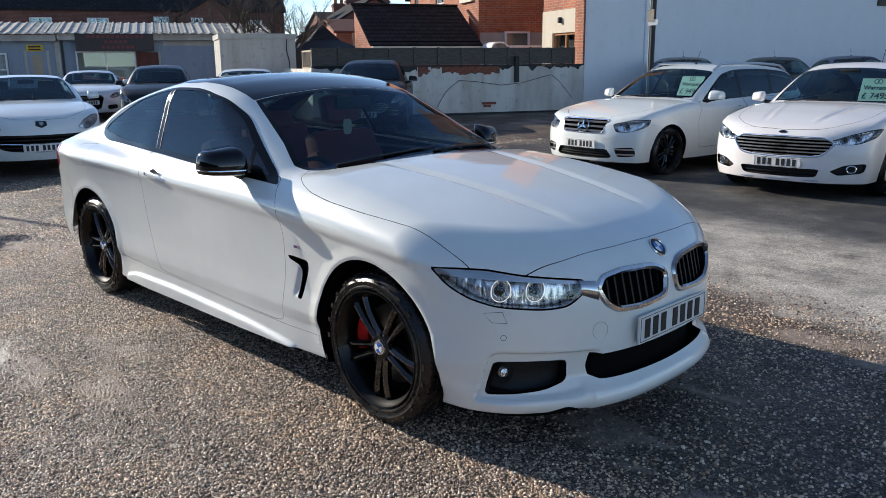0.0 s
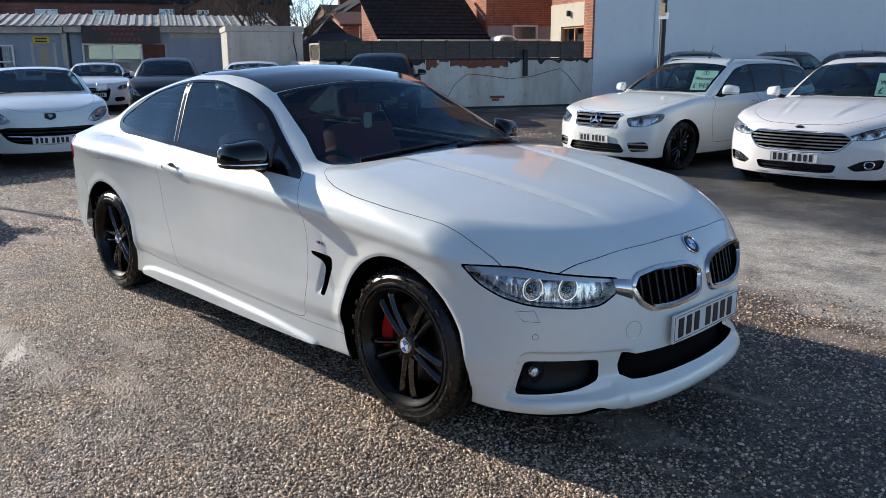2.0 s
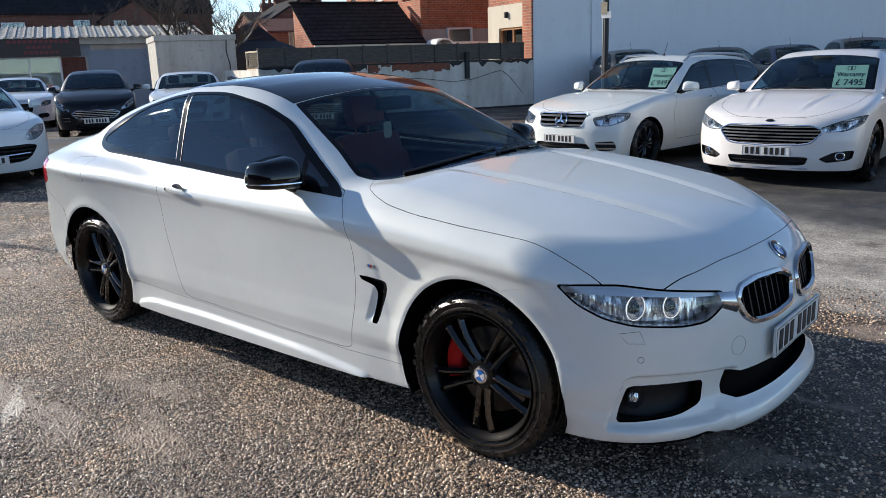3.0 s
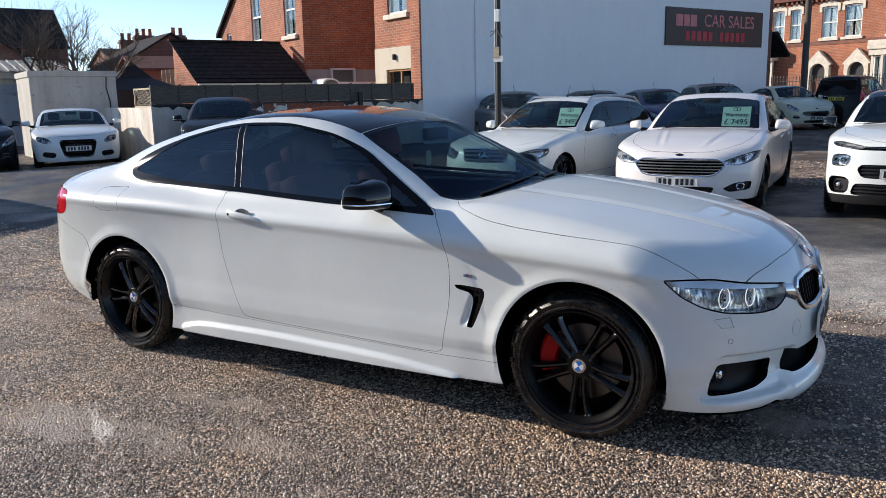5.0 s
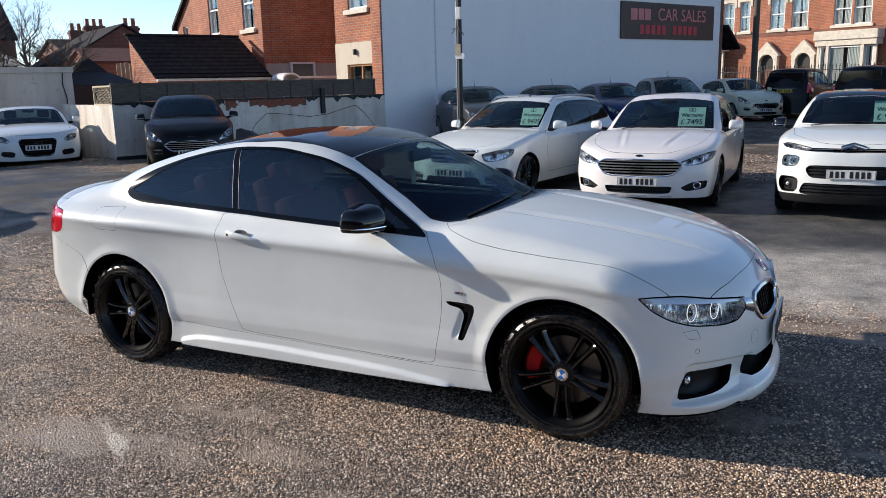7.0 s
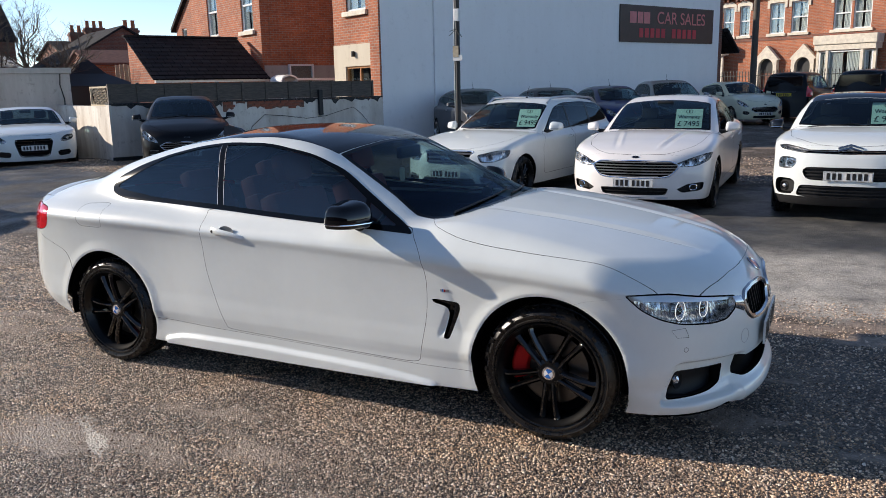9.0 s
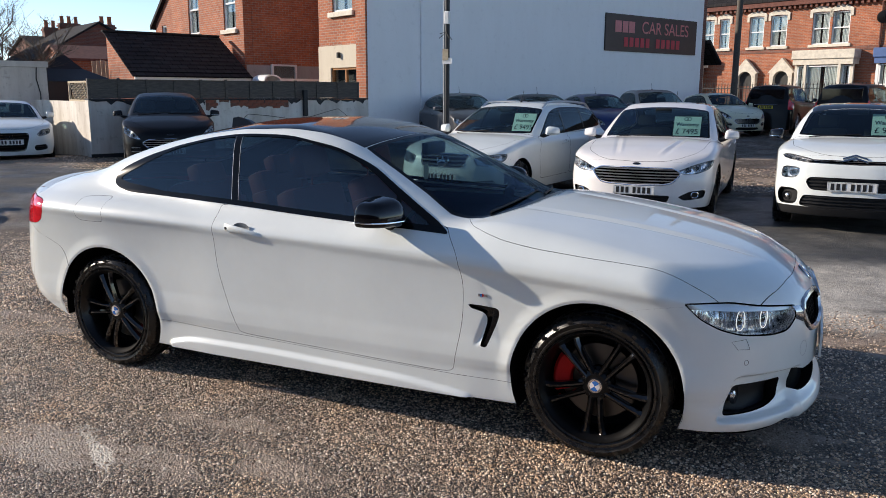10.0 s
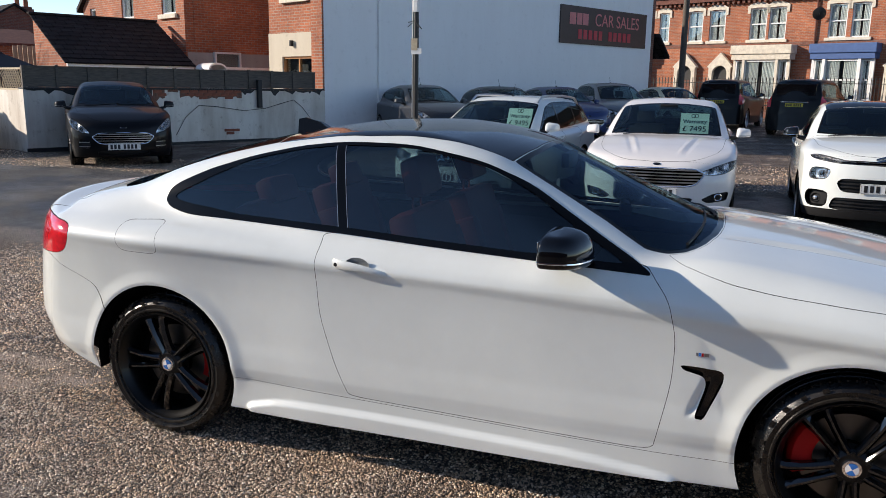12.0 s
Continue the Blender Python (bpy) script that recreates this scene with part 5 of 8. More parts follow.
def window(parent, w, h, m, frame_mat="upvc", sash=True, curtain=True, arch=False, sill=True, head=True, depth=0.09, bars=1):
    """A window in its opening: frame, panes, curtain, sill and stone head; x across, y into the wall, z up from its foot."""
    t = 0.06
    m = m @ pose(0, 0.07, 0)
    bm = bmesh.new()
    for a, b_, c, d in ((-w / 2, -w / 2 + t, 0, h), (w / 2 - t, w / 2, 0, h), (-w / 2 + t, w / 2 - t, 0, t), (-w / 2 + t, w / 2 - t, h - t, h)):
        box(bm, a, b_, -0.02, depth, c, d)
    if sash:
        box(bm, -w / 2 + t, w / 2 - t, -0.01, depth - 0.02, h * 0.5 - 0.03, h * 0.5 + 0.03)
    for k in range(1, bars):
        x = -w / 2 + w * k / bars
        box(bm, x - 0.025, x + 0.025, -0.01, depth - 0.02, t, h - t)
    win = part("window", bm, M[frame_mat], parent, m=m)
    for z0, z1 in (((t, h * 0.5 - 0.03), (h * 0.5 + 0.03, h - t)) if sash else ((t, h - t),)):
        boxed("pane", (-w / 2 + t, w / 2 - t, 0.03, 0.036, z0, z1), M["pane"], win)
    # dark panel standing for the unlit room behind the panes
    boxed("dark_room_panel", (-w / 2 + 0.01, w / 2 - 0.01, depth + 0.10, depth + 0.12, 0.01, h - 0.01), M["room"], win)
    if curtain:
        bm = bmesh.new()
        n = max(6, int(w / 0.06))
        for side in (0, 1):
            x0, x1 = (-w / 2 + t, -w * 0.06) if side == 0 else (w * 0.06, w / 2 - t)
            prev = None
            for k in range(n + 1):
                x = x0 + (x1 - x0) * k / n
                y = depth - 0.025 + 0.015 * math.sin(k * 2.1 + side)
                cur = (bm.verts.new((x, y, t)), bm.verts.new((x, y, h - t)))
                if prev:
                    bm.faces.new((prev[0], cur[0], cur[1], prev[1]))
                prev = cur
        part("curtain", bm, M["curtain"], win, smooth=True)
    if sill:
        boxed("sill", (-w / 2 - 0.12, w / 2 + 0.12, -0.17, -0.075, -0.14, -0.002), M["stone"], win, bevel=0.015)
    if head:
        bm = bmesh.new()
        pts = [(-w / 2 - 0.14, h - 0.25), (-w / 2 - 0.14, h + 0.12), (-w / 4, h + 0.30), (0, h + 0.34), (w / 4, h + 0.30), (w / 2 + 0.14, h + 0.12), (w / 2 + 0.14, h - 0.25), (w / 2 + 0.002, h - 0.25), (w / 2 + 0.002, h + 0.002), (0, h + 0.03), (-w / 2 - 0.002, h + 0.002), (-w / 2 - 0.002, h - 0.25)]
        prism(bm, pts, -0.13, -0.075, "y")
        part("window_head", bm, M["stone"], win)
    return win


def pierced(x0, x1, z0, z1, thick, holes):
    """A wall panel from y = 0 back, with openings (x0, x1, z0, z1) cut right through."""
    bm = bmesh.new()
    xs_ = sorted({x0, x1, *[h[0] for h in holes], *[h[1] for h in holes]})
    zs_ = sorted({z0, z1, *[h[2] for h in holes], *[h[3] for h in holes]})
    vs = {}

    def v(i, j, k):
        if (i, j, k) not in vs:
            vs[i, j, k] = bm.verts.new((xs_[i], thick * k, zs_[j]))
        return vs[i, j, k]

    def solid(i, j):
        if not (0 <= i < len(xs_) - 1 and 0 <= j < len(zs_) - 1):
            return False
        cx, cz = (xs_[i] + xs_[i + 1]) / 2, (zs_[j] + zs_[j + 1]) / 2
        return not any(h[0] < cx < h[1] and h[2] < cz < h[3] for h in holes)
    for i in range(len(xs_) - 1):
        for j in range(len(zs_) - 1):
            if not solid(i, j):
                continue
            bm.faces.new((v(i, j, 0), v(i + 1, j, 0), v(i + 1, j + 1, 0), v(i, j + 1, 0)))
            bm.faces.new((v(i, j + 1, 1), v(i + 1, j + 1, 1), v(i + 1, j, 1), v(i, j, 1)))
            for di, dj, a, b in ((-1, 0, (i, j), (i, j + 1)), (1, 0, (i + 1, j), (i + 1, j + 1)), (0, -1, (i, j), (i + 1, j)), (0, 1, (i, j + 1), (i + 1, j + 1))):
                if not solid(i + di, j + dj):
                    bm.faces.new((v(*a, 0), v(*b, 0), v(*b, 1), v(*a, 1)))
    return bm


def gable_roof(name, s0, s1, y0, y1, z0, z1, parent, mat, thick=0.12, over=0.15, along_x=True, m=None):
    """Two roof slopes that meet in a ridge."""
    bm = bmesh.new()
    if along_x:
        ym = (y0 + y1) / 2
        prof = [(y0 - over, z0 - over * (z1 - z0) / (ym - y0)), (ym, z1), (y1 + over, z0 - over * (z1 - z0) / (ym - y0)), (y1 + over, z0 + thick - over * (z1 - z0) / (ym - y0)), (ym, z1 + thick), (y0 - over, z0 + thick - over * (z1 - z0) / (ym - y0))]
        prism(bm, prof, s0 - over, s1 + over, "x")
    else:
        xm = (s0 + s1) / 2
        prof = [(s0 - over, z0 - over * (z1 - z0) / (xm - s0)), (xm, z1), (s1 + over, z0 - over * (z1 - z0) / (xm - s0)), (s1 + over, z0 + thick - over * (z1 - z0) / (xm - s0)), (xm, z1 + thick), (s0 - over, z0 + thick - over * (z1 - z0) / (xm - s0))]
        prism(bm, prof, y0 - over, y1 + over, "y")
    return part(name, bm, mat, parent, m=m)


# ground: gravel yard with a strip of tarmac
def bare(x, y):
    """How far the gravel is worn down to packed earth: 0 loose stones, 1 bare."""
    p = Vector((x * 0.8 + y * 0.3, y * 1.5 - x * 0.2, 0.0))
    v = noise.noise(p * 0.9 + Vector((3.1, 7.7, 0))) + 0.55 * noise.noise(p * 2.6) + 0.30 * noise.noise(p * 7.0)
    v += 0.5 * math.exp(-((x + 0.75) / 0.42) ** 2 - ((y + 1.78) / 0.20) ** 2) + 0.9 * math.exp(-((x + 0.45) / 0.24) ** 2 - ((y + 0.83) / 0.07) ** 2)
    t = min(max((v - 0.10) / 0.55, 0.0), 1.0)
    return t * t * (3 - 2 * t)


def ground_mat():
    m, nt, b = nodes_of("gravel_and_tarmac")
    c = coords(nt)

    def math_node(op, x, y, z=None):
        n = nt.nodes.new("ShaderNodeMath")
        n.operation = op
        for k, v in enumerate((x, y, z)):
            if v is None:
                continue
            if hasattr(v, "links"):
                nt.links.new(v, n.inputs[k])
            else:
                n.inputs[k].default_value = v
        return n.outputs[0]

    def step(v, lo, hi):
        n = nt.nodes.new("ShaderNodeMapRange")
        n.interpolation_type = "SMOOTHSTEP"
        n.inputs[1].default_value, n.inputs[2].default_value = lo, hi
        nt.links.new(v, n.inputs[0])
        return n.outputs[0]
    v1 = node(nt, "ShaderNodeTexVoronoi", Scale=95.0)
    v2 = node(nt, "ShaderNodeTexVoronoi", Scale=210.0)
    for v in (v1, v2):
        nt.links.new(c, v.inputs["Vector"])
    at = nt.nodes.new("ShaderNodeAttribute")
    at.attribute_name = "bare"
    stone = ramp(nt, v1.outputs["Color"], [(0.0, (0.030, 0.023, 0.018)), (0.35, (0.085, 0.064, 0.050)), (0.6, (0.16, 0.122, 0.093)), (0.85, (0.28, 0.225, 0.18)), (1.0, (0.46, 0.40, 0.34))])
    # shade between stones painted in: cell edges darkened, cell centres brightened
    gap_shade = ramp(nt, v1.outputs["Distance"], [(0.0, (1.35,) * 3), (0.35, (1.1,) * 3), (0.62, (0.35,) * 3)])
    stone = mix_rgb(nt, 0.9, stone, gap_shade, "MULTIPLY")
    earth = ramp(nt, noise_tex(nt, c, 26, 7, 0.7), [(0.30, (0.16, 0.125, 0.10)), (0.52, (0.31, 0.25, 0.205)), (0.74, (0.46, 0.385, 0.325))])
    earth = mix_rgb(nt, 0.35, earth, ramp(nt, v2.outputs["Color"], [(0.1, (0.45,) * 3), (0.9, (1.4,) * 3)]), "MULTIPLY")
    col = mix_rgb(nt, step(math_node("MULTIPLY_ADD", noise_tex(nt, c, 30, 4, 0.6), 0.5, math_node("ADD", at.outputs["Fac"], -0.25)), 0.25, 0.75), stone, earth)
    damp = ramp(nt, noise_tex(nt, c, 0.35, 5, 0.6), [(0.35, (0.84, 0.82, 0.81)), (0.62, (1.18, 1.12, 1.05))])
    col = mix_rgb(nt, 1.0, col, damp, "MULTIPLY")
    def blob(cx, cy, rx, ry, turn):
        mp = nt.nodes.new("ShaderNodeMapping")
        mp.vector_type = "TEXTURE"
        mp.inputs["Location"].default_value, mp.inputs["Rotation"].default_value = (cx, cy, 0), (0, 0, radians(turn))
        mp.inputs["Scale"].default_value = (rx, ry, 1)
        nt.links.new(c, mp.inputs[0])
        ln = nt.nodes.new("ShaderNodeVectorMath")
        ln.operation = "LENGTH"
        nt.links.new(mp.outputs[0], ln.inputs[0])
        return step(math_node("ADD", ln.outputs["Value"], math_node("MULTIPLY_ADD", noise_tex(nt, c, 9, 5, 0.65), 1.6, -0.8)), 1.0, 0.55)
    # spilt cement, broken off along one edge
    col = mix_rgb(nt, math_node("MULTIPLY", blob(-0.53, -1.755, 0.24, 0.050, -33), 0.9), col, (0.66, 0.60, 0.52))
    col = mix_rgb(nt, math_node("MULTIPLY", blob(-0.80, -1.60, 0.12, 0.06, -20), 0.75), col, (0.60, 0.54, 0.46))
    col = mix_rgb(nt, math_node("MULTIPLY", blob(-0.80, -1.80, 0.34, 0.17, -33), 0.4), col, (0.36, 0.31, 0.27))
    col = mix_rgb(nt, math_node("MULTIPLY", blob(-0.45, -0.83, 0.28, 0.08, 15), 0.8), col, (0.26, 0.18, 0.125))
    sep = nt.nodes.new("ShaderNodeSeparateXYZ")
    nt.links.new(c, sep.inputs[0])
    wob = math_node("MULTIPLY_ADD", noise_tex(nt, c, 0.9, 6, 0.68), 1.3, -0.65)
    # distance across the tarmac lane
    y = math_node("ADD", math_node("MULTIPLY_ADD", sep.outputs[0], 0.10, sep.outputs[1]), wob)
    lane = math_node("MULTIPLY", step(y, 1.95, 2.2), math_node("SUBTRACT", 1.0, step(y, 9.3, 9.8)))
    left = step(sep.outputs[0], -15.5, -14.5)
    near_wall = math_node("SUBTRACT", 1.0, math_node("MULTIPLY", math_node("SUBTRACT", 1.0, step(sep.outputs[0], -6.5, -5.0)), step(y, 6.0, 6.3)))
    lane = math_node("MULTIPLY", math_node("MULTIPLY", lane, left), near_wall)
    tar = ramp(nt, noise_tex(nt, c, 1.1, 8, 0.7), [(0.30, (0.026, 0.026, 0.027)), (0.46, (0.05, 0.049, 0.047)), (0.60, (0.11, 0.103, 0.091)), (0.78, (0.24, 0.215, 0.18))])
    # pale surfacing, brightened as painted sunlight; darker tar beyond carries the cars' shade
    pale = mix_rgb(nt, math_node("MULTIPLY", math_node("MULTIPLY", step(y, 1.9, 2.3), math_node("SUBTRACT", 1.0, step(y, 3.8, 4.8))), step(sep.outputs[0], -4.5, -2.0)), tar, ramp(nt, noise_tex(nt, c, 2.3, 7, 0.7), [(0.30, (0.11, 0.10, 0.088)), (0.45, (0.36, 0.325, 0.275)), (0.66, (0.60, 0.545, 0.465))]))
    grit = ramp(nt, v1.outputs["Color"], [(0.0, (0.45,) * 3), (0.5, (0.9,) * 3), (0.9, (1.3,) * 3), (1.0, (2.2,) * 3)])
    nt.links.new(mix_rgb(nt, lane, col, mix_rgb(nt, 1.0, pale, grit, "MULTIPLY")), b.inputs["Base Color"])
    nt.links.new(ramp(nt, noise_tex(nt, c, 0.9, 5, 0.6), [(0.4, (0.42,) * 3), (0.6, (0.8,) * 3)]), b.inputs["Roughness"])
    hgt = math_node("MULTIPLY_ADD", v1.outputs["Distance"], -1.0, math_node("MULTIPLY", v2.outputs["Distance"], -0.4))
    bp = bump(nt, b, hgt, 0.8, 0.014)
    nt.links.new(math_node("MULTIPLY_ADD", lane, -0.45, 0.9), bp.inputs["Strength"])
    return m


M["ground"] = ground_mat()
bm = bmesh.new()
xs = [-900, -120, -40, -24, -18] + [-16 + 0.4 * k for k in range(30)] + [-4 + 0.08 * k for k in range(113)] + [5.4 + 0.4 * k for k in range(8)] + [9, 12, 20, 60, 900]
ys = [-900, -60, -20, -10, -6, -4, -3] + [-2.6 + 0.08 * k for k in range(60)] + [2.2 + 0.4 * k for k in range(56)] + [26, 30, 40, 60, 120, 900]
gv = [[bm.verts.new((x, y, relief(x, y))) for y in ys] for x in xs]
for i in range(len(xs) - 1):
    for j in range(len(ys) - 1):
        bm.faces.new((gv[i][j], gv[i + 1][j], gv[i + 1][j + 1], gv[i][j + 1]))
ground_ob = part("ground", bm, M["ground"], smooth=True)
worn = ground_ob.data.attributes.new("bare", "FLOAT", "POINT")
worn.data.foreach_set("value", [bare(v.co.x, v.co.y) if -16 < v.co.x < 9 and -6 < v.co.y < 24 else 0.0 for v in ground_ob.data.vertices])
tagged(ground_ob, "damp loose brown gravel yard with a worn tarmac lane", "ground", kind="structure")

# loose stones on the yard
def pebbles(count, x0, x1, y0, y1, lo, hi, seed):
    rg = np.random.RandomState(seed)
    x, y = rg.uniform(x0, x1, count), rg.uniform(y0, y1, count)
    worn = np.array([bare(p, q) for p, q in zip(x, y)])
    edge = np.clip(np.minimum(np.minimum(x - x0, x1 - x), np.minimum(y - y0, y1 - y)) / 0.5 + rg.uniform(0, 0.3, count), 0, 1)
    keep = rg.uniform(0, 1, count) < edge * (1 - 0.82 * worn)
    x, y = x[keep], y[keep]
    n = len(x)
    s = np.exp(rg.uniform(np.log(lo), np.log(hi), n))
    # a chipped stone: a ring on the ground and a smaller, turned ring on top
    q = np.arange(4) * np.pi / 2
    low = np.stack([np.cos(q), np.sin(q), np.full(4, -0.25)], -1)
    high = np.stack([0.62 * np.cos(q + 0.5), 0.62 * np.sin(q + 0.5), np.full(4, 0.62)], -1)
    P = np.tile(np.concatenate([low, high]), (n, 1, 1)) * rg.uniform(0.72, 1.22, (n, 8, 1)) + rg.uniform(-0.16, 0.16, (n, 8, 3))
    P[:, :, 2] *= rg.uniform(0.45, 0.95, (n, 1))
    P[:, :, 1] *= rg.uniform(0.55, 1.0, (n, 1))
    a = rg.uniform(0, 6.283, n)
    ca, sa = np.cos(a)[:, None], np.sin(a)[:, None]
    X = (P[:, :, 0] * ca - P[:, :, 1] * sa) * s[:, None] + x[:, None]
    Y = (P[:, :, 0] * sa + P[:, :, 1] * ca) * s[:, None] + y[:, None]
    gz = np.array([relief(p, q) for p, q in zip(x, y)])
    Z = P[:, :, 2] * s[:, None] + (gz + s * 0.12)[:, None]
    V = np.stack([X, Y, Z], -1).reshape(-1, 3)
    tri = np.array([(0, 1, 4), (1, 5, 4), (1, 2, 5), (2, 6, 5), (2, 3, 6), (3, 7, 6), (3, 0, 7), (0, 4, 7), (4, 5, 6), (4, 6, 7)])
    T = (tri[None] + 8 * np.arange(n)[:, None, None]).reshape(-1, 3)
    return V, T


def pebble_mat():
    m, nt, b = nodes_of("loose_stone")
    geo = nt.nodes.new("ShaderNodeNewGeometry")
    shade = ramp(nt, geo.outputs["Random Per Island"], [(0.0, (0.085, 0.058, 0.042)), (0.25, (0.25, 0.174, 0.124)), (0.5, (0.40, 0.287, 0.205)), (0.7, (0.52, 0.385, 0.28)), (0.88, (0.64, 0.52, 0.41)), (1.0, (0.82, 0.73, 0.62))])
    patch = ramp(nt, noise_tex(nt, coords(nt), 1.1, 6, 0.65), [(0.34, (0.70, 0.70, 0.71)), (0.48, (1.09, 1.08, 1.05)), (0.66, (1.40, 1.26, 1.02))])
    nt.links.new(mix_rgb(nt, 1.0, shade, patch, "MULTIPLY"), b.inputs["Base Color"])
    nt.links.new(ramp(nt, geo.outputs["Random Per Island"], [(0.0, (0.22,) * 3), (0.4, (0.50,) * 3), (0.7, (0.28,) * 3), (1.0, (0.45,) * 3)]), b.inputs["Roughness"])
    bump(nt, b, noise_tex(nt, coords(nt), 300, 3), 0.3, 0.003)
    return m


M["pebble"] = pebble_mat()
gV, gT, off = [], [], 0
for args in ((165000, -3.3, 4.6, -2.6, -0.35, 0.0032, 0.0092, 1), (80000, -5.6, 5.4, -0.75, 2.3, 0.0045, 0.0105, 2), (28000, -8.0, -2.6, -2.6, 2.0, 0.007, 0.014, 3), (9000, -14.4, -5.1, 6.75, 9.2, 0.010, 0.020, 4), (7000, -1.0, 6.0, 10.0, 15.0, 0.012, 0.024, 5)):
    v, t = pebbles(*args)
    gV.append(v)
    gT.append(t + off)
    off += len(v)
gV, gT = np.concatenate(gV), np.concatenate(gT)
gm = bpy.data.meshes.new("gravel")
gm.vertices.add(len(gV))
gm.vertices.foreach_set("co", gV.ravel())
gm.loops.add(len(gT) * 3)
gm.loops.foreach_set("vertex_index", gT.ravel())
gm.polygons.add(len(gT))
gm.polygons.foreach_set("loop_start", np.arange(0, len(gT) * 3, 3))
gm.update(calc_edges=True)
gm.validate()
tagged(link("gravel", gm, M["pebble"]), "loose brown and grey gravel stones scattered over yard", "gravel", kind="stuff")

# unseen plain wall added behind the camera to close the yard and darken the cars' reflections
tagged(boxed("unseen_dark_wall", (-30, 30, -24.0, -23.7, -0.4, 5.0), M["brick_dark"]), "unseen plain dark brick wall added to darken car reflections", "wall", kind="structure")

# boundary wall with fence
wall = tagged(boxed("wall_boundary", (0.0, 7.44, 0.0, 0.24, -0.3, 1.37), M["render_old"], m=YARD), "flaking whitewashed brick boundary wall with exposed patches", "wall", kind="structure")
# black band: dark wall base, also painting the shade along its foot
boxed("plinth_and_shade", (-0.02, 7.42, -0.02, -0.004, -0.3, 0.19), M["bitumen"], wall, "black tarred wall base with painted shade at its foot")
rnd = random.Random(4)
M["bare_mortar"] = plain("bare_mortar", (0.20, 0.10, 0.07), 0.95, vary=0.5, scale=14, relief=0.5, relief_scale=60)
brick_me = box(bmesh.new(), -0.106, 0.106, -0.012, 0.004, -0.0325, 0.0325, 0.004)
tmp = bpy.data.meshes.new("brick")
brick_me.to_mesh(tmp)
brick_me.free()
tmp.materials.append(plain("bare_brick", (0.26, 0.085, 0.05), 0.9, vary=0.4, scale=9, relief=0.4, relief_scale=80))
for q, (p0, p1, depth) in enumerate(((2.70, 2.98, 0.24), (3.05, 3.30, 0.06), (3.34, 4.95, 0.19))):
    low, x = [], p1
    while x > p0:
        low.append((x, 1.372 - depth * rnd.uniform(0.65, 1.1)))
        x -= rnd.uniform(0.05, 0.13)
    bm = bmesh.new()
    prism(bm, [(p0, 1.372), (p1, 1.372)] + low + [(p0, 1.372 - depth)], -0.003, -0.0005, "y")
    part("bare_mortar", bm, M["bare_mortar"], wall)
for row in range(3):
    for k in range(11):
        s = 2.80 + 0.225 * k + (0.11 if row % 2 else 0)
        if 2.95 < s < 3.42 or s > 4.86 or (row == 2 and rnd.random() < 0.6):
            continue
        b = new("brick", tmp)
        b.parent, b.matrix_basis = wall, pose(s + rnd.uniform(-0.006, 0.006), 0.003 + rnd.uniform(-0.003, 0.003), 1.335 - 0.072 * row, 0, rnd.uniform(-1.5, 1.5), 0)
for s, z in ((4.55, 0.42), (4.75, 0.42), (4.6, 0.35)):
    b = new("brick", tmp)
    b.parent, b.matrix_basis = wall, pose(s, 0.004, z)
boxed("coping", (0.0, 7.42, -0.03, 0.27, 1.374, 1.41), M["bitumen"], wall, bevel=0.008)
# tar that has run down from the coping
for p0, p1 in ((0.05, 1.9), (1.95, 2.68), (3.30, 5.3), (5.5, 7.36)):
    low, x = [], p1
    while x > p0:
        low.append((x, 1.372 - rnd.choice((0.015, 0.02, 0.03, 0.045, 0.075, 0.12)) * rnd.uniform(0.7, 1.2)))
        x -= rnd.uniform(0.04, 0.16)
    bm = bmesh.new()
    prism(bm, [(p0, 1.373), (p1, 1.373)] + low + [(p0, 1.36)], -0.0065, -0.0036, "y")
    part("tar_run", bm, M["bitumen"], wall)
# cable
bm = bmesh.new()
tube(bm, [(3.2, -0.012, 0.35), (3.45, -0.014, 0.75), (3.8, -0.014, 1.02), (4.3, -0.014, 0.98), (5.0, -0.014, 0.88), (5.6, -0.014, 0.93), (6.2, -0.014, 1.08), (6.45, -0.014, 1.13), (6.7, -0.014, 0.95), (7.1, -0.014, 0.5)], 0.0065, 6)
tagged(part("cable", bm, M["plastic"], None, smooth=True, m=YARD), "thin black cable looped across the whitewashed wall", "cable")
tagged(boxed("short_post", (5.36, 5.47, -0.10, -0.005, 0.95, 1.62), M["bitumen"], m=YARD, bevel=0.01), "short dark post fixed to the boundary wall", "post")
ret = tagged(boxed("wall_return", (0.0, 0.22, 0.24, 5.0, -0.3, 1.34), M["render_old"], m=YARD), "sunlit flaking whitewashed return wall", "wall", kind="structure")

fence = tagged(empty("fence", YARD), "dark weathered close-boarded fence on top of wall", "fence")
pn = 11
for k in range(pn + 1):
    s = 0.06 + 7.1 * k / pn
    boxed("post", (s - 0.03, s + 0.03, 0.06, 0.14, 1.41, 1.845 + 0.02 * math.sin(k * 1.7)), M["fence_wood"], fence, bevel=0.005)
    if k < pn:
        w = 7.1 / pn
        for r in range(4):
            z = 1.42 + 0.098 * r
            boxed("board", (s + 0.031, s + w - 0.031, 0.085 + 0.006 * rnd.random(), 0.112, z, z + 0.0985), M["fence_wood"], fence)
        boxed("rail", (s + 0.032, s + w - 0.032, 0.07, 0.125, 1.812, 1.837), M["fence_wood"], fence)
lat = tagged(empty("lattice_fence", YARD @ pose(0.11, 0.10, 1.34, 0, 0, 90)), "pale wooden lattice trellis panel on the return wall", "trellis")
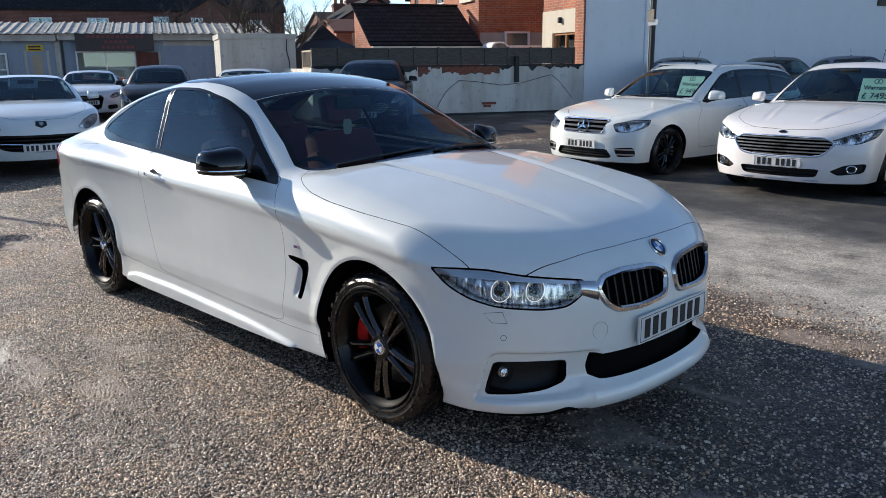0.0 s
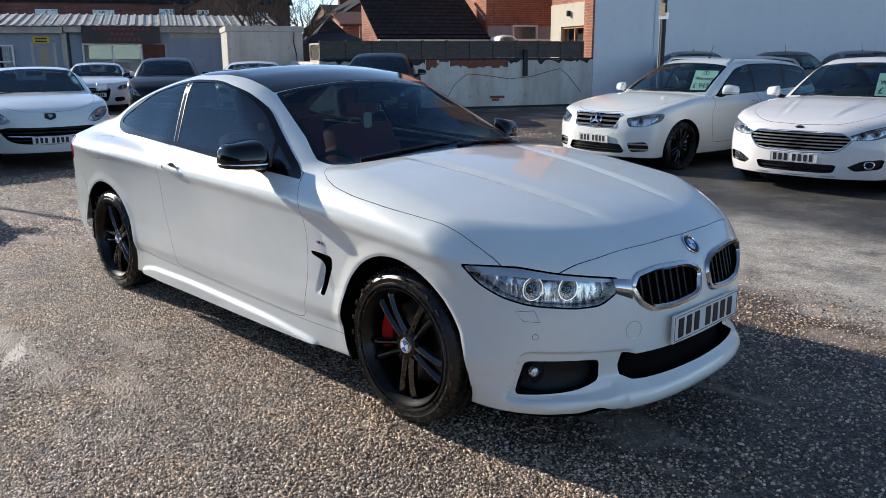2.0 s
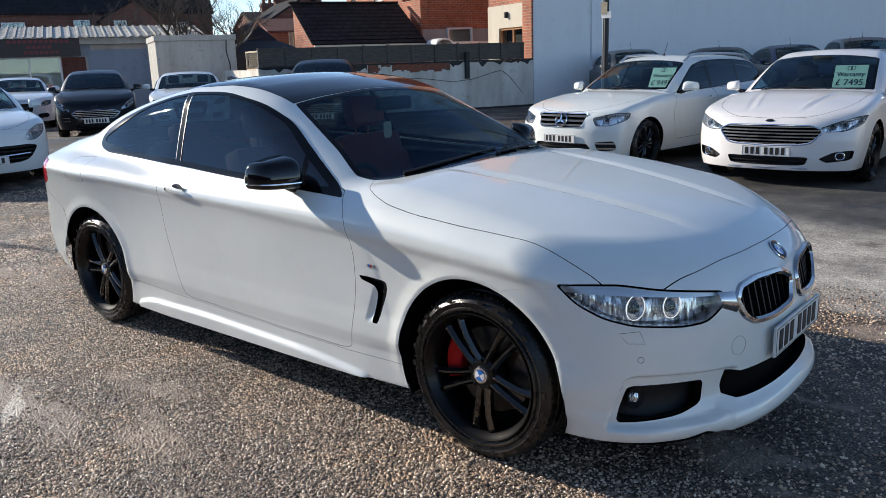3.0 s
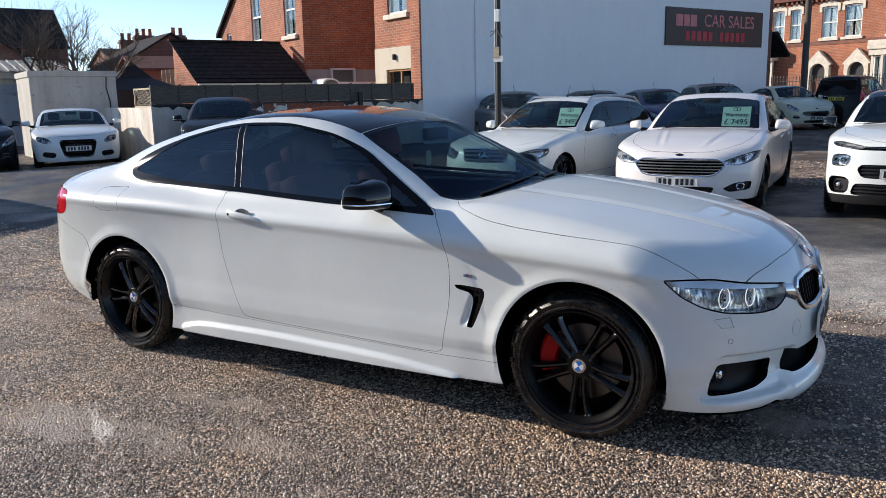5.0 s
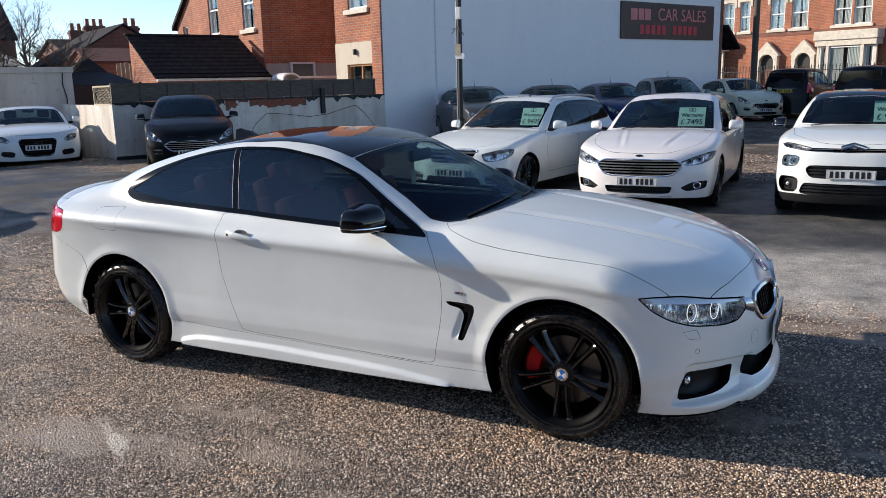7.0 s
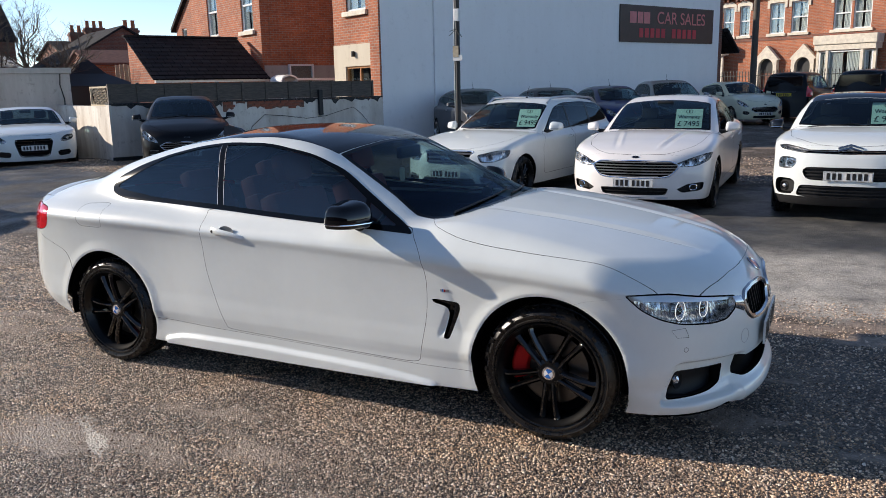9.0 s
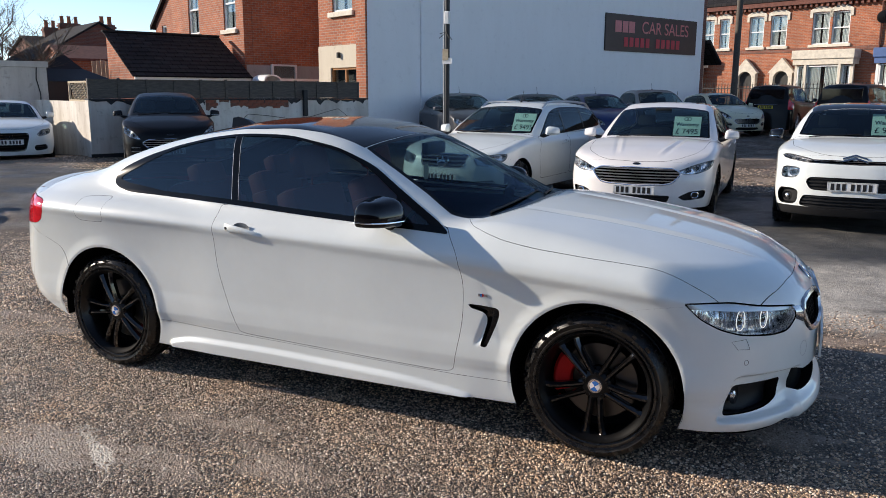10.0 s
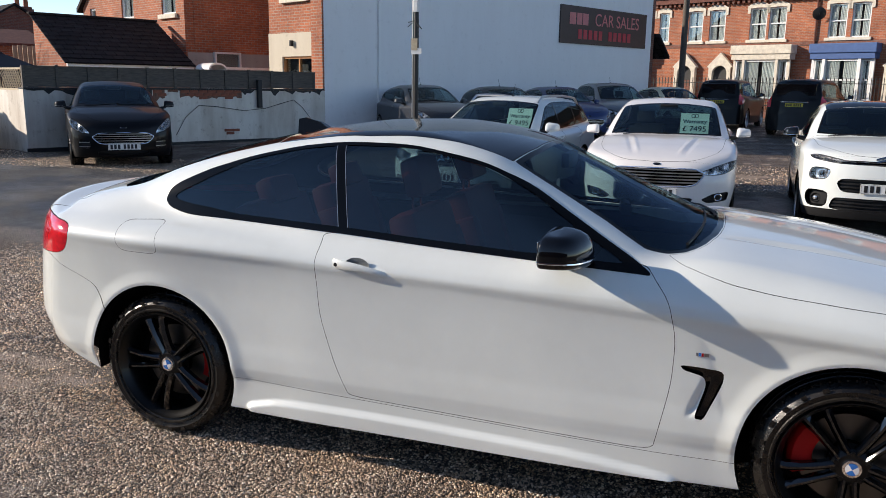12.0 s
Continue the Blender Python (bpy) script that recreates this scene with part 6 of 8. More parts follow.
for a, b_, c, d in ((0, 1.7, 0.0, 0.04), (0, 1.7, 0.42, 0.46), (0, 0.04, 0.04, 0.42), (1.66, 1.7, 0.04, 0.42)):
    boxed("frame_bar", (a, b_, -0.02, 0.02, c, d), M["lattice_wood"], lat)
for k in range(-3, 16):
    for sg in (1, -1):
        x0 = 0.11 * k
        pts = [(x0 + (0.38 * q if sg == 1 else 0.38 * (1 - q)), 0.04 + 0.38 * q) for q in (0, 1)]
        lo, hi = pts
        if min(lo[0], hi[0]) < 0.03 or max(lo[0], hi[0]) > 1.67:
            continue
        bm = bmesh.new()
        tube(bm, [(lo[0], 0.006 * sg, lo[1]), (hi[0], 0.006 * sg, hi[1])], 0.010, 4)
        part("slat", bm, M["lattice_wood"], lat)

# white building with the big sign
wb = tagged(empty("white_building", YARD), "large whitewashed gable side of a brick building", "building")
boxed("wall_panel", (7.46, 9.33, 0.06, 0.4, -0.3, 9.0), M["render_white"], wb)
boxed("wall", (9.335, 23.65, 0.0, 0.41, -0.4, 9.0), M["render_white"], wb)
boxed("corner_quoin", (7.40, 7.458, 0.02, 0.5, -0.3, 9.0), M["brick_red"], wb)
boxed("corner_board", (23.655, 23.95, 0.05, 0.35, -0.4, 9.0), M["brick_dark"], wb)
bm = bmesh.new()
prism(bm, [(23.96, 3.55), (24.85, 2.72), (24.85, 2.83), (23.96, 3.68)], -0.2, 1.2, "y")
part("porch_roof", bm, M["slate"], wb)
sign = tagged(empty("wall_sign", YARD @ pose(17.55, -0.004, 3.06)), "long dark sign board with red and pale lettering on wall", "sign")
boxed("board", (0, 5.6, -0.05, 0, 0, 1.29), M["sign_face"], sign, bevel=0.008)
for k, (x0, w) in enumerate(((0.52, 0.36), (0.95, 0.30), (1.30, 0.34))):
    boxed("mark", (x0, x0 + w, -0.062, -0.052, 0.66, 1.06), M["sign_pale"], sign)
letters("lettering", "CAR SALES", 0.62, M["sign_pale"], sign, pose(3.55, -0.055, 0.86, 90, 0, 0), 0.006)
for k in range(11):
    if k != 5:
        boxed("bar", (1.05 + 0.32 * k, 1.27 + 0.32 * k, -0.062, -0.052, 0.17, 0.50), M["sign_red"], sign)

# cream house front beside it
hs = tagged(empty("cream_house", YARD), "brick house with a cream rendered lower wall", "house")
FACE = pose(0, 0, 0, 0, 0, -90)      # a wall that faces back along the boundary wall
part("wall_lower", pierced(-2.62, -0.42, -0.3, 2.90, 0.3, [(-1.96, -0.50, 1.32, 2.27)]), M["render_cream"], hs, m=pose(7.46, 0, 0) @ FACE)
part("wall_upper", pierced(-2.60, -0.42, 2.904, 9.0, 0.3, [(-1.825, -0.775, 3.83, 5.33)]), M["brick_red"], hs, m=pose(7.48, 0, 0) @ FACE)
boxed("wall_side", (7.79, 15.9, 0.42, 2.58, -0.3, 9.0), M["brick_red"], hs)
window(hs, 1.46, 0.95, pose(7.46, 1.23, 1.32) @ FACE, "oak", False, False, sill=True, head=False, bars=2)
window(hs, 1.05, 1.5, pose(7.48, 1.30, 3.83) @ FACE, "upvc", True, True, head=False)
bm = bmesh.new()
box(bm, -0.035, 0.035, -0.10, 0, -0.08, 0.08, 0.015)
part("wall_lamp", bm, M["iron"], hs, m=pose(7.455, 1.43, 2.62) @ FACE)

# gabled brick wing further back
wg = tagged(empty("brick_wing", YARD), "tall red brick rear wing with white sash windows", "house")
bm = bmesh.new()
prism(bm, [(6.6, -0.3), (14.5, -0.3), (14.5, 4.2), (9.0, 8.0), (6.6, 8.0)], 7.31, 20.0, "x")
part("wall", bm, M["brick_red"], wg)
wp = pierced(-14.5, -6.6, -0.3, 8.0, 0.3, [(-8.095, -7.145, 3.66, 5.41), (-11.125, -10.175, 3.66, 5.41), (-13.85, -13.35, 3.75, 4.15)])
bmesh.ops.bisect_plane(wp, geom=wp.verts[:] + wp.edges[:] + wp.faces[:], plane_co=(-9.0, 0, 8.0), plane_no=(-0.568, 0, 0.823), clear_outer=True)
part("wall_front", wp, M["brick_red"], wg, m=pose(7.0, 0, 0) @ FACE)
boxed("render_strip", (7.05, 12.9, 6.575, 6.597, -0.3, 2.46), M["render_grey"], wg)
bm = bmesh.new()
prism(bm, [(14.75, 4.05), (9.0, 8.03), (9.0, 8.18), (14.75, 4.2)], 6.85, 20.2, "x")
part("roof", bm, M["slate"], wg)
window(wg, 0.95, 1.75, pose(7.0, 7.62, 3.66) @ FACE, head=False)
window(wg, 0.95, 1.75, pose(7.0, 10.65, 3.66) @ FACE, head=False)
window(wg, 0.5, 0.4, pose(7.0, 13.6, 3.75) @ FACE, sash=False, curtain=False, head=False, sill=False)
window(wg, 0.95, 0.55, pose(8.4, 6.40, 1.95), sash=False, curtain=False, head=False, sill=False)

# low slate-roofed outbuilding
gr = tagged(empty("outbuilding", YARD), "low brick outbuilding with a dark slate roof", "outbuilding")
bm = bmesh.new()
prism(bm, [(5.7, -0.3), (8.05, -0.3), (8.05, 3.36), (5.7, 2.0)], 3.0, 6.6, "x")
part("wall", bm, M["brick_red"], gr)
boxed("fascia", (2.98, 6.7, 5.60, 5.69, 1.92, 2.05), M["upvc"], gr)
for k in range(11):
    t0, t1 = k / 11, (k + 1) / 11
    ya, yb = 5.5 + 2.5 * t0, 5.5 + 2.5 * t1
    za, zb = 2.0 + 1.42 * t0, 2.0 + 1.42 * t1
    bm = bmesh.new()
    prism(bm, [(ya, za + 0.03), (yb, zb + 0.005), (yb, zb - 0.02), (ya, za - 0.005)], 2.88, 6.72, "x")
    part("slate_course", bm, M["slate"], gr)
boxed("ridge", (2.86, 6.74, 7.9, 8.1, 3.40, 3.47), M["slate"], gr, bevel=0.02)
cn = tagged(empty("porch_canopy", YARD), "small white curved porch canopy behind the fence", "canopy")
bm = bmesh.new()
pts = [(6.9 + 0.30 * math.cos(a), 1.93 + 0.18 * math.sin(a)) for a in [math.pi * k / 12 for k in range(13)]]
prism(bm, pts + [(p[0] * 0.94 + 0.414, p[1] - 0.05) for p in reversed(pts)], 4.5, 5.3, "y")
part("canopy_sheet", bm, M["upvc"], cn)
boxed("gutter", (7.2, 9.4, 4.9, 5.0, 1.93, 2.0), M["upvc"], cn)
boxed("canopy_post", (6.61, 6.66, 4.6, 4.66, 0.1, 1.92), M["upvc"], cn)
boxed("canopy_post", (7.14, 7.19, 4.6, 4.66, 0.1, 1.92), M["upvc"], cn)

# pole beside the parked cars
pl = tagged(empty("sign_pole", Matrix.Translation((-5.58, 12.9, ground_z(-5.58, 12.9)))), "slim dark lamp pole with notices and cable ties", "pole")
bm = bmesh.new()
tube(bm, [(0, 0, -0.1), (0, 0, 6.5)], 0.055, 12)
part("shaft", bm, M["iron"], pl, smooth=True)
bm = bmesh.new()
tube(bm, [(-0.075, 0, -0.1), (-0.075, 0, 6.5)], 0.022, 8)
part("conduit", bm, M["pole_grey"], pl, smooth=True)
boxed("white_band", (-0.062, 0.062, -0.062, 0.062, 3.05, 3.33), M["paper"], pl, bevel=0.02)
boxed("notice", (-0.09, 0.15, -0.075, -0.068, 2.17, 2.30), M["paper"], pl)
boxed("notice", (-0.085, 0.06, -0.082, -0.077, 2.25, 2.50), M["lattice_wood"], pl)
for a in (20, 150, -20, 200, 60):
    bm = bmesh.new()
    tube(bm, [(0, -0.06, 2.88), (0.17 * math.cos(radians(a)), -0.1, 2.88 - abs(0.19 * math.cos(radians(a * 0.7))))], 0.008, 5)
    part("cable_tie", bm, M["iron"], pl)

# sheds and sales office at the end of the yard
SH = YARD @ pose(0, 14.0, 0)
sh = tagged(empty("office_shed", SH), "blue-grey painted sales office shed with corrugated roof", "shed")
boxed("wall", (-14.0, 0.6, 0, 4.0, -0.5, 2.55), M["shed_blue"], sh)
boxed("fascia", (-6.9, 0.9, -0.30, -0.02, 2.40, 2.62), M["shed_white"], sh)
boxed("fascia", (-14.0, -6.95, -0.30, -0.02, 2.36, 2.58), M["shed_white"], sh)


def corrugated(name, x0, x1, za, zb, parent):
    bm = bmesh.new()
    step, prev = 0.085, None
    n = int((x1 - x0) / step)
    for k in range(n + 1):
        x = x0 + (x1 - x0) * k / n
        dz = 0.018 if k % 4 in (0, 1) else 0.0
        cur = (bm.verts.new((x, -0.45, za + dz)), bm.verts.new((x + 0.0, 2.6, zb + dz)), bm.verts.new((x, -0.45, za + dz - 0.02)))
        if prev:
            bm.faces.new((prev[0], cur[0], cur[1], prev[1]))
            bm.faces.new((prev[2], cur[2], cur[0], prev[0]))
        prev = cur
    return part(name, bm, M["corrugated"], parent)


corrugated("roof_sheet", -6.95, 0.95, 2.64, 3.16, sh)
corrugated("roof_sheet", -14.0, -6.6, 2.62, 3.14, sh)
for k in range(26):
    x = -6.85 + 0.3 * k
    bm = bmesh.new()
    prism(bm, [(-0.46, 2.645), (2.62, 3.165), (2.62, 3.205), (-0.46, 2.685)], x - 0.03, x + 0.03, "x")
    part("roof_rib", bm, M["shed_white"], sh)
for k in range(24):
    x = -13.9 + 0.3 * k
    bm = bmesh.new()
    prism(bm, [(-0.46, 2.625), (2.62, 3.145), (2.62, 3.185), (-0.46, 2.665)], x - 0.03, x + 0.03, "x")
    part("roof_rib", bm, M["shed_white"], sh)
boxed("downpipe", (-6.83, -6.75, -0.12, -0.03, -0.4, 2.38), M["iron"], sh)
boxed("corner_board", (-7.05, -6.86, -0.06, -0.004, -0.4, 2.36), M["shed_white"], sh)
door = boxed("door", (-8.0, -7.35, -0.05, -0.004, -0.1, 1.95), M["shed_blue"], sh)
boxed("door_pane", (-7.84, -7.5, -0.07, -0.052, 0.9, 1.88), M["lattice_wood"], door)
boxed("door_frame", (-8.1, -8.005, -0.07, -0.004, -0.1, 2.03), M["shed_white"], sh)
boxed("door_frame", (-7.345, -7.25, -0.07, -0.004, -0.1, 2.03), M["shed_white"], sh)
boxed("yellow_notice", (-8.0, -7.45, -0.04, -0.004, 2.0, 2.24), M["yellow"], sh)
for k in range(2):
    boxed("notice_bar", (-7.93, -7.52, -0.046, -0.041, 2.04 + 0.1 * k, 2.10 + 0.1 * k), M["ink"], sh)
boxed("sign_board", (-6.3, -3.55, -0.36, -0.31, 2.0, 2.64), M["sign_face"], sh)
for k, (a, b_) in enumerate(((-5.9, -3.7), (-5.3, -4.3), (-5.4, -4.1))):
    n = int((b_ - a) / 0.17)
    for q in range(n):
        boxed("sign_bar", (a + 0.17 * q, a + 0.17 * q + 0.12, -0.372, -0.362, 2.47 - 0.19 * k, 2.58 - 0.19 * k), M["sign_dim"], sh)
window(sh, 2.1, 1.15, pose(-5.3, -0.25, 0.85), sash=False, curtain=False, head=False, bars=2, sill=False)
# cream panel painted as the reflection of cream houses in the glass
boxed("window_reflection", (-6.3, -4.3, -0.03, -0.01, 0.86, 1.95), M["render_cream"], sh)
boxed("brown_panel", (-4.22, -3.42, -0.05, -0.004, 0.85, 1.95), M["terracotta"], sh)
for a, b_ in ((-4.3, -4.225), (-3.415, -3.34)):
    boxed("panel_frame", (a, b_, -0.06, -0.004, 0.8, 2.0), M["shed_white"], sh)
boxed("roller_door", (-3.2, -1.0, -0.03, -0.004, -0.3, 2.2), M["shed_blue"], sh)
boxed("panel_strip", (-3.2, -1.0, -0.04, -0.004, 2.205, 2.38), M["shed_white"], sh)
window(sh, 0.9, 1.2, pose(-9.1, -0.28, 0.75), sash=True, curtain=True, head=False, sill=False)

wbx = tagged(empty("white_store", YARD @ pose(0, 5.3, 0)), "flat-roofed dirty white store box with peeling paint", "shed")
boxed("wall", (-1.72, 0.5, 0.0, 2.4, -0.4, 2.2), M["shed_white"], wbx)
boxed("roof_edge", (-1.75, 0.54, -0.04, 2.44, 2.204, 2.36), M["shed_white"], wbx, bevel=0.01)
bm = bmesh.new()
tube(bm, [(0.25, -0.02, 2.2), (0.22, -0.02, 1.9), (0.3, -0.02, 1.5), (0.27, -0.02, 0.9)], 0.014, 6)
part("pipe", bm, M["iron"], wbx, smooth=True)


# far brick houses behind the sheds
def far_house(name, m, w, d, eave, ridge, label, brick="brick_dark", wins=(), gable_front=False, chimneys=()):
    h = tagged(empty(name, m), label, "house")
    bm = bmesh.new()
    if gable_front:
        prism(bm, [(-w / 2, -0.5), (w / 2, -0.5), (w / 2, eave), (0, ridge), (-w / 2, eave)], 0, d, "y")
        part("wall", bm, M[brick], h)
        gable_roof("roof", -w / 2, w / 2, 0, d, eave, ridge + 0.02, h, M["slate"], along_x=False)
    else:
        prism(bm, [(0, -0.5), (d, -0.5), (d, eave), (d / 2, ridge), (0, eave)], -w / 2, w / 2, "x")
        part("wall", bm, M[brick], h)
        gable_roof("roof", -w / 2, w / 2, 0, d, eave, ridge + 0.02, h, M["slate"])
    for x, z, ww, hh in wins:
        window(h, ww, hh, pose(x, -0.29, z), sash=False, curtain=True, head=False, sill=True)
    for x, y, top, pots in chimneys:
        st = boxed("chimney", (x - 0.22 * pots, x + 0.22 * pots, y - 0.3, y + 0.3, ridge - 1.2, top), M["brick_dark"], h, bevel=0.02)
        boxed("chimney_cap", (x - 0.22 * pots - 0.06, x + 0.22 * pots + 0.06, y - 0.36, y + 0.36, top - 0.25, top - 0.12), M["brick_dark"], st)
        for k in range(pots):
            bm = bmesh.new()
            lathe(bm, [(0.13, top), (0.11, top + 0.4), (0.14, top + 0.45), (0.10, top + 0.46)], 12, axis="z", centre=(x - 0.22 * pots + 0.22 + 0.44 * k, y, 0))
            part("chimney_pot", bm, M["pot"], st, smooth=True)
    return h


far_house("far_house", YARD @ pose(-0.1, 32, 0), 3.9, 9, 4.2, 5.3, "dark brick gabled house behind the yard sheds", wins=((-0.9, 3.6, 0.7, 0.6),), gable_front=True)
far_house("far_house", YARD @ pose(-6.0, 34, 0), 21.0, 8, 4.75, 7.2, "long dark brick terrace behind the yard sheds", wins=((3.0, 3.75, 0.9, 0.6), (-0.6, 3.75, 1.2, 0.5), (-3.7, 3.75, 1.2, 0.5), (-6.6, 3.7, 0.9, 0.7), (8.6, 3.6, 0.9, 0.6)))
far_house("far_house", YARD @ pose(9.5, 30, 0), 7.0, 8, 3.26, 5.35, "distant dark-roofed brick house with a chimney", gable_front=True, chimneys=((0.75, 1.2, 5.42, 2),))
far_house("far_house", YARD @ pose(10.0, 36, 0), 4.6, 8, 4.0, 5.0, "distant brick house with tall chimney stacks", chimneys=((-0.6, 4, 5.72, 2), (0.62, 4, 6.05, 3)))
lowh = far_house("far_house", YARD @ pose(6.1, 20, 0), 2.4, 4, 2.95, 3.55, "low red-roofed brick outhouse among back gardens", brick="brick_red")
for o in lowh.children:
    if o.name.startswith("roof"):
        o.data.materials[0] = M["terracotta"]
fp = tagged(empty("garden_fence", YARD @ pose(4.55, 15.0, 0)), "pale upright-boarded garden fence behind the outbuilding", "fence")
for k in range(8):
    boxed("board", (0.17 * k, 0.17 * k + 0.15, 0, 0.03, 0.0, 2.75 + 0.02 * (k % 3)), M["lattice_wood"], fp)
gz = tagged(empty("garden_canopy", YARD @ pose(2.75, 12.6, 0)), "black pointed fabric garden canopy behind the fence", "canopy")
bm = bmesh.new()
vv = [bm.verts.new(p) for p in ((-1.5, -1.5, 1.9), (1.5, -1.5, 1.9), (1.5, 1.5, 1.9), (-1.5, 1.5, 1.9), (-0.6, -0.6, 2.35), (0.6, -0.6, 2.35), (0.6, 0.6, 2.35), (-0.6, 0.6, 2.35), (0, 0, 3.0))]
for k in range(4):
    bm.faces.new((vv[k], vv[(k + 1) % 4], vv[4 + (k + 1) % 4], vv[4 + k]))
    bm.faces.new((vv[4 + k], vv[4 + (k + 1) % 4], vv[8]))
part("canopy_cloth", bm, M["iron"], gz)
# dark sheet added to stand for the darkness below the canopy
boxed("under_canopy_shade", (-1.42, 1.42, -1.44, -1.42, 0.0, 1.9), M["iron"], gz)
for x in (-1.45, 1.45):
    for y in (-1.45, 1.45):
        boxed("canopy_leg", (x - 0.03, x + 0.03, y - 0.03, y + 0.03, -0.3, 1.9), M["iron"], gz)

# ---- the street behind ----
TER = Matrix.Translation(along(36.0)) @ pose(0, 0, 0, 0, 0, ROT - 90)      # x along the terrace, y into it
STREET = -0.12


def terrace_house(n0, w, label, bay, door, wins, blue=False):
    h = tagged(empty("terraced_house", TER @ pose(n0, 0, STREET)), label, "house", "terraced houses")
    part("wall_front", pierced(0, w - 0.004, 0, 6.35, 0.3, [(x - ww / 2, x + ww / 2, 4.16, 5.74) for x, ww in wins]), M["brick_red"], h)
    boxed("wall", (0, w - 0.004, 0.304, 8, 0, 6.35), M["brick_red"], h)
    boxed("band", (0, w - 0.004, -0.03, -0.002, 3.82, 4.02), M["brick_dark"], h)
    boxed("eaves_board", (0, w - 0.004, -0.30, -0.002, 6.18, 6.42), M["terracotta"], h)
    for k in range(int(w / 0.28)):
        boxed("eaves_bracket", (0.05 + 0.28 * k, 0.17 + 0.28 * k, -0.22, -0.004, 6.02, 6.175), M["brick_dark"], h)
    bm = bmesh.new()
    prism(bm, [(-0.35, 6.425), (4.0, 9.2), (8.3, 6.425), (8.3, 6.55), (4.0, 9.35), (-0.35, 6.55)], 0, w - 0.004, "x")
    part("roof", bm, M["slate"], h)
    for x, ww in wins:
        window(h, ww, 1.58, pose(x, 0.0, 4.16))
    if bay is not None:
        x0, x1 = bay
        b = boxed("bay", (x0, x1, -0.62, -0.002, 0, 1.15), M["brick_red"], h)
        boxed("bay_cornice", (x0 - 0.1, x1 + 0.1, -0.75, -0.003, 3.42, 3.86), M["blue_sign"] if blue else M["stone"], b, bevel=0.03)
        boxed("bay_lintel", (x0 - 0.04, x1 + 0.04, -0.68, -0.003, 3.14, 3.415), M["blue_sign"] if blue else M["stone"], b)
        for xx in (x0, x0 + 0.55, x1 - 0.68, x1 - 0.13):
            boxed("bay_pier", (xx, xx + 0.13, -0.66 if x0 < xx < x1 - 0.2 else -0.5, -0.36, 1.154, 3.136), M["stone"] if not blue else M["upvc"], b)
        window(b, x1 - x0 - 1.32, 1.9, pose((x0 + x1) / 2, -0.64, 1.2), sash=blue, head=False, sill=False)
        for xx in (x0 + 0.34, x1 - 0.34):
            window(b, 0.40, 1.9, pose(xx, -0.54, 1.2), sash=blue, head=False, sill=False)
    for d in door:
        p = empty("porch", pose(d, 0, 0))
        p.parent = h
        bm = bmesh.new()
        arch = [(0.42 * math.cos(a), 2.45 + 0.42 * math.sin(a)) for a in [math.pi * k / 10 for k in range(11)]]
        outer = [(0.62, 0.0), (0.62, 2.75), (0.72, 2.8), (0.0, 3.55), (-0.72, 2.8), (-0.62, 2.75), (-0.62, 0.0), (-0.42, 0.0)]
        prism(bm, outer + [(x, z) for x, z in reversed(arch)] + [(0.42, 0.0)], -0.28, -0.02, "y")
        part("surround", bm, M["stone"], p)
        boxed("front_door", (-0.42, 0.42, -0.06, -0.004, 0, 2.1), M["brick_dark"], p)
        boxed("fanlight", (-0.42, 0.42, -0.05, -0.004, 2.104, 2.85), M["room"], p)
    return h


terrace_house(-12.4, 5.3, "red brick terraced house with white arched windows", (3.3, 4.9), (1.2,), ((1.5, 0.72), (3.4, 0.72), (5.0 - 0.15, 0.70)))
terrace_house(-7.1, 8.85, "red brick terraced house with white stone bay and twin porches", (5.0, 7.95), (2.1, 4.15), ((0.2 + 0.35, 0.62), (2.45, 0.84), (3.7, 0.90), (5.93, 0.88), (6.93, 0.88)))
terrace_house(1.75, 6.0, "red brick terraced house with blue-painted bay cornice", (0.15, 3.0), (4.0,), ((1.0, 0.84), (2.05, 0.84), (4.6, 0.84)), True)
terrace_house(7.75, 7.5, "red brick terraced house with white stone bay", (1.0, 3.8), (5.5,), ((1.5, 0.84), (2.6, 0.84), (5.4, 0.84)))
bm = bmesh.new()
tube(bm, [(1.77, -0.08, STREET), (1.77, -0.08, 6.1)], 0.05, 8)
tagged(part("drainpipe", bm, M["terracotta"], None, smooth=True, m=TER), "rust-brown drainpipe on the terrace front", "drainpipe")
dish = empty("satellite_dish", TER @ pose(1.98, -0.25, 5.15))
tagged(dish, "small dark satellite dish on the terrace wall", "satellite dish")
bm = bmesh.new()
lathe(bm, [(0.001, 0.0), (0.15, 0.02), (0.30, 0.07), (0.31, 0.075), (0.15, 0.035), (0.001, 0.015)], 20)
part("bowl", bm, M["iron"], dish, smooth=True, m=pose(0, -0.1, 0, 20, 0, 30))
bm = bmesh.new()
tube(bm, [(0, 0.25, -0.1), (0, -0.05, -0.05), (0.1, -0.4, 0.05)], 0.015, 6)
part("arm", bm, M["iron"], dish)

rl = tagged(empty("railings", TER @ pose(0, -1.6, STREET)), "black spear-topped iron railings on a low garden wall", "railings")
boxed("low_wall", (-12, 15, 0, 0.25, 0, 0.62), M["brick_dark"], rl)
for z in (0.85, 1.95):
    boxed("rail", (-12, 15, 0.10, 0.14, z, z + 0.035), M["iron"], rl)
bar = bmesh.new()
box(bar, -0.013, 0.013, 0.107, 0.133, 0.62, 2.12)
lathe(bar, [(0.022, 2.12), (0.03, 2.16), (0.0005, 2.28)], 6, axis="z", centre=(0, 0.12, 0))
bme = bpy.data.meshes.new("railing_bar")
bar.to_mesh(bme)
bar.free()
bme.materials.append(M["iron"])
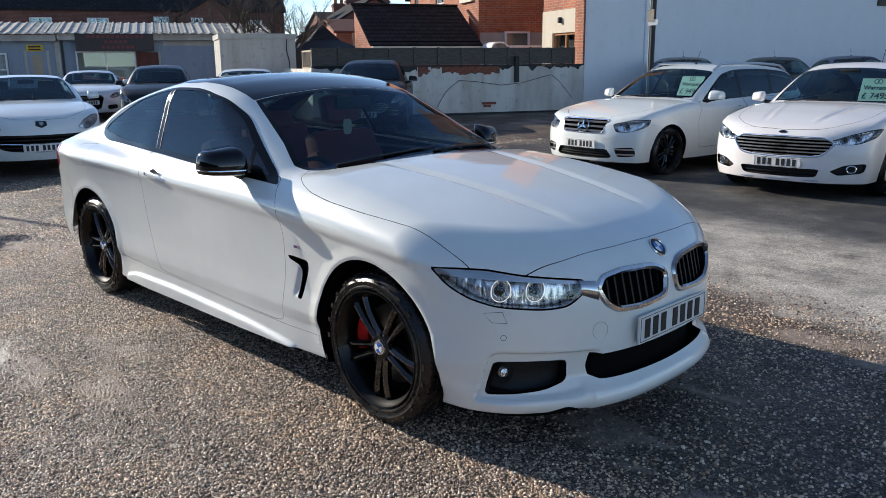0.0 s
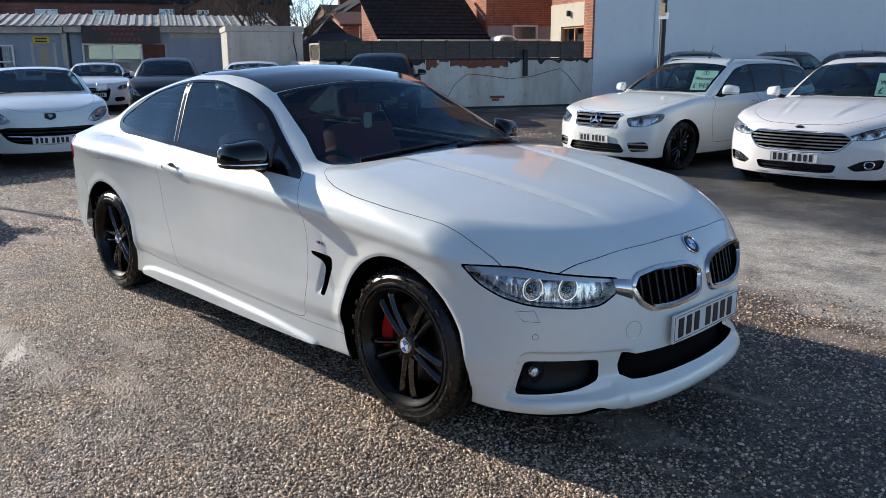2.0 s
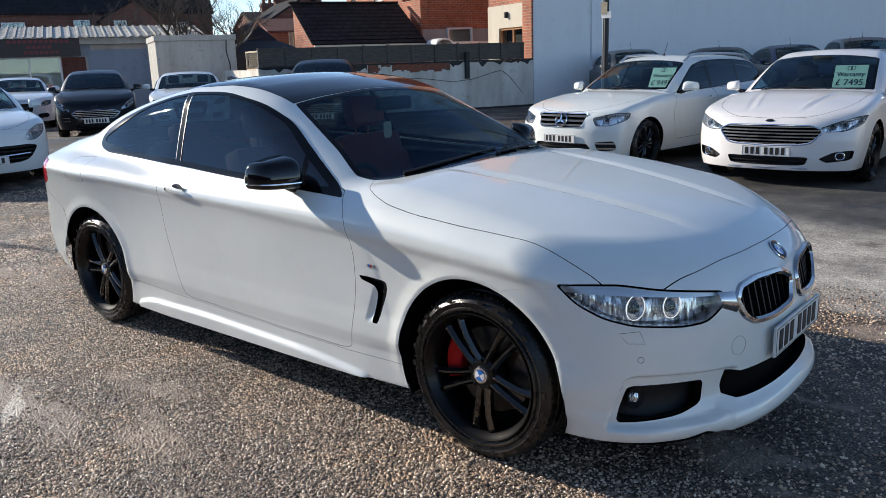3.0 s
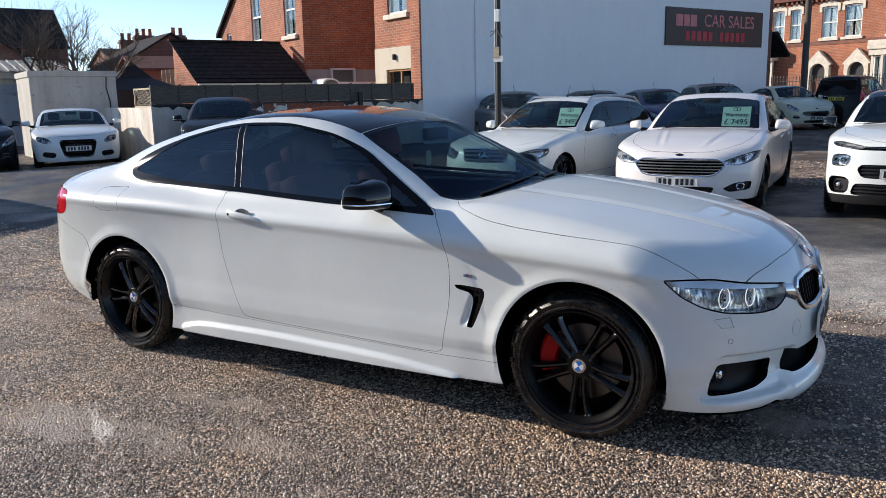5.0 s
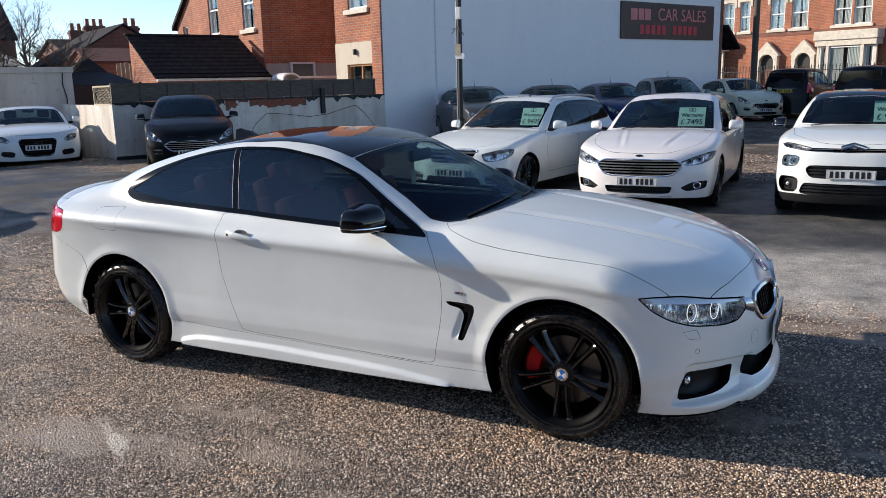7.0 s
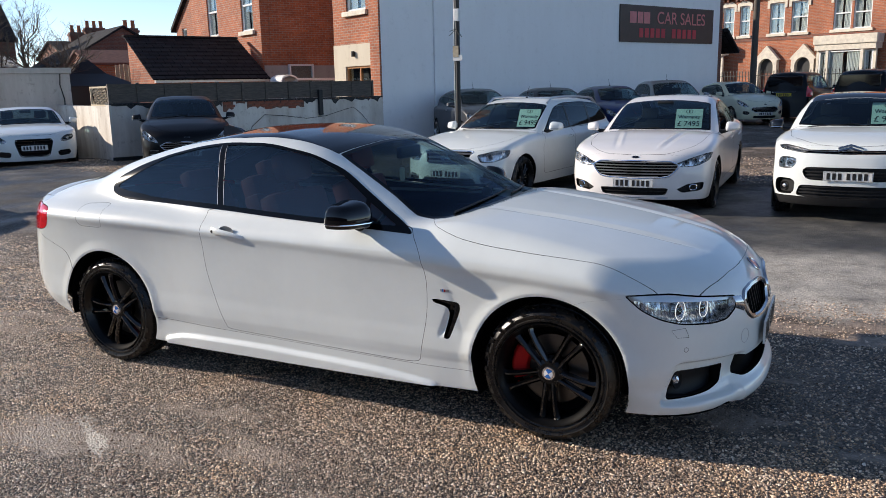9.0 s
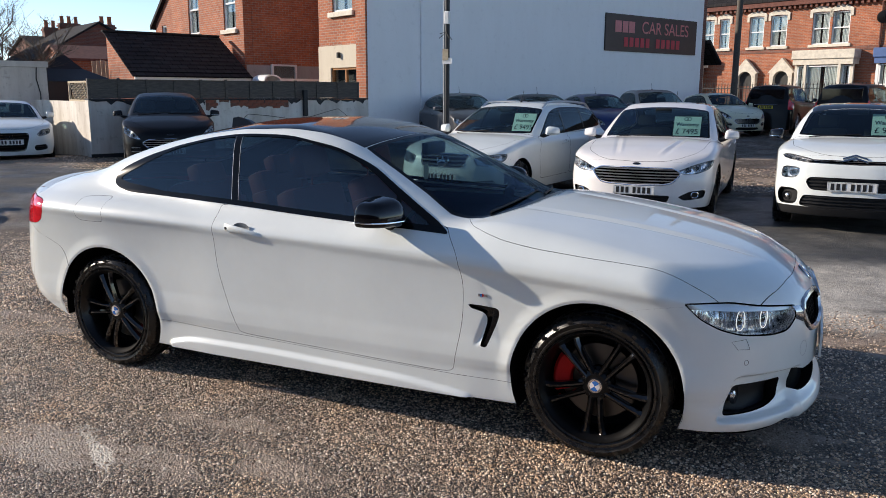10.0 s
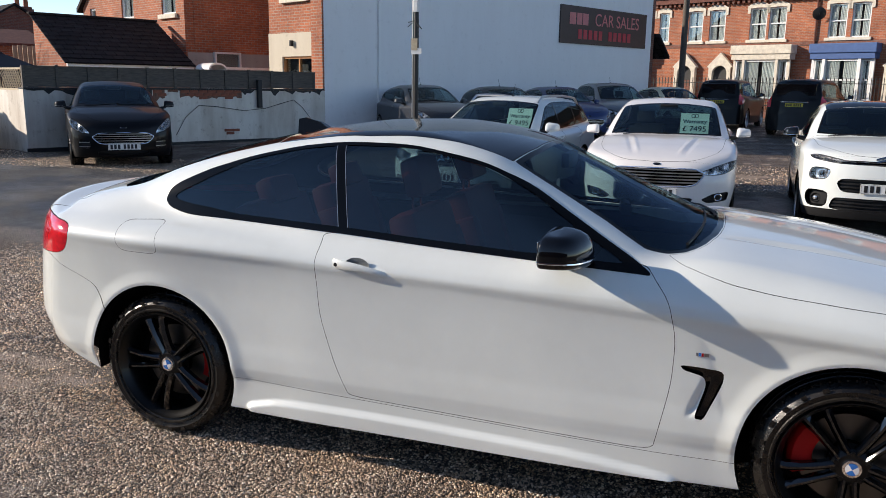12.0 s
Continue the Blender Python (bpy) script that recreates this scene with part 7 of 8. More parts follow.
for k in range(150):
    b = new("bar", bme)
    b.parent, b.matrix_basis = rl, pose(-11.9 + 0.18 * k, 0, 0)

tp = tagged(empty("telegraph_pole", Matrix.Translation(along(26.0, 0.17, -0.12))), "tall dark wooden telegraph pole at the kerb", "telegraph pole")
bm = bmesh.new()
tube(bm, [(0, 0, -0.2), (0, 0, 9.0)], 0.14, 12, 0.11)
part("shaft", bm, M["fence_wood"], tp, smooth=True)


# bare trees
def bare_tree(m, height, seed, label, spread=0.5):
    t = tagged(empty("bare_tree", m), label, "tree", "bare trees")
    rg = random.Random(seed)
    trunk, twigs = bmesh.new(), bmesh.new()

    def grow(p, d, length, r, level):
        pts, q = [p], p
        for k in range(4 if level < 4 else 3):
            d = (d + Vector((rg.uniform(-1, 1), rg.uniform(-1, 1), rg.uniform(-0.3, 0.7))) * 0.16).normalized()
            q = q + d * length / (4 if level < 4 else 3)
            pts.append(q)
        tube(trunk if level < 2 else twigs, pts, max(r, 0.0035), 6 if level < 2 else 3, max(r * 0.55, 0.003))
        if level >= 5:
            return
        for k in range((4, 4, 4, 4, 5)[level]):
            a = pts[rg.choice((1, 2, 3, -1) if level else (2, 3, 4))]
            nd = (d + Vector((rg.uniform(-1, 1), rg.uniform(-1, 1), rg.uniform(-0.4, 0.8))) * (spread + 0.25)).normalized()
            grow(a, nd, length * rg.uniform(0.55, 0.8), r * 0.5, level + 1)
    grow(Vector((0, 0, -0.2)), Vector((0, 0, 1)), height * 0.36, height * 0.022, 0)
    part("trunk", trunk, M["bark"], t, smooth=True)
    tw = part("twig", twigs, M["bark"], t)
    tw["kind"] = "stuff"
    return t


M["bark"] = plain("bark", (0.11, 0.085, 0.065), 0.9, vary=0.4, scale=12, relief=0.5, relief_scale=40)
bare_tree(YARD @ pose(1.35, 12.0, 0), 6.0, 3, "bare winter tree with dense fine twigs", 0.75)
bare_tree(YARD @ pose(0.1, 13.5, 0), 6.2, 11, "bare winter tree with dense fine twigs", 0.8)
bare_tree(YARD @ pose(-1.6, 18.0, 0), 6.2, 23, "bare winter tree with dense fine twigs", 0.8)

# ---- the other cars ----
def lines(ax, xf, xr, W, H, tyre, cowl, cowl_z, nose_z, belt, roof_pts, boot_z, dlo, posts=(), **kw):
    """A set of body lines from a car's main sizes; x forward from mid-wheelbase."""
    ht = curve((-0.1, W - 0.08), (0.18, W - 0.055), (0.28, W - 0.03), (0.5, W), (0.72, W - 0.006), (belt - 0.10, W - 0.008), (belt - 0.04, W - 0.028), (belt + 0.02, W - 0.075), (belt + 0.15, W - 0.15))
    x0 = roof_pts[0][0]
    xe = roof_pts[-1][0]
    top = [(xr - 0.2, boot_z - 0.1), (xr + 0.06, boot_z), (xr + 0.5, boot_z + 0.01), (-0.5, belt), (cowl - 0.4, belt), (cowl, cowl_z), ((cowl + xf) / 2, cowl_z - 0.38 * (cowl_z - nose_z)), (xf - 0.16, nose_z), (xf + 0.1, nose_z - 0.16)]
    hw = W - 0.155
    hy = [(cowl - 0.16, hw + 0.03), (cowl + 0.15, hw), ((cowl + xf) / 2, hw - 0.03), (xf - 0.42, hw - 0.10), (xf - 0.22, hw - 0.26), (xf - 0.13, hw - 0.42), (xf - 0.10, 0.0), (xf - 0.10, -0.3), (cowl + 0.02, -0.3), (cowl + 0.02, 0.0), (cowl - 0.04, 0.35), (cowl - 0.2, 0.72)]
    wt = W - 0.30
    xh, xrg = kw.pop("header"), kw.pop("rear_header")
    sp = dict(
        ax=ax, tyre=tyre, rim=tyre - 0.085, tw=0.21, hub=W - 0.015, arch=tyre + 0.035, w=W, zb=0.18, core=(xr + 0.5, xf - 0.5), belt=belt, face=xf * 0.72,
        top=curve(*top), side=ht, crease=curve((-3, 0.03), (0, 0.0), (3, -0.04)),
        plan=curve((xr - 0.1, 0.88), (xr + 0.35, 0.965), (-ax, 1.008), (0, 0.995), (ax, 1.008), (xf - 0.35, 0.965), (xf + 0.1, 0.88)),
        crown=0.05, r_shoulder=0.085, r_nose=0.09, r_roof=0.10, r_belt=0.04, fbow=kw.pop("fbow", 0.36), fpow=2.8, rbow=0.3,
        front=curve((0.1, xf - 0.12), (0.2, xf - 0.03), (0.35, xf), (0.5, xf), (nose_z - 0.12, xf - 0.03), (nose_z, xf - 0.10), (nose_z + 0.12, xf - 0.3), (nose_z + 0.4, xf - 0.6)),
        rear=curve((0.1, xr + 0.1), (0.3, xr + 0.02), (0.6, xr), (boot_z, xr + 0.06), (boot_z + 0.5, xr + 0.25)),
        roof=curve((x0 + 0.3, -0.6), *roof_pts, (xe - 0.22, -0.6)), rcrown=0.10, wrap=0.28,
        green=curve((belt - 0.15, W - 0.04), (belt, W - 0.085), (belt + 0.2, W - 0.165), (H - 0.12, W - 0.255), (H, W - 0.33)),
        gplan=curve((xe, 0.90), (xe + 0.8, 0.97), (-0.3, 1.0), (x0 - 0.4, 0.99), (x0, 0.95)),
        dlo=dlo, posts=posts, trim=0.018,
        screen=np.array([(cowl + 0.01, -0.3), (cowl + 0.01, 0), (cowl - 0.03, 0.25), (cowl - 0.11, 0.48), (cowl - 0.22, W - 0.20), (xh - 0.02, wt), (xh + 0.02, 0.3), (xh + 0.04, 0), (xh + 0.04, -0.3)]),
        backlight=np.array([(xrg, -0.3), (xrg, wt - 0.06), (xe + 0.30, wt - 0.02), (xe + 0.22, -0.3)]),
        hood=rounded(hy, 3), corner=(xf, xf * 0.45), gap=0.0022,
        tail=np.array([(xr - 0.2, boot_z - 0.03), (xr + 0.22, boot_z - 0.05), (xr + 0.26, boot_z - 0.2), (xr - 0.2, boot_z - 0.22)]),
        doors=(), handle_z=belt - 0.13,
        bump_f=shut((0.1, ax + tyre + 0.02), (0.5, ax + tyre * 0.75), (nose_z - 0.18, ax + 0.16), (nose_z - 0.1, xf - 0.4), (nose_z, xf - 0.05), (nose_z + 0.3, xf + 0.3)),
        bump_r=shut_r((0.1, -ax - tyre - 0.04), (0.55, -ax - tyre + 0.1), (0.66, xr + 0.35), (0.75, xr - 0.2)),
        mirror=(cowl - 0.42, W + 0.075, belt + 0.06), mirror_size=0.76, seats=(cowl - 1.0, cowl - 1.85, belt - 0.72), dash=cowl - 0.32, zr=H, cowl=cowl, plate_z=0.42, spin=(12, 33),
    )
    sp.update(kw)
    return sp


def stand(x, y, heading, xf):
    """The pose of a car whose nose is at (x, y), pointing by its heading, on the ground."""
    a = radians(heading)
    cx, cy = x - math.cos(a) * xf, y - math.sin(a) * xf
    return pose(cx, cy, ground_z(cx, cy), 0, 0, heading)


def slots(z0, z1, y0, y1, r=0.25):
    return rounded([(y0, z0, r), (y1, z0, r), (y1, z1, r), (y0, z1, r)], 3)


# white estate car
EST = lines(1.38, 2.16, -2.42, 0.885, 1.46, 0.325, 0.90, 0.99, 0.80, 0.965,
            [(1.02, 0.93), (0.9, 1.0), (0.5, 1.22), (0.1, 1.40), (-0.25, 1.455), (-1.0, 1.46), (-1.7, 1.425), (-2.05, 1.36), (-2.3, 1.05), (-2.4, 0.85)], 1.0,
            rounded([(0.62, 0.94, 0.1), (0.30, 1.14, 0.3), (-0.02, 1.31, 0.3), (-0.4, 1.375, 0.3), (-1.2, 1.375, 0.3), (-1.85, 1.33, 0.3), (-2.12, 1.20, 0.2), (-2.06, 1.04, 0.2), (-1.0, 1.0, 0.3), (0.0, 0.97, 0.3)], 3),
            ((-0.36, 0.98, -0.42, 1.36, 0.06), (-1.22, 1.0, -1.30, 1.36, 0.07)), header=0.08, rear_header=-2.0, rear_glass="glass_dark", fbow=0.27, r_nose=0.06,
            headlight=rounded([(0.56, 0.70, 0.1), (0.95, 0.76, 0.3), (1.25, 0.76, 0.15), (1.20, 0.68, 0.3), (0.85, 0.60, 0.3), (0.60, 0.60, 0.2)], 3), headlight_bowls=((0.64, 0.675, 0.05, False),),
            openings=((rounded([(-0.3, 0.75, 0.02), (0.40, 0.75, 0.1), (0.33, 0.58, 0.15), (-0.3, 0.575, 0.02)], 3), "grille", "liner", 0.05, (3, "silver", 0.026, False, 0.003)),
                      (rounded([(-0.3, 0.37, 0.02), (0.42, 0.37, 0.1), (0.50, 0.25, 0.2), (-0.3, 0.23, 0.02)], 3), "lower_intake", "plastic", 0.04, (4, "plastic", 0.01, False, 0.02)),
                      (rounded([(0.52, 0.39, 0.1), (0.76, 0.41, 0.2), (0.78, 0.29, 0.2), (0.56, 0.27, 0.2)], 3), "side_intake", "plastic", 0.035, (2, "satin", 0.018, False, 0.008))),
            mouldings=((rounded([(0.0, 0.755, 0.02), (0.41, 0.755, 0.1), (0.34, 0.575, 0.15), (0.0, 0.57, 0.02)], 3), "grille_surround", "chrome", 0.010),),
            doors=(rounded([(-0.40, 0.98, 0.05), (-0.38, 0.34, 0.05), (0.72, 0.33, 0.1), (0.78, 0.7, 0.3), (0.66, 0.96, 0.1)], 3), rounded([(-1.32, 0.98, 0.1), (-1.02, 0.62, 0.3), (-0.95, 0.345, 0.1), (-0.40, 0.34, 0.03), (-0.42, 0.98, 0.03)], 3)),
            badge=(0.665, "star"), plate_z=0.425)
estate, F_est = make_car("estate_car", EST, stand(-2.60, 6.2, -97, 2.16), "white estate car with chrome grille and roof rails", M["white"], 0.55, "glass_far", 7, True, "rim_black")
for s in (1, -1):
    bm = bmesh.new()
    pts = []
    for k in range(12):
        x = 0.0 - 1.95 * k / 11
        c = near(F_est, (x, 0.55, 0), "z")
        pts.append((x, s * 0.55, c.z + (0.055 if 0 < k < 11 else 0.0)))
    tube(bm, pts, 0.019, 6)
    part("roof_rail", bm, M["satin"], estate, smooth=True)
price_card(estate, F_est, EST, 0.36, "9495")
roof_rod(estate, F_est, -0.35)

# white large hatchback
FAM = lines(1.425, 2.36, -2.48, 0.925, 1.48, 0.335, 1.00, 1.01, 0.80, 0.98,
            [(1.12, 0.95), (1.0, 1.01), (0.6, 1.22), (0.15, 1.41), (-0.25, 1.475), (-0.8, 1.475), (-1.3, 1.40), (-1.8, 1.25), (-2.2, 1.09), (-2.35, 1.0)], 1.06,
            rounded([(0.70, 0.95, 0.1), (0.35, 1.16, 0.3), (0.02, 1.32, 0.3), (-0.4, 1.385, 0.3), (-0.9, 1.375, 0.3), (-1.4, 1.27, 0.3), (-1.75, 1.10, 0.2), (-1.5, 1.03, 0.2), (-0.5, 0.99, 0.3)], 3),
            ((-0.36, 0.98, -0.42, 1.36, 0.06), (-1.25, 1.0, -1.30, 1.3, 0.04)), header=0.12, rear_header=-1.35, rear_glass="glass_dark", mirror=(0.60, 1.005, 1.03),
            headlight=rounded([(0.60, 0.655, 0.1), (0.85, 0.72, 0.3), (1.20, 0.775, 0.3), (1.42, 0.785, 0.1), (1.28, 0.70, 0.3), (0.95, 0.625, 0.3), (0.68, 0.62, 0.2)], 3), headlight_bowls=((0.63, 0.675, 0.038, False), (0.74, 0.69, 0.038, False)),
            openings=((rounded([(-0.3, 0.69, 0.02), (0.44, 0.685, 0.12), (0.555, 0.635, 0.3), (0.43, 0.495, 0.25), (-0.3, 0.475, 0.02)], 3), "grille", "liner", 0.05, (6, "satin", 0.014, False, 0.004)),
                      (rounded([(-0.3, 0.352, 0.02), (0.44, 0.352, 0.1), (0.40, 0.258, 0.2), (-0.3, 0.250, 0.02)], 3), "lower_intake", "plastic", 0.04, (3, "plastic", 0.01, False, 0.02)),
                      (rounded([(0.53, 0.335, 0.1), (0.66, 0.405, 0.2), (0.84, 0.425, 0.2), (0.82, 0.32, 0.2), (0.60, 0.290, 0.2)], 3), "fog_recess", "plastic", 0.03, None)),
            mouldings=((rounded([(0.0, 0.695, 0.02), (0.445, 0.69, 0.12), (0.565, 0.635, 0.3), (0.435, 0.488, 0.25), (0.0, 0.468, 0.02)], 3), "grille_surround", "chrome", 0.009), (slots(0.322, 0.398, 0.68, 0.76, 0.5), "fog_ring", "chrome", 0.008), (rounded([(0.0, 0.226, 0.02), (0.43, 0.228, 0.2), (0.43, 0.220, 0.2), (0.0, 0.218, 0.02)], 2), "lip_strip", "satin", 0.006)),
            doors=(rounded([(-0.40, 0.98, 0.05), (-0.38, 0.34, 0.05), (0.80, 0.33, 0.1), (0.86, 0.7, 0.3), (0.74, 0.97, 0.1)], 3), rounded([(-1.40, 0.98, 0.1), (-1.08, 0.62, 0.3), (-1.0, 0.345, 0.1), (-0.40, 0.34, 0.03), (-0.42, 0.98, 0.03)], 3)),
            badge=(0.735, "oval"), plate_z=0.41,
            press=(lambda x, y, z: 0.008 * soft(np.abs(y - 0.34 - 0.16 * (1.9 - x)) - 0.02, 0.08) * soft(np.abs(x - 1.6) - 0.4, 0.4) * (z > 0.8), lambda x, y, z: -0.006 * soft(np.abs(y - 0.27 - 0.16 * (1.9 - x)) - 0.02, 0.05) * soft(np.abs(x - 1.6) - 0.4, 0.3) * (z > 0.8)))
family, F_fam = make_car("family_hatchback", FAM, stand(0.16, 6.05, -89, 2.36), "white family hatchback with wide chrome-barred grille", M["pearl"], 0.75, "glass_far", 5, True, "rim_black")
price_card(family, F_fam, FAM, 0.36, "7495")
roof_rod(family, F_fam, -1.0)

# white small hatchback with black roof
SML = lines(1.27, 2.05, -1.92, 0.875, 1.49, 0.32, 0.92, 1.07, 0.93, 1.02,
            [(1.05, 0.98), (0.95, 1.05), (0.6, 1.26), (0.3, 1.40), (0.0, 1.475), (-0.5, 1.49), (-1.2, 1.46), (-1.6, 1.38), (-1.8, 1.1), (-1.88, 0.95)], 1.05,
            rounded([(0.62, 1.0, 0.1), (0.35, 1.18, 0.3), (0.1, 1.34, 0.3), (-0.3, 1.40, 0.3), (-1.0, 1.39, 0.3), (-1.42, 1.33, 0.3), (-1.5, 1.12, 0.2), (-0.5, 1.04, 0.3)], 3),
            ((-0.30, 1.0, -0.34, 1.4, 0.06),), header=0.22, rear_header=-1.62, rear_glass="glass_dark", fbow=0.30, mirror=(0.50, 0.965, 1.07), mirror_mat="gloss_black",
            roof_panel=np.array([(0.25, -0.3), (0.25, 0), (0.21, 0.56), (-1.5, 0.54), (-1.55, -0.3)]),
            headlight=rounded([(0.52, 0.855, 0.2), (0.95, 0.905, 0.3), (1.10, 0.895, 0.2), (1.0, 0.855, 0.3), (0.56, 0.815, 0.2)], 3), headlight_bowls=((0.60, 0.853, 0.012, True), (0.66, 0.86, 0.012, True), (0.72, 0.868, 0.012, True)),
            lamp_low=rounded([(0.66, 0.755, 0.35), (0.98, 0.765, 0.35), (1.02, 0.68, 0.35), (0.98, 0.625, 0.35), (0.70, 0.63, 0.35)], 4), lamp_low_bowls=((0.65, 0.69, 0.042, False), (0.76, 0.695, 0.035, False)),
            fog=rounded([(0.66, 0.50, 0.3), (1.02, 0.51, 0.3), (1.06, 0.40, 0.3), (0.98, 0.32, 0.3), (0.68, 0.32, 0.3)], 4), fog_bowls=((0.70, 0.41, 0.05, False),),
            openings=((rounded([(-0.3, 0.855, 0.02), (0.52, 0.855, 0.1), (0.54, 0.815, 0.2), (-0.3, 0.80, 0.02)], 3), "upper_grille", "gloss_black", 0.02, (2, "chrome", 0.006, False, 0.0)),
                      (rounded([(-0.3, 0.655, 0.02), (0.46, 0.655, 0.2), (0.50, 0.60, 0.3), (0.44, 0.50, 0.2), (-0.3, 0.50, 0.02)], 3), "grille", "plastic", 0.04, (4, "plastic", 0.014, False, 0.015)),
                      (rounded([(-0.3, 0.44, 0.02), (0.52, 0.44, 0.1), (0.56, 0.30, 0.2), (-0.3, 0.29, 0.02)], 3), "lower_intake", "plastic", 0.035, (4, "plastic", 0.014, False, 0.012))),
            doors=(rounded([(-0.36, 1.03, 0.05), (-0.34, 0.36, 0.05), (0.66, 0.35, 0.1), (0.74, 0.75, 0.3), (0.64, 1.0, 0.1)], 3), rounded([(-1.22, 1.03, 0.1), (-0.95, 0.68, 0.3), (-0.86, 0.365, 0.1), (-0.36, 0.36, 0.03), (-0.38, 1.03, 0.03)], 3)),
            skirt=np.array([(-1.0, 0.345), (1.0, 0.335), (1.0, 0.1), (-1.0, 0.1)]), skirt_mat="plastic", lower_trim=0.30,
            badge=(0.875, "chevron"), plate_z=0.555)
small, F_sml = make_car("small_hatchback", SML, stand(2.62, 6.15, -92, 2.05), "white small hatchback with black roof and mirrors", M["white"], 0.5, "glass_far", 5, False, "satin")
price_card(small, F_sml, SML, 0.36, "9495")

# white coupe-cabriolet with a wide mouth
CAB = lines(1.305, 2.20, -2.24, 0.87, 1.39, 0.33, 0.92, 0.99, 0.80, 0.97,
            [(1.04, 0.93), (0.92, 1.0), (0.5, 1.19), (0.1, 1.35), (-0.2, 1.375), (-0.7, 1.37), (-1.1, 1.28), (-1.5, 1.14), (-1.8, 1.03)], 1.03,
            rounded([(0.62, 0.95, 0.1), (0.30, 1.12, 0.3), (0.0, 1.26, 0.3), (-0.4, 1.32, 0.3), (-0.9, 1.26, 0.3), (-1.3, 1.08, 0.2), (-0.5, 0.99, 0.3)], 3),
            ((-0.42, 0.98, -0.48, 1.36, 0.05),), header=0.10, rear_header=-0.95, fbow=0.50,
            headlight=rounded([(0.60, 0.63, 0.2), (0.80, 0.74, 0.3), (1.15, 0.80, 0.3), (1.40, 0.80, 0.1), (1.25, 0.70, 0.3), (0.85, 0.60, 0.3)], 3), headlight_bowls=((0.66, 0.68, 0.045, False),),
            openings=((rounded([(-0.3, 0.55, 0.02), (0.55, 0.56, 0.12), (0.68, 0.53, 0.3), (0.52, 0.33, 0.3), (-0.3, 0.30, 0.02)], 3), "grille", "liner", 0.05, (5, "plastic", 0.018, False, 0.01)),),
            mouldings=((rounded([(0.0, 0.425, 0.02), (0.55, 0.445, 0.3), (0.55, 0.437, 0.3), (0.0, 0.415, 0.02)], 2), "grille_strip", "chrome", 0.006),),
            doors=(rounded([(-0.46, 0.98, 0.05), (-0.40, 0.34, 0.05), (0.70, 0.33, 0.1), (0.76, 0.7, 0.3), (0.66, 0.96, 0.1)], 3),),
            badge=(0.70, "shield"), plate_z=0.375)
cab, F_cab = make_car("cabriolet", CAB, stand(-8.3, 1.15, -14, 2.20), "white coupe-cabriolet with wide dark grille", M["white"], 0.45, "glass_far", 5, True, "satin")

# white sports coupes
SPO = lines(1.234, 2.08, -2.10, 0.92, 1.35, 0.33, 0.80, 0.96, 0.78, 0.94,
            [(0.92, 0.90), (0.8, 0.96), (0.4, 1.16), (0.1, 1.29), (-0.2, 1.345), (-0.6, 1.33), (-1.0, 1.22), (-1.4, 1.06), (-1.7, 0.94)], 0.98,
            rounded([(0.50, 0.93, 0.1), (0.22, 1.10, 0.3), (-0.05, 1.22, 0.3), (-0.4, 1.26, 0.3), (-0.8, 1.20, 0.3), (-1.1, 1.02, 0.2), (-0.5, 0.96, 0.3)], 3),
            ((-0.55, 0.96, -0.60, 1.3, 0.05),), header=0.06, rear_header=-0.75, fbow=0.40,
            headlight=rounded([(0.62, 0.63, 0.2), (0.85, 0.73, 0.3), (1.20, 0.745, 0.2), (1.10, 0.64, 0.3), (0.70, 0.585, 0.2)], 3), headlight_bowls=((0.64, 0.66, 0.05, False), (0.76, 0.67, 0.04, False)),
            openings=((rounded([(-0.3, 0.66, 0.02), (0.34, 0.66, 0.15), (0.37, 0.60, 0.3), (0.28, 0.30, 0.2), (-0.3, 0.29, 0.02)], 3), "grille", "liner", 0.04, (6, "gloss_black", 0.014, False, 0.01)),
                      (rounded([(0.45, 0.40, 0.1), (0.72, 0.42, 0.2), (0.74, 0.31, 0.2), (0.48, 0.28, 0.2)], 3), "side_intake", "plastic", 0.03, (3, "gloss_black", 0.012, False, 0.01))),
            mouldings=((rounded([(0.0, 0.665, 0.02), (0.345, 0.665, 0.15), (0.375, 0.60, 0.3), (0.285, 0.295, 0.2), (0.0, 0.285, 0.02)], 3), "grille_surround", "gloss_black", 0.008),),
            doors=(rounded([(-0.58, 0.96, 0.05), (-0.50, 0.34, 0.05), (0.62, 0.33, 0.1), (0.68, 0.7, 0.3), (0.55, 0.94, 0.1)], 3),),
            badge=(0.60, "rings"), plate_z=0.48)
sport, F_spo = make_car("sports_coupe", SPO, stand(-13.25, 7.45, -33, 2.08), "white sports coupe with black grille by white store", M["white"], 0.42, "glass_far", 5, True, "satin")
tagged(copy_thing(sport, stand(-19.0, 6.0, -24, 2.08)), "white sports coupe parked before the sales office")

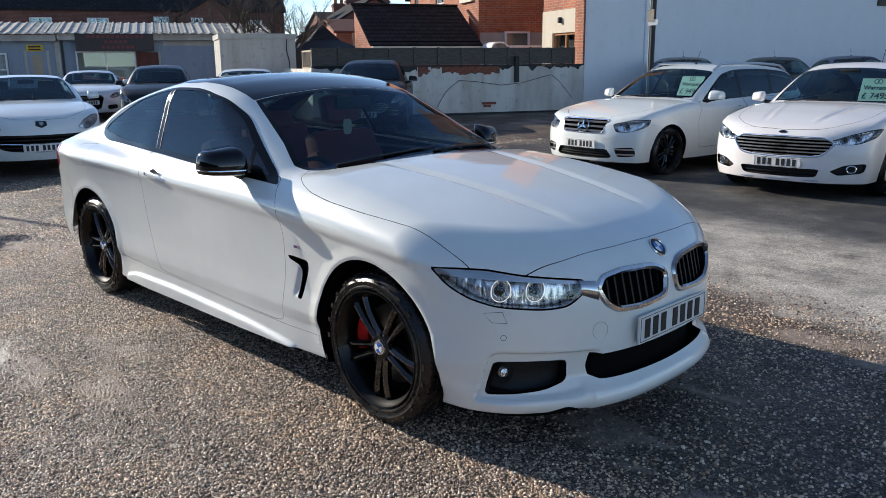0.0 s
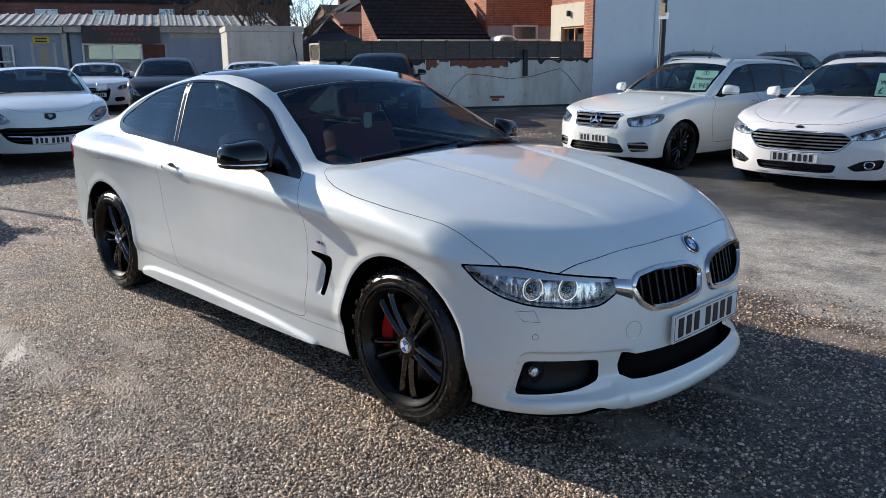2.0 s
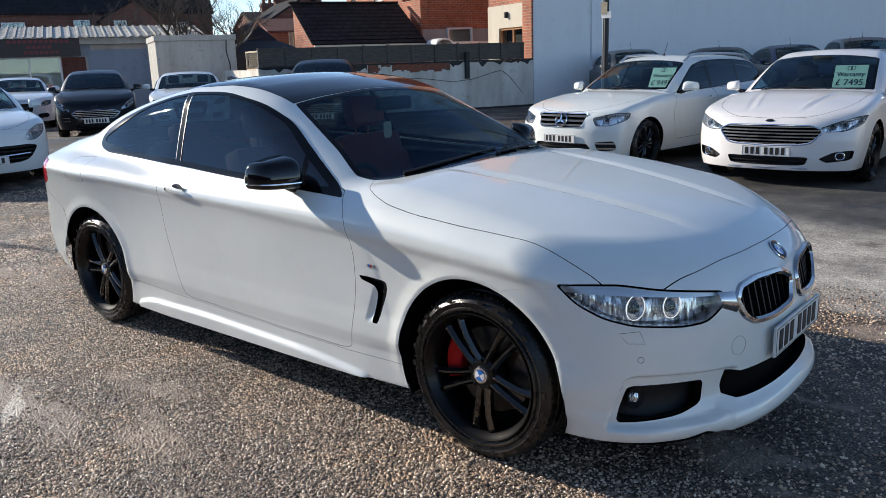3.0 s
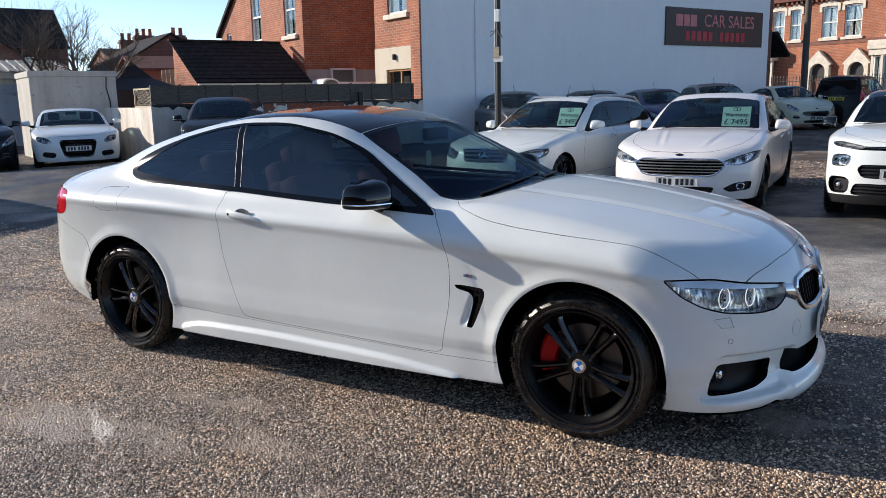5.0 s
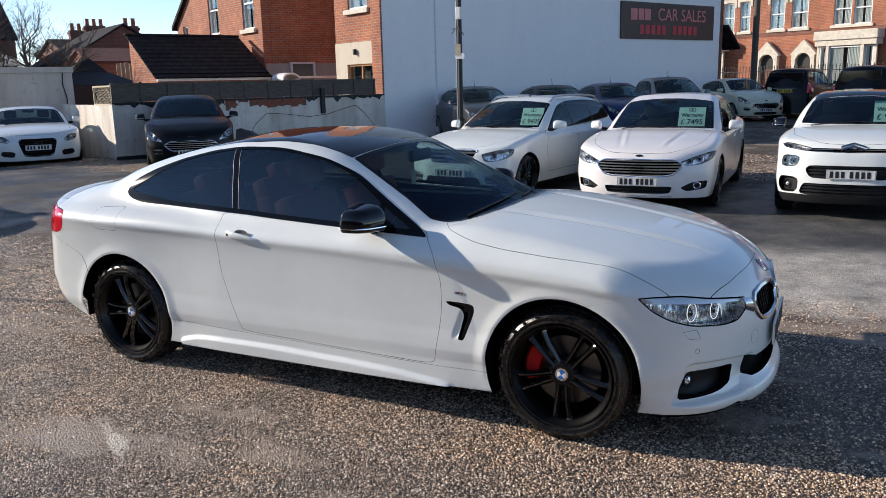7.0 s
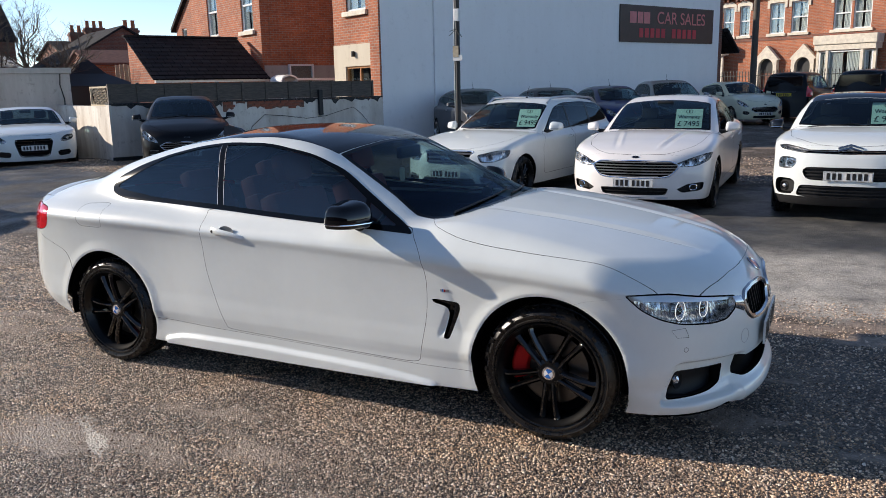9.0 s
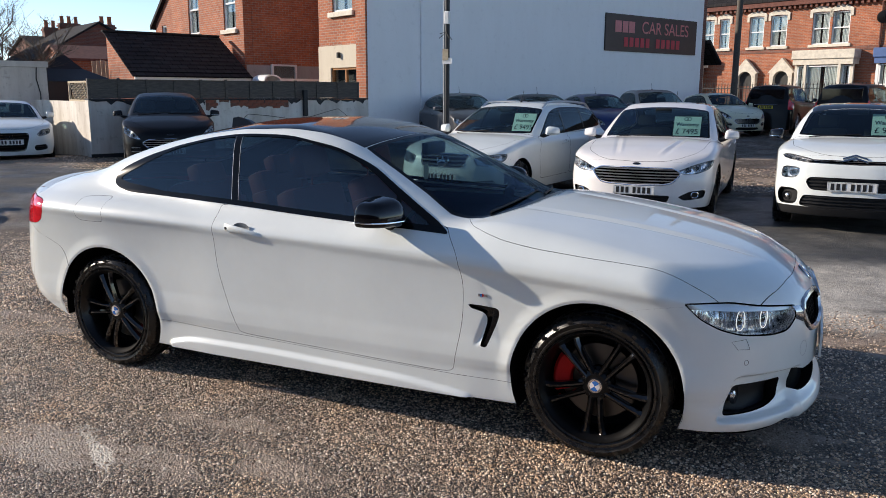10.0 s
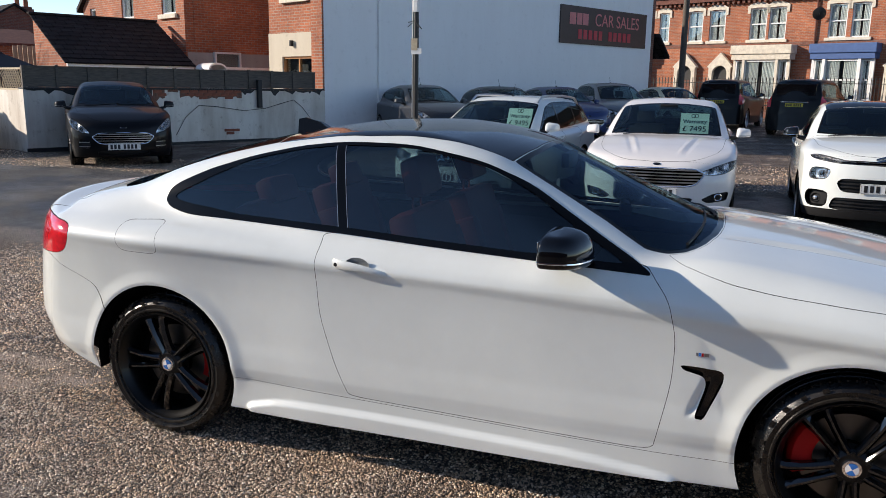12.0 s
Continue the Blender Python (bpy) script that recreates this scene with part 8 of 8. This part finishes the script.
# black small hatchback
FST = lines(1.245, 2.02, -1.93, 0.86, 1.48, 0.31, 0.95, 1.05, 0.82, 1.0,
            [(1.08, 0.98), (0.98, 1.04), (0.6, 1.25), (0.25, 1.41), (-0.1, 1.475), (-0.5, 1.48), (-1.1, 1.43), (-1.55, 1.33), (-1.75, 1.08), (-1.85, 0.9)], 1.02,
            rounded([(0.66, 0.98, 0.1), (0.36, 1.16, 0.3), (0.08, 1.32, 0.3), (-0.3, 1.39, 0.3), (-0.9, 1.36, 0.3), (-1.42, 1.25, 0.2), (-1.3, 1.10, 0.2), (-0.4, 1.02, 0.3)], 3),
            ((-0.36, 1.0, -0.42, 1.4, 0.06),), header=0.18, rear_header=-1.5, fbow=0.36, rear_glass="glass_dark", mirror=(0.52, 0.945, 1.05),
            headlight=rounded([(0.62, 0.60, 0.2), (0.78, 0.72, 0.3), (1.10, 0.83, 0.3), (1.30, 0.86, 0.15), (1.20, 0.72, 0.3), (0.85, 0.62, 0.3)], 3), headlight_bowls=((0.66, 0.68, 0.05, False), (0.73, 0.74, 0.03, False)),
            openings=((rounded([(-0.3, 0.615, 0.02), (0.38, 0.61, 0.12), (0.50, 0.55, 0.3), (0.38, 0.44, 0.25), (-0.3, 0.425, 0.02)], 3), "grille", "liner", 0.04, (5, "satin", 0.010, False, 0.004)),
                      (rounded([(-0.3, 0.32, 0.02), (0.40, 0.32, 0.1), (0.44, 0.24, 0.2), (-0.3, 0.22, 0.02)], 3), "lower_intake", "plastic", 0.04, None),
                      (rounded([(0.52, 0.46, 0.1), (0.70, 0.50, 0.2), (0.72, 0.38, 0.2), (0.54, 0.34, 0.2)], 3), "fog_recess", "plastic", 0.03, (2, "satin", 0.010, False, 0.004))),
            mouldings=((rounded([(0.0, 0.62, 0.02), (0.385, 0.615, 0.12), (0.51, 0.55, 0.3), (0.385, 0.432, 0.25), (0.0, 0.418, 0.02)], 3), "grille_surround", "chrome", 0.007),),
            doors=(rounded([(-0.40, 1.0, 0.05), (-0.36, 0.36, 0.05), (0.68, 0.35, 0.1), (0.74, 0.75, 0.3), (0.66, 1.0, 0.1)], 3),),
            badge=(0.70, "oval"), plate_z=0.385)
hatch, F_fst = make_car("black_hatchback", FST, stand(-8.85, 7.5, -45, 2.02), "black small hatchback parked before the whitewashed wall", M["black_suv"], 0.45, "glass_far", 5, False, "satin")

# plain cars at the back, lower detail
MPV = lines(1.36, 2.15, -2.10, 0.90, 1.60, 0.325, 1.05, 1.10, 0.88, 1.05,
            [(1.18, 1.03), (1.05, 1.11), (0.6, 1.36), (0.2, 1.53), (-0.2, 1.595), (-1.0, 1.60), (-1.6, 1.54), (-1.9, 1.3), (-2.02, 1.0)], 1.08,
            rounded([(0.74, 1.03, 0.1), (0.4, 1.24, 0.3), (0.1, 1.42, 0.3), (-0.4, 1.49, 0.3), (-1.2, 1.48, 0.3), (-1.7, 1.40, 0.3), (-1.78, 1.12, 0.2), (-0.5, 1.07, 0.3)], 3),
            ((-0.30, 1.0, -0.34, 1.5, 0.07), (-1.15, 1.0, -1.2, 1.5, 0.06)), header=0.2, rear_header=-1.75, rear_glass="glass_dark",
            headlight=rounded([(0.58, 0.68, 0.2), (0.80, 0.80, 0.3), (1.15, 0.84, 0.2), (1.05, 0.70, 0.3), (0.66, 0.63, 0.2)], 3), headlight_bowls=((0.68, 0.73, 0.05, False),),
            openings=((slots(0.56, 0.68, -0.3, 0.42), "grille", "liner", 0.04, (3, "chrome", 0.01, False, 0.004)), (slots(0.27, 0.38, -0.3, 0.5), "lower_intake", "plastic", 0.04, None)),
            doors=(rounded([(-0.38, 1.05, 0.05), (-0.36, 0.36, 0.05), (0.74, 0.35, 0.1), (0.84, 0.75, 0.3), (0.72, 1.04, 0.1)], 3),), badge=(0.74, "oval"), plate_z=0.47)
mpv, _ = make_car("dark_hatchback", FST, stand(-14.35, 5.75, -29, 2.02), "dark hatchback parked before the sales office", M["black_paint"], 0.40)


wall_cars = (("grey_hatchback", -7.1, 17.0, -47, FST, "grey_paint", "dark grey hatchback parked against the white building"),
             ("black_hatchback", -5.25, 18.4, -52, FST, "black_paint", "black hatchback parked against the white building"),
             ("blue_hatchback", -4.05, 20.4, -54, FST, "navy", "blue hatchback parked against the white building"),
             ("silver_crossover", -2.75, 22.6, -62, MPV, "silver", "silver-grey crossover parked against the white building"),
             ("cream_hatchback", -1.3, 27.2, -55, FST, "cream", "pale cream small hatchback beside the white building"))
for nm, x, y, hd, spec, col, lab in wall_cars:
    cx, cy = x + 0.4 * math.cos(radians(hd)), y + 0.4 * math.sin(radians(hd))
    wc, F_wc = make_car(nm, spec, pose(cx, cy, ground_z(cx, cy), 0, 0, hd), lab, M[col], 0.32)
    roof_rod(wc, F_wc, -0.3)
SUV = lines(1.38, 2.25, -2.25, 0.94, 1.78, 0.37, 1.05, 1.18, 1.0, 1.15,
            [(1.18, 1.10), (1.05, 1.2), (0.6, 1.48), (0.25, 1.68), (-0.1, 1.765), (-1.0, 1.78), (-1.9, 1.74), (-2.12, 1.5), (-2.2, 1.1)], 1.2,
            rounded([(0.74, 1.13, 0.1), (0.4, 1.38, 0.3), (0.15, 1.57, 0.3), (-0.4, 1.66, 0.3), (-1.4, 1.65, 0.3), (-1.95, 1.60, 0.2), (-1.98, 1.22, 0.2), (-0.5, 1.17, 0.3)], 3),
            ((-0.30, 1.1, -0.34, 1.7, 0.07), (-1.25, 1.1, -1.3, 1.7, 0.07)), header=0.28, rear_header=-1.98, rear_glass="glass_dark",
            headlight=slots(0.80, 0.93, 0.6, 1.0), openings=((slots(0.72, 0.92, -0.3, 0.5), "grille", "liner", 0.04, None),),
            tail=rounded([(-2.6, 1.30, 0.05), (-1.95, 1.28, 0.2), (-1.90, 0.90, 0.2), (-2.6, 0.88, 0.05)], 3), tail_y=0.72, plate_z=0.55)
for nm, x, y, hd, col, lab in (("off_roader", 2.80, 23.3, 72, "black_suv", "black off-road car seen from behind near the railings"), ("dark_suv", 0.50, 27.0, 78, "black_suv", "black sport utility car near the railings")):
    a = radians(hd)
    cx, cy = x + math.cos(a) * 2.25, y + math.sin(a) * 2.25
    suv, F_suv = make_car(nm, SUV, pose(cx, cy, ground_z(cx, cy), 0, 0, hd), lab, M[col], 0.32)
    plate_on(suv, F_suv, SUV, 0, 0.98, "plate_yellow", rear=True)
    bx = F_at_rear(F_suv, 1.07)
    boxed("tailgate_strip", (bx - 0.02, bx + 0.01, -0.4, 0.4, 1.06, 1.085), M["chrome"], suv)
    bx = F_at_rear(F_suv, 1.45)
    boxed("tailgate_glass", (bx - 0.012, bx + 0.03, -0.58, 0.58, 1.27, 1.62), M["gloss_black"], suv, bevel=0.01)
x, y = 6.1, 22.0
make_car("silver_saloon", FST, pose(x, y, ground_z(x, y), 0, 0, 70), "silver-blue hatchback seen from behind near the railings", M["silver"], 0.3)
tagged(copy_thing(mpv, stand(-4.95, -2.30, -8, 2.02)), "dark hatchback parked in the row by the coupe")
tagged(copy_thing(mpv, stand(-8.75, -0.75, -14, 2.02)), "dark hatchback parked beside the white cabriolet")
bm = bmesh.new()
tube(bm, [(0, 0, -0.2), (0, 0, 4.0)], 0.05, 10, 0.035)
tagged(part("post", bm, M["pole_grey"], None, smooth=True, m=pose(-12.6, -1.92, ground_z(-12.6, -1.92))), "slim galvanised post behind the parked cars", "post")
bare_tree(pose(-17.5, -9.5, 0), 7.5, 31, "bare winter tree across the yard with dense twigs", 0.8)
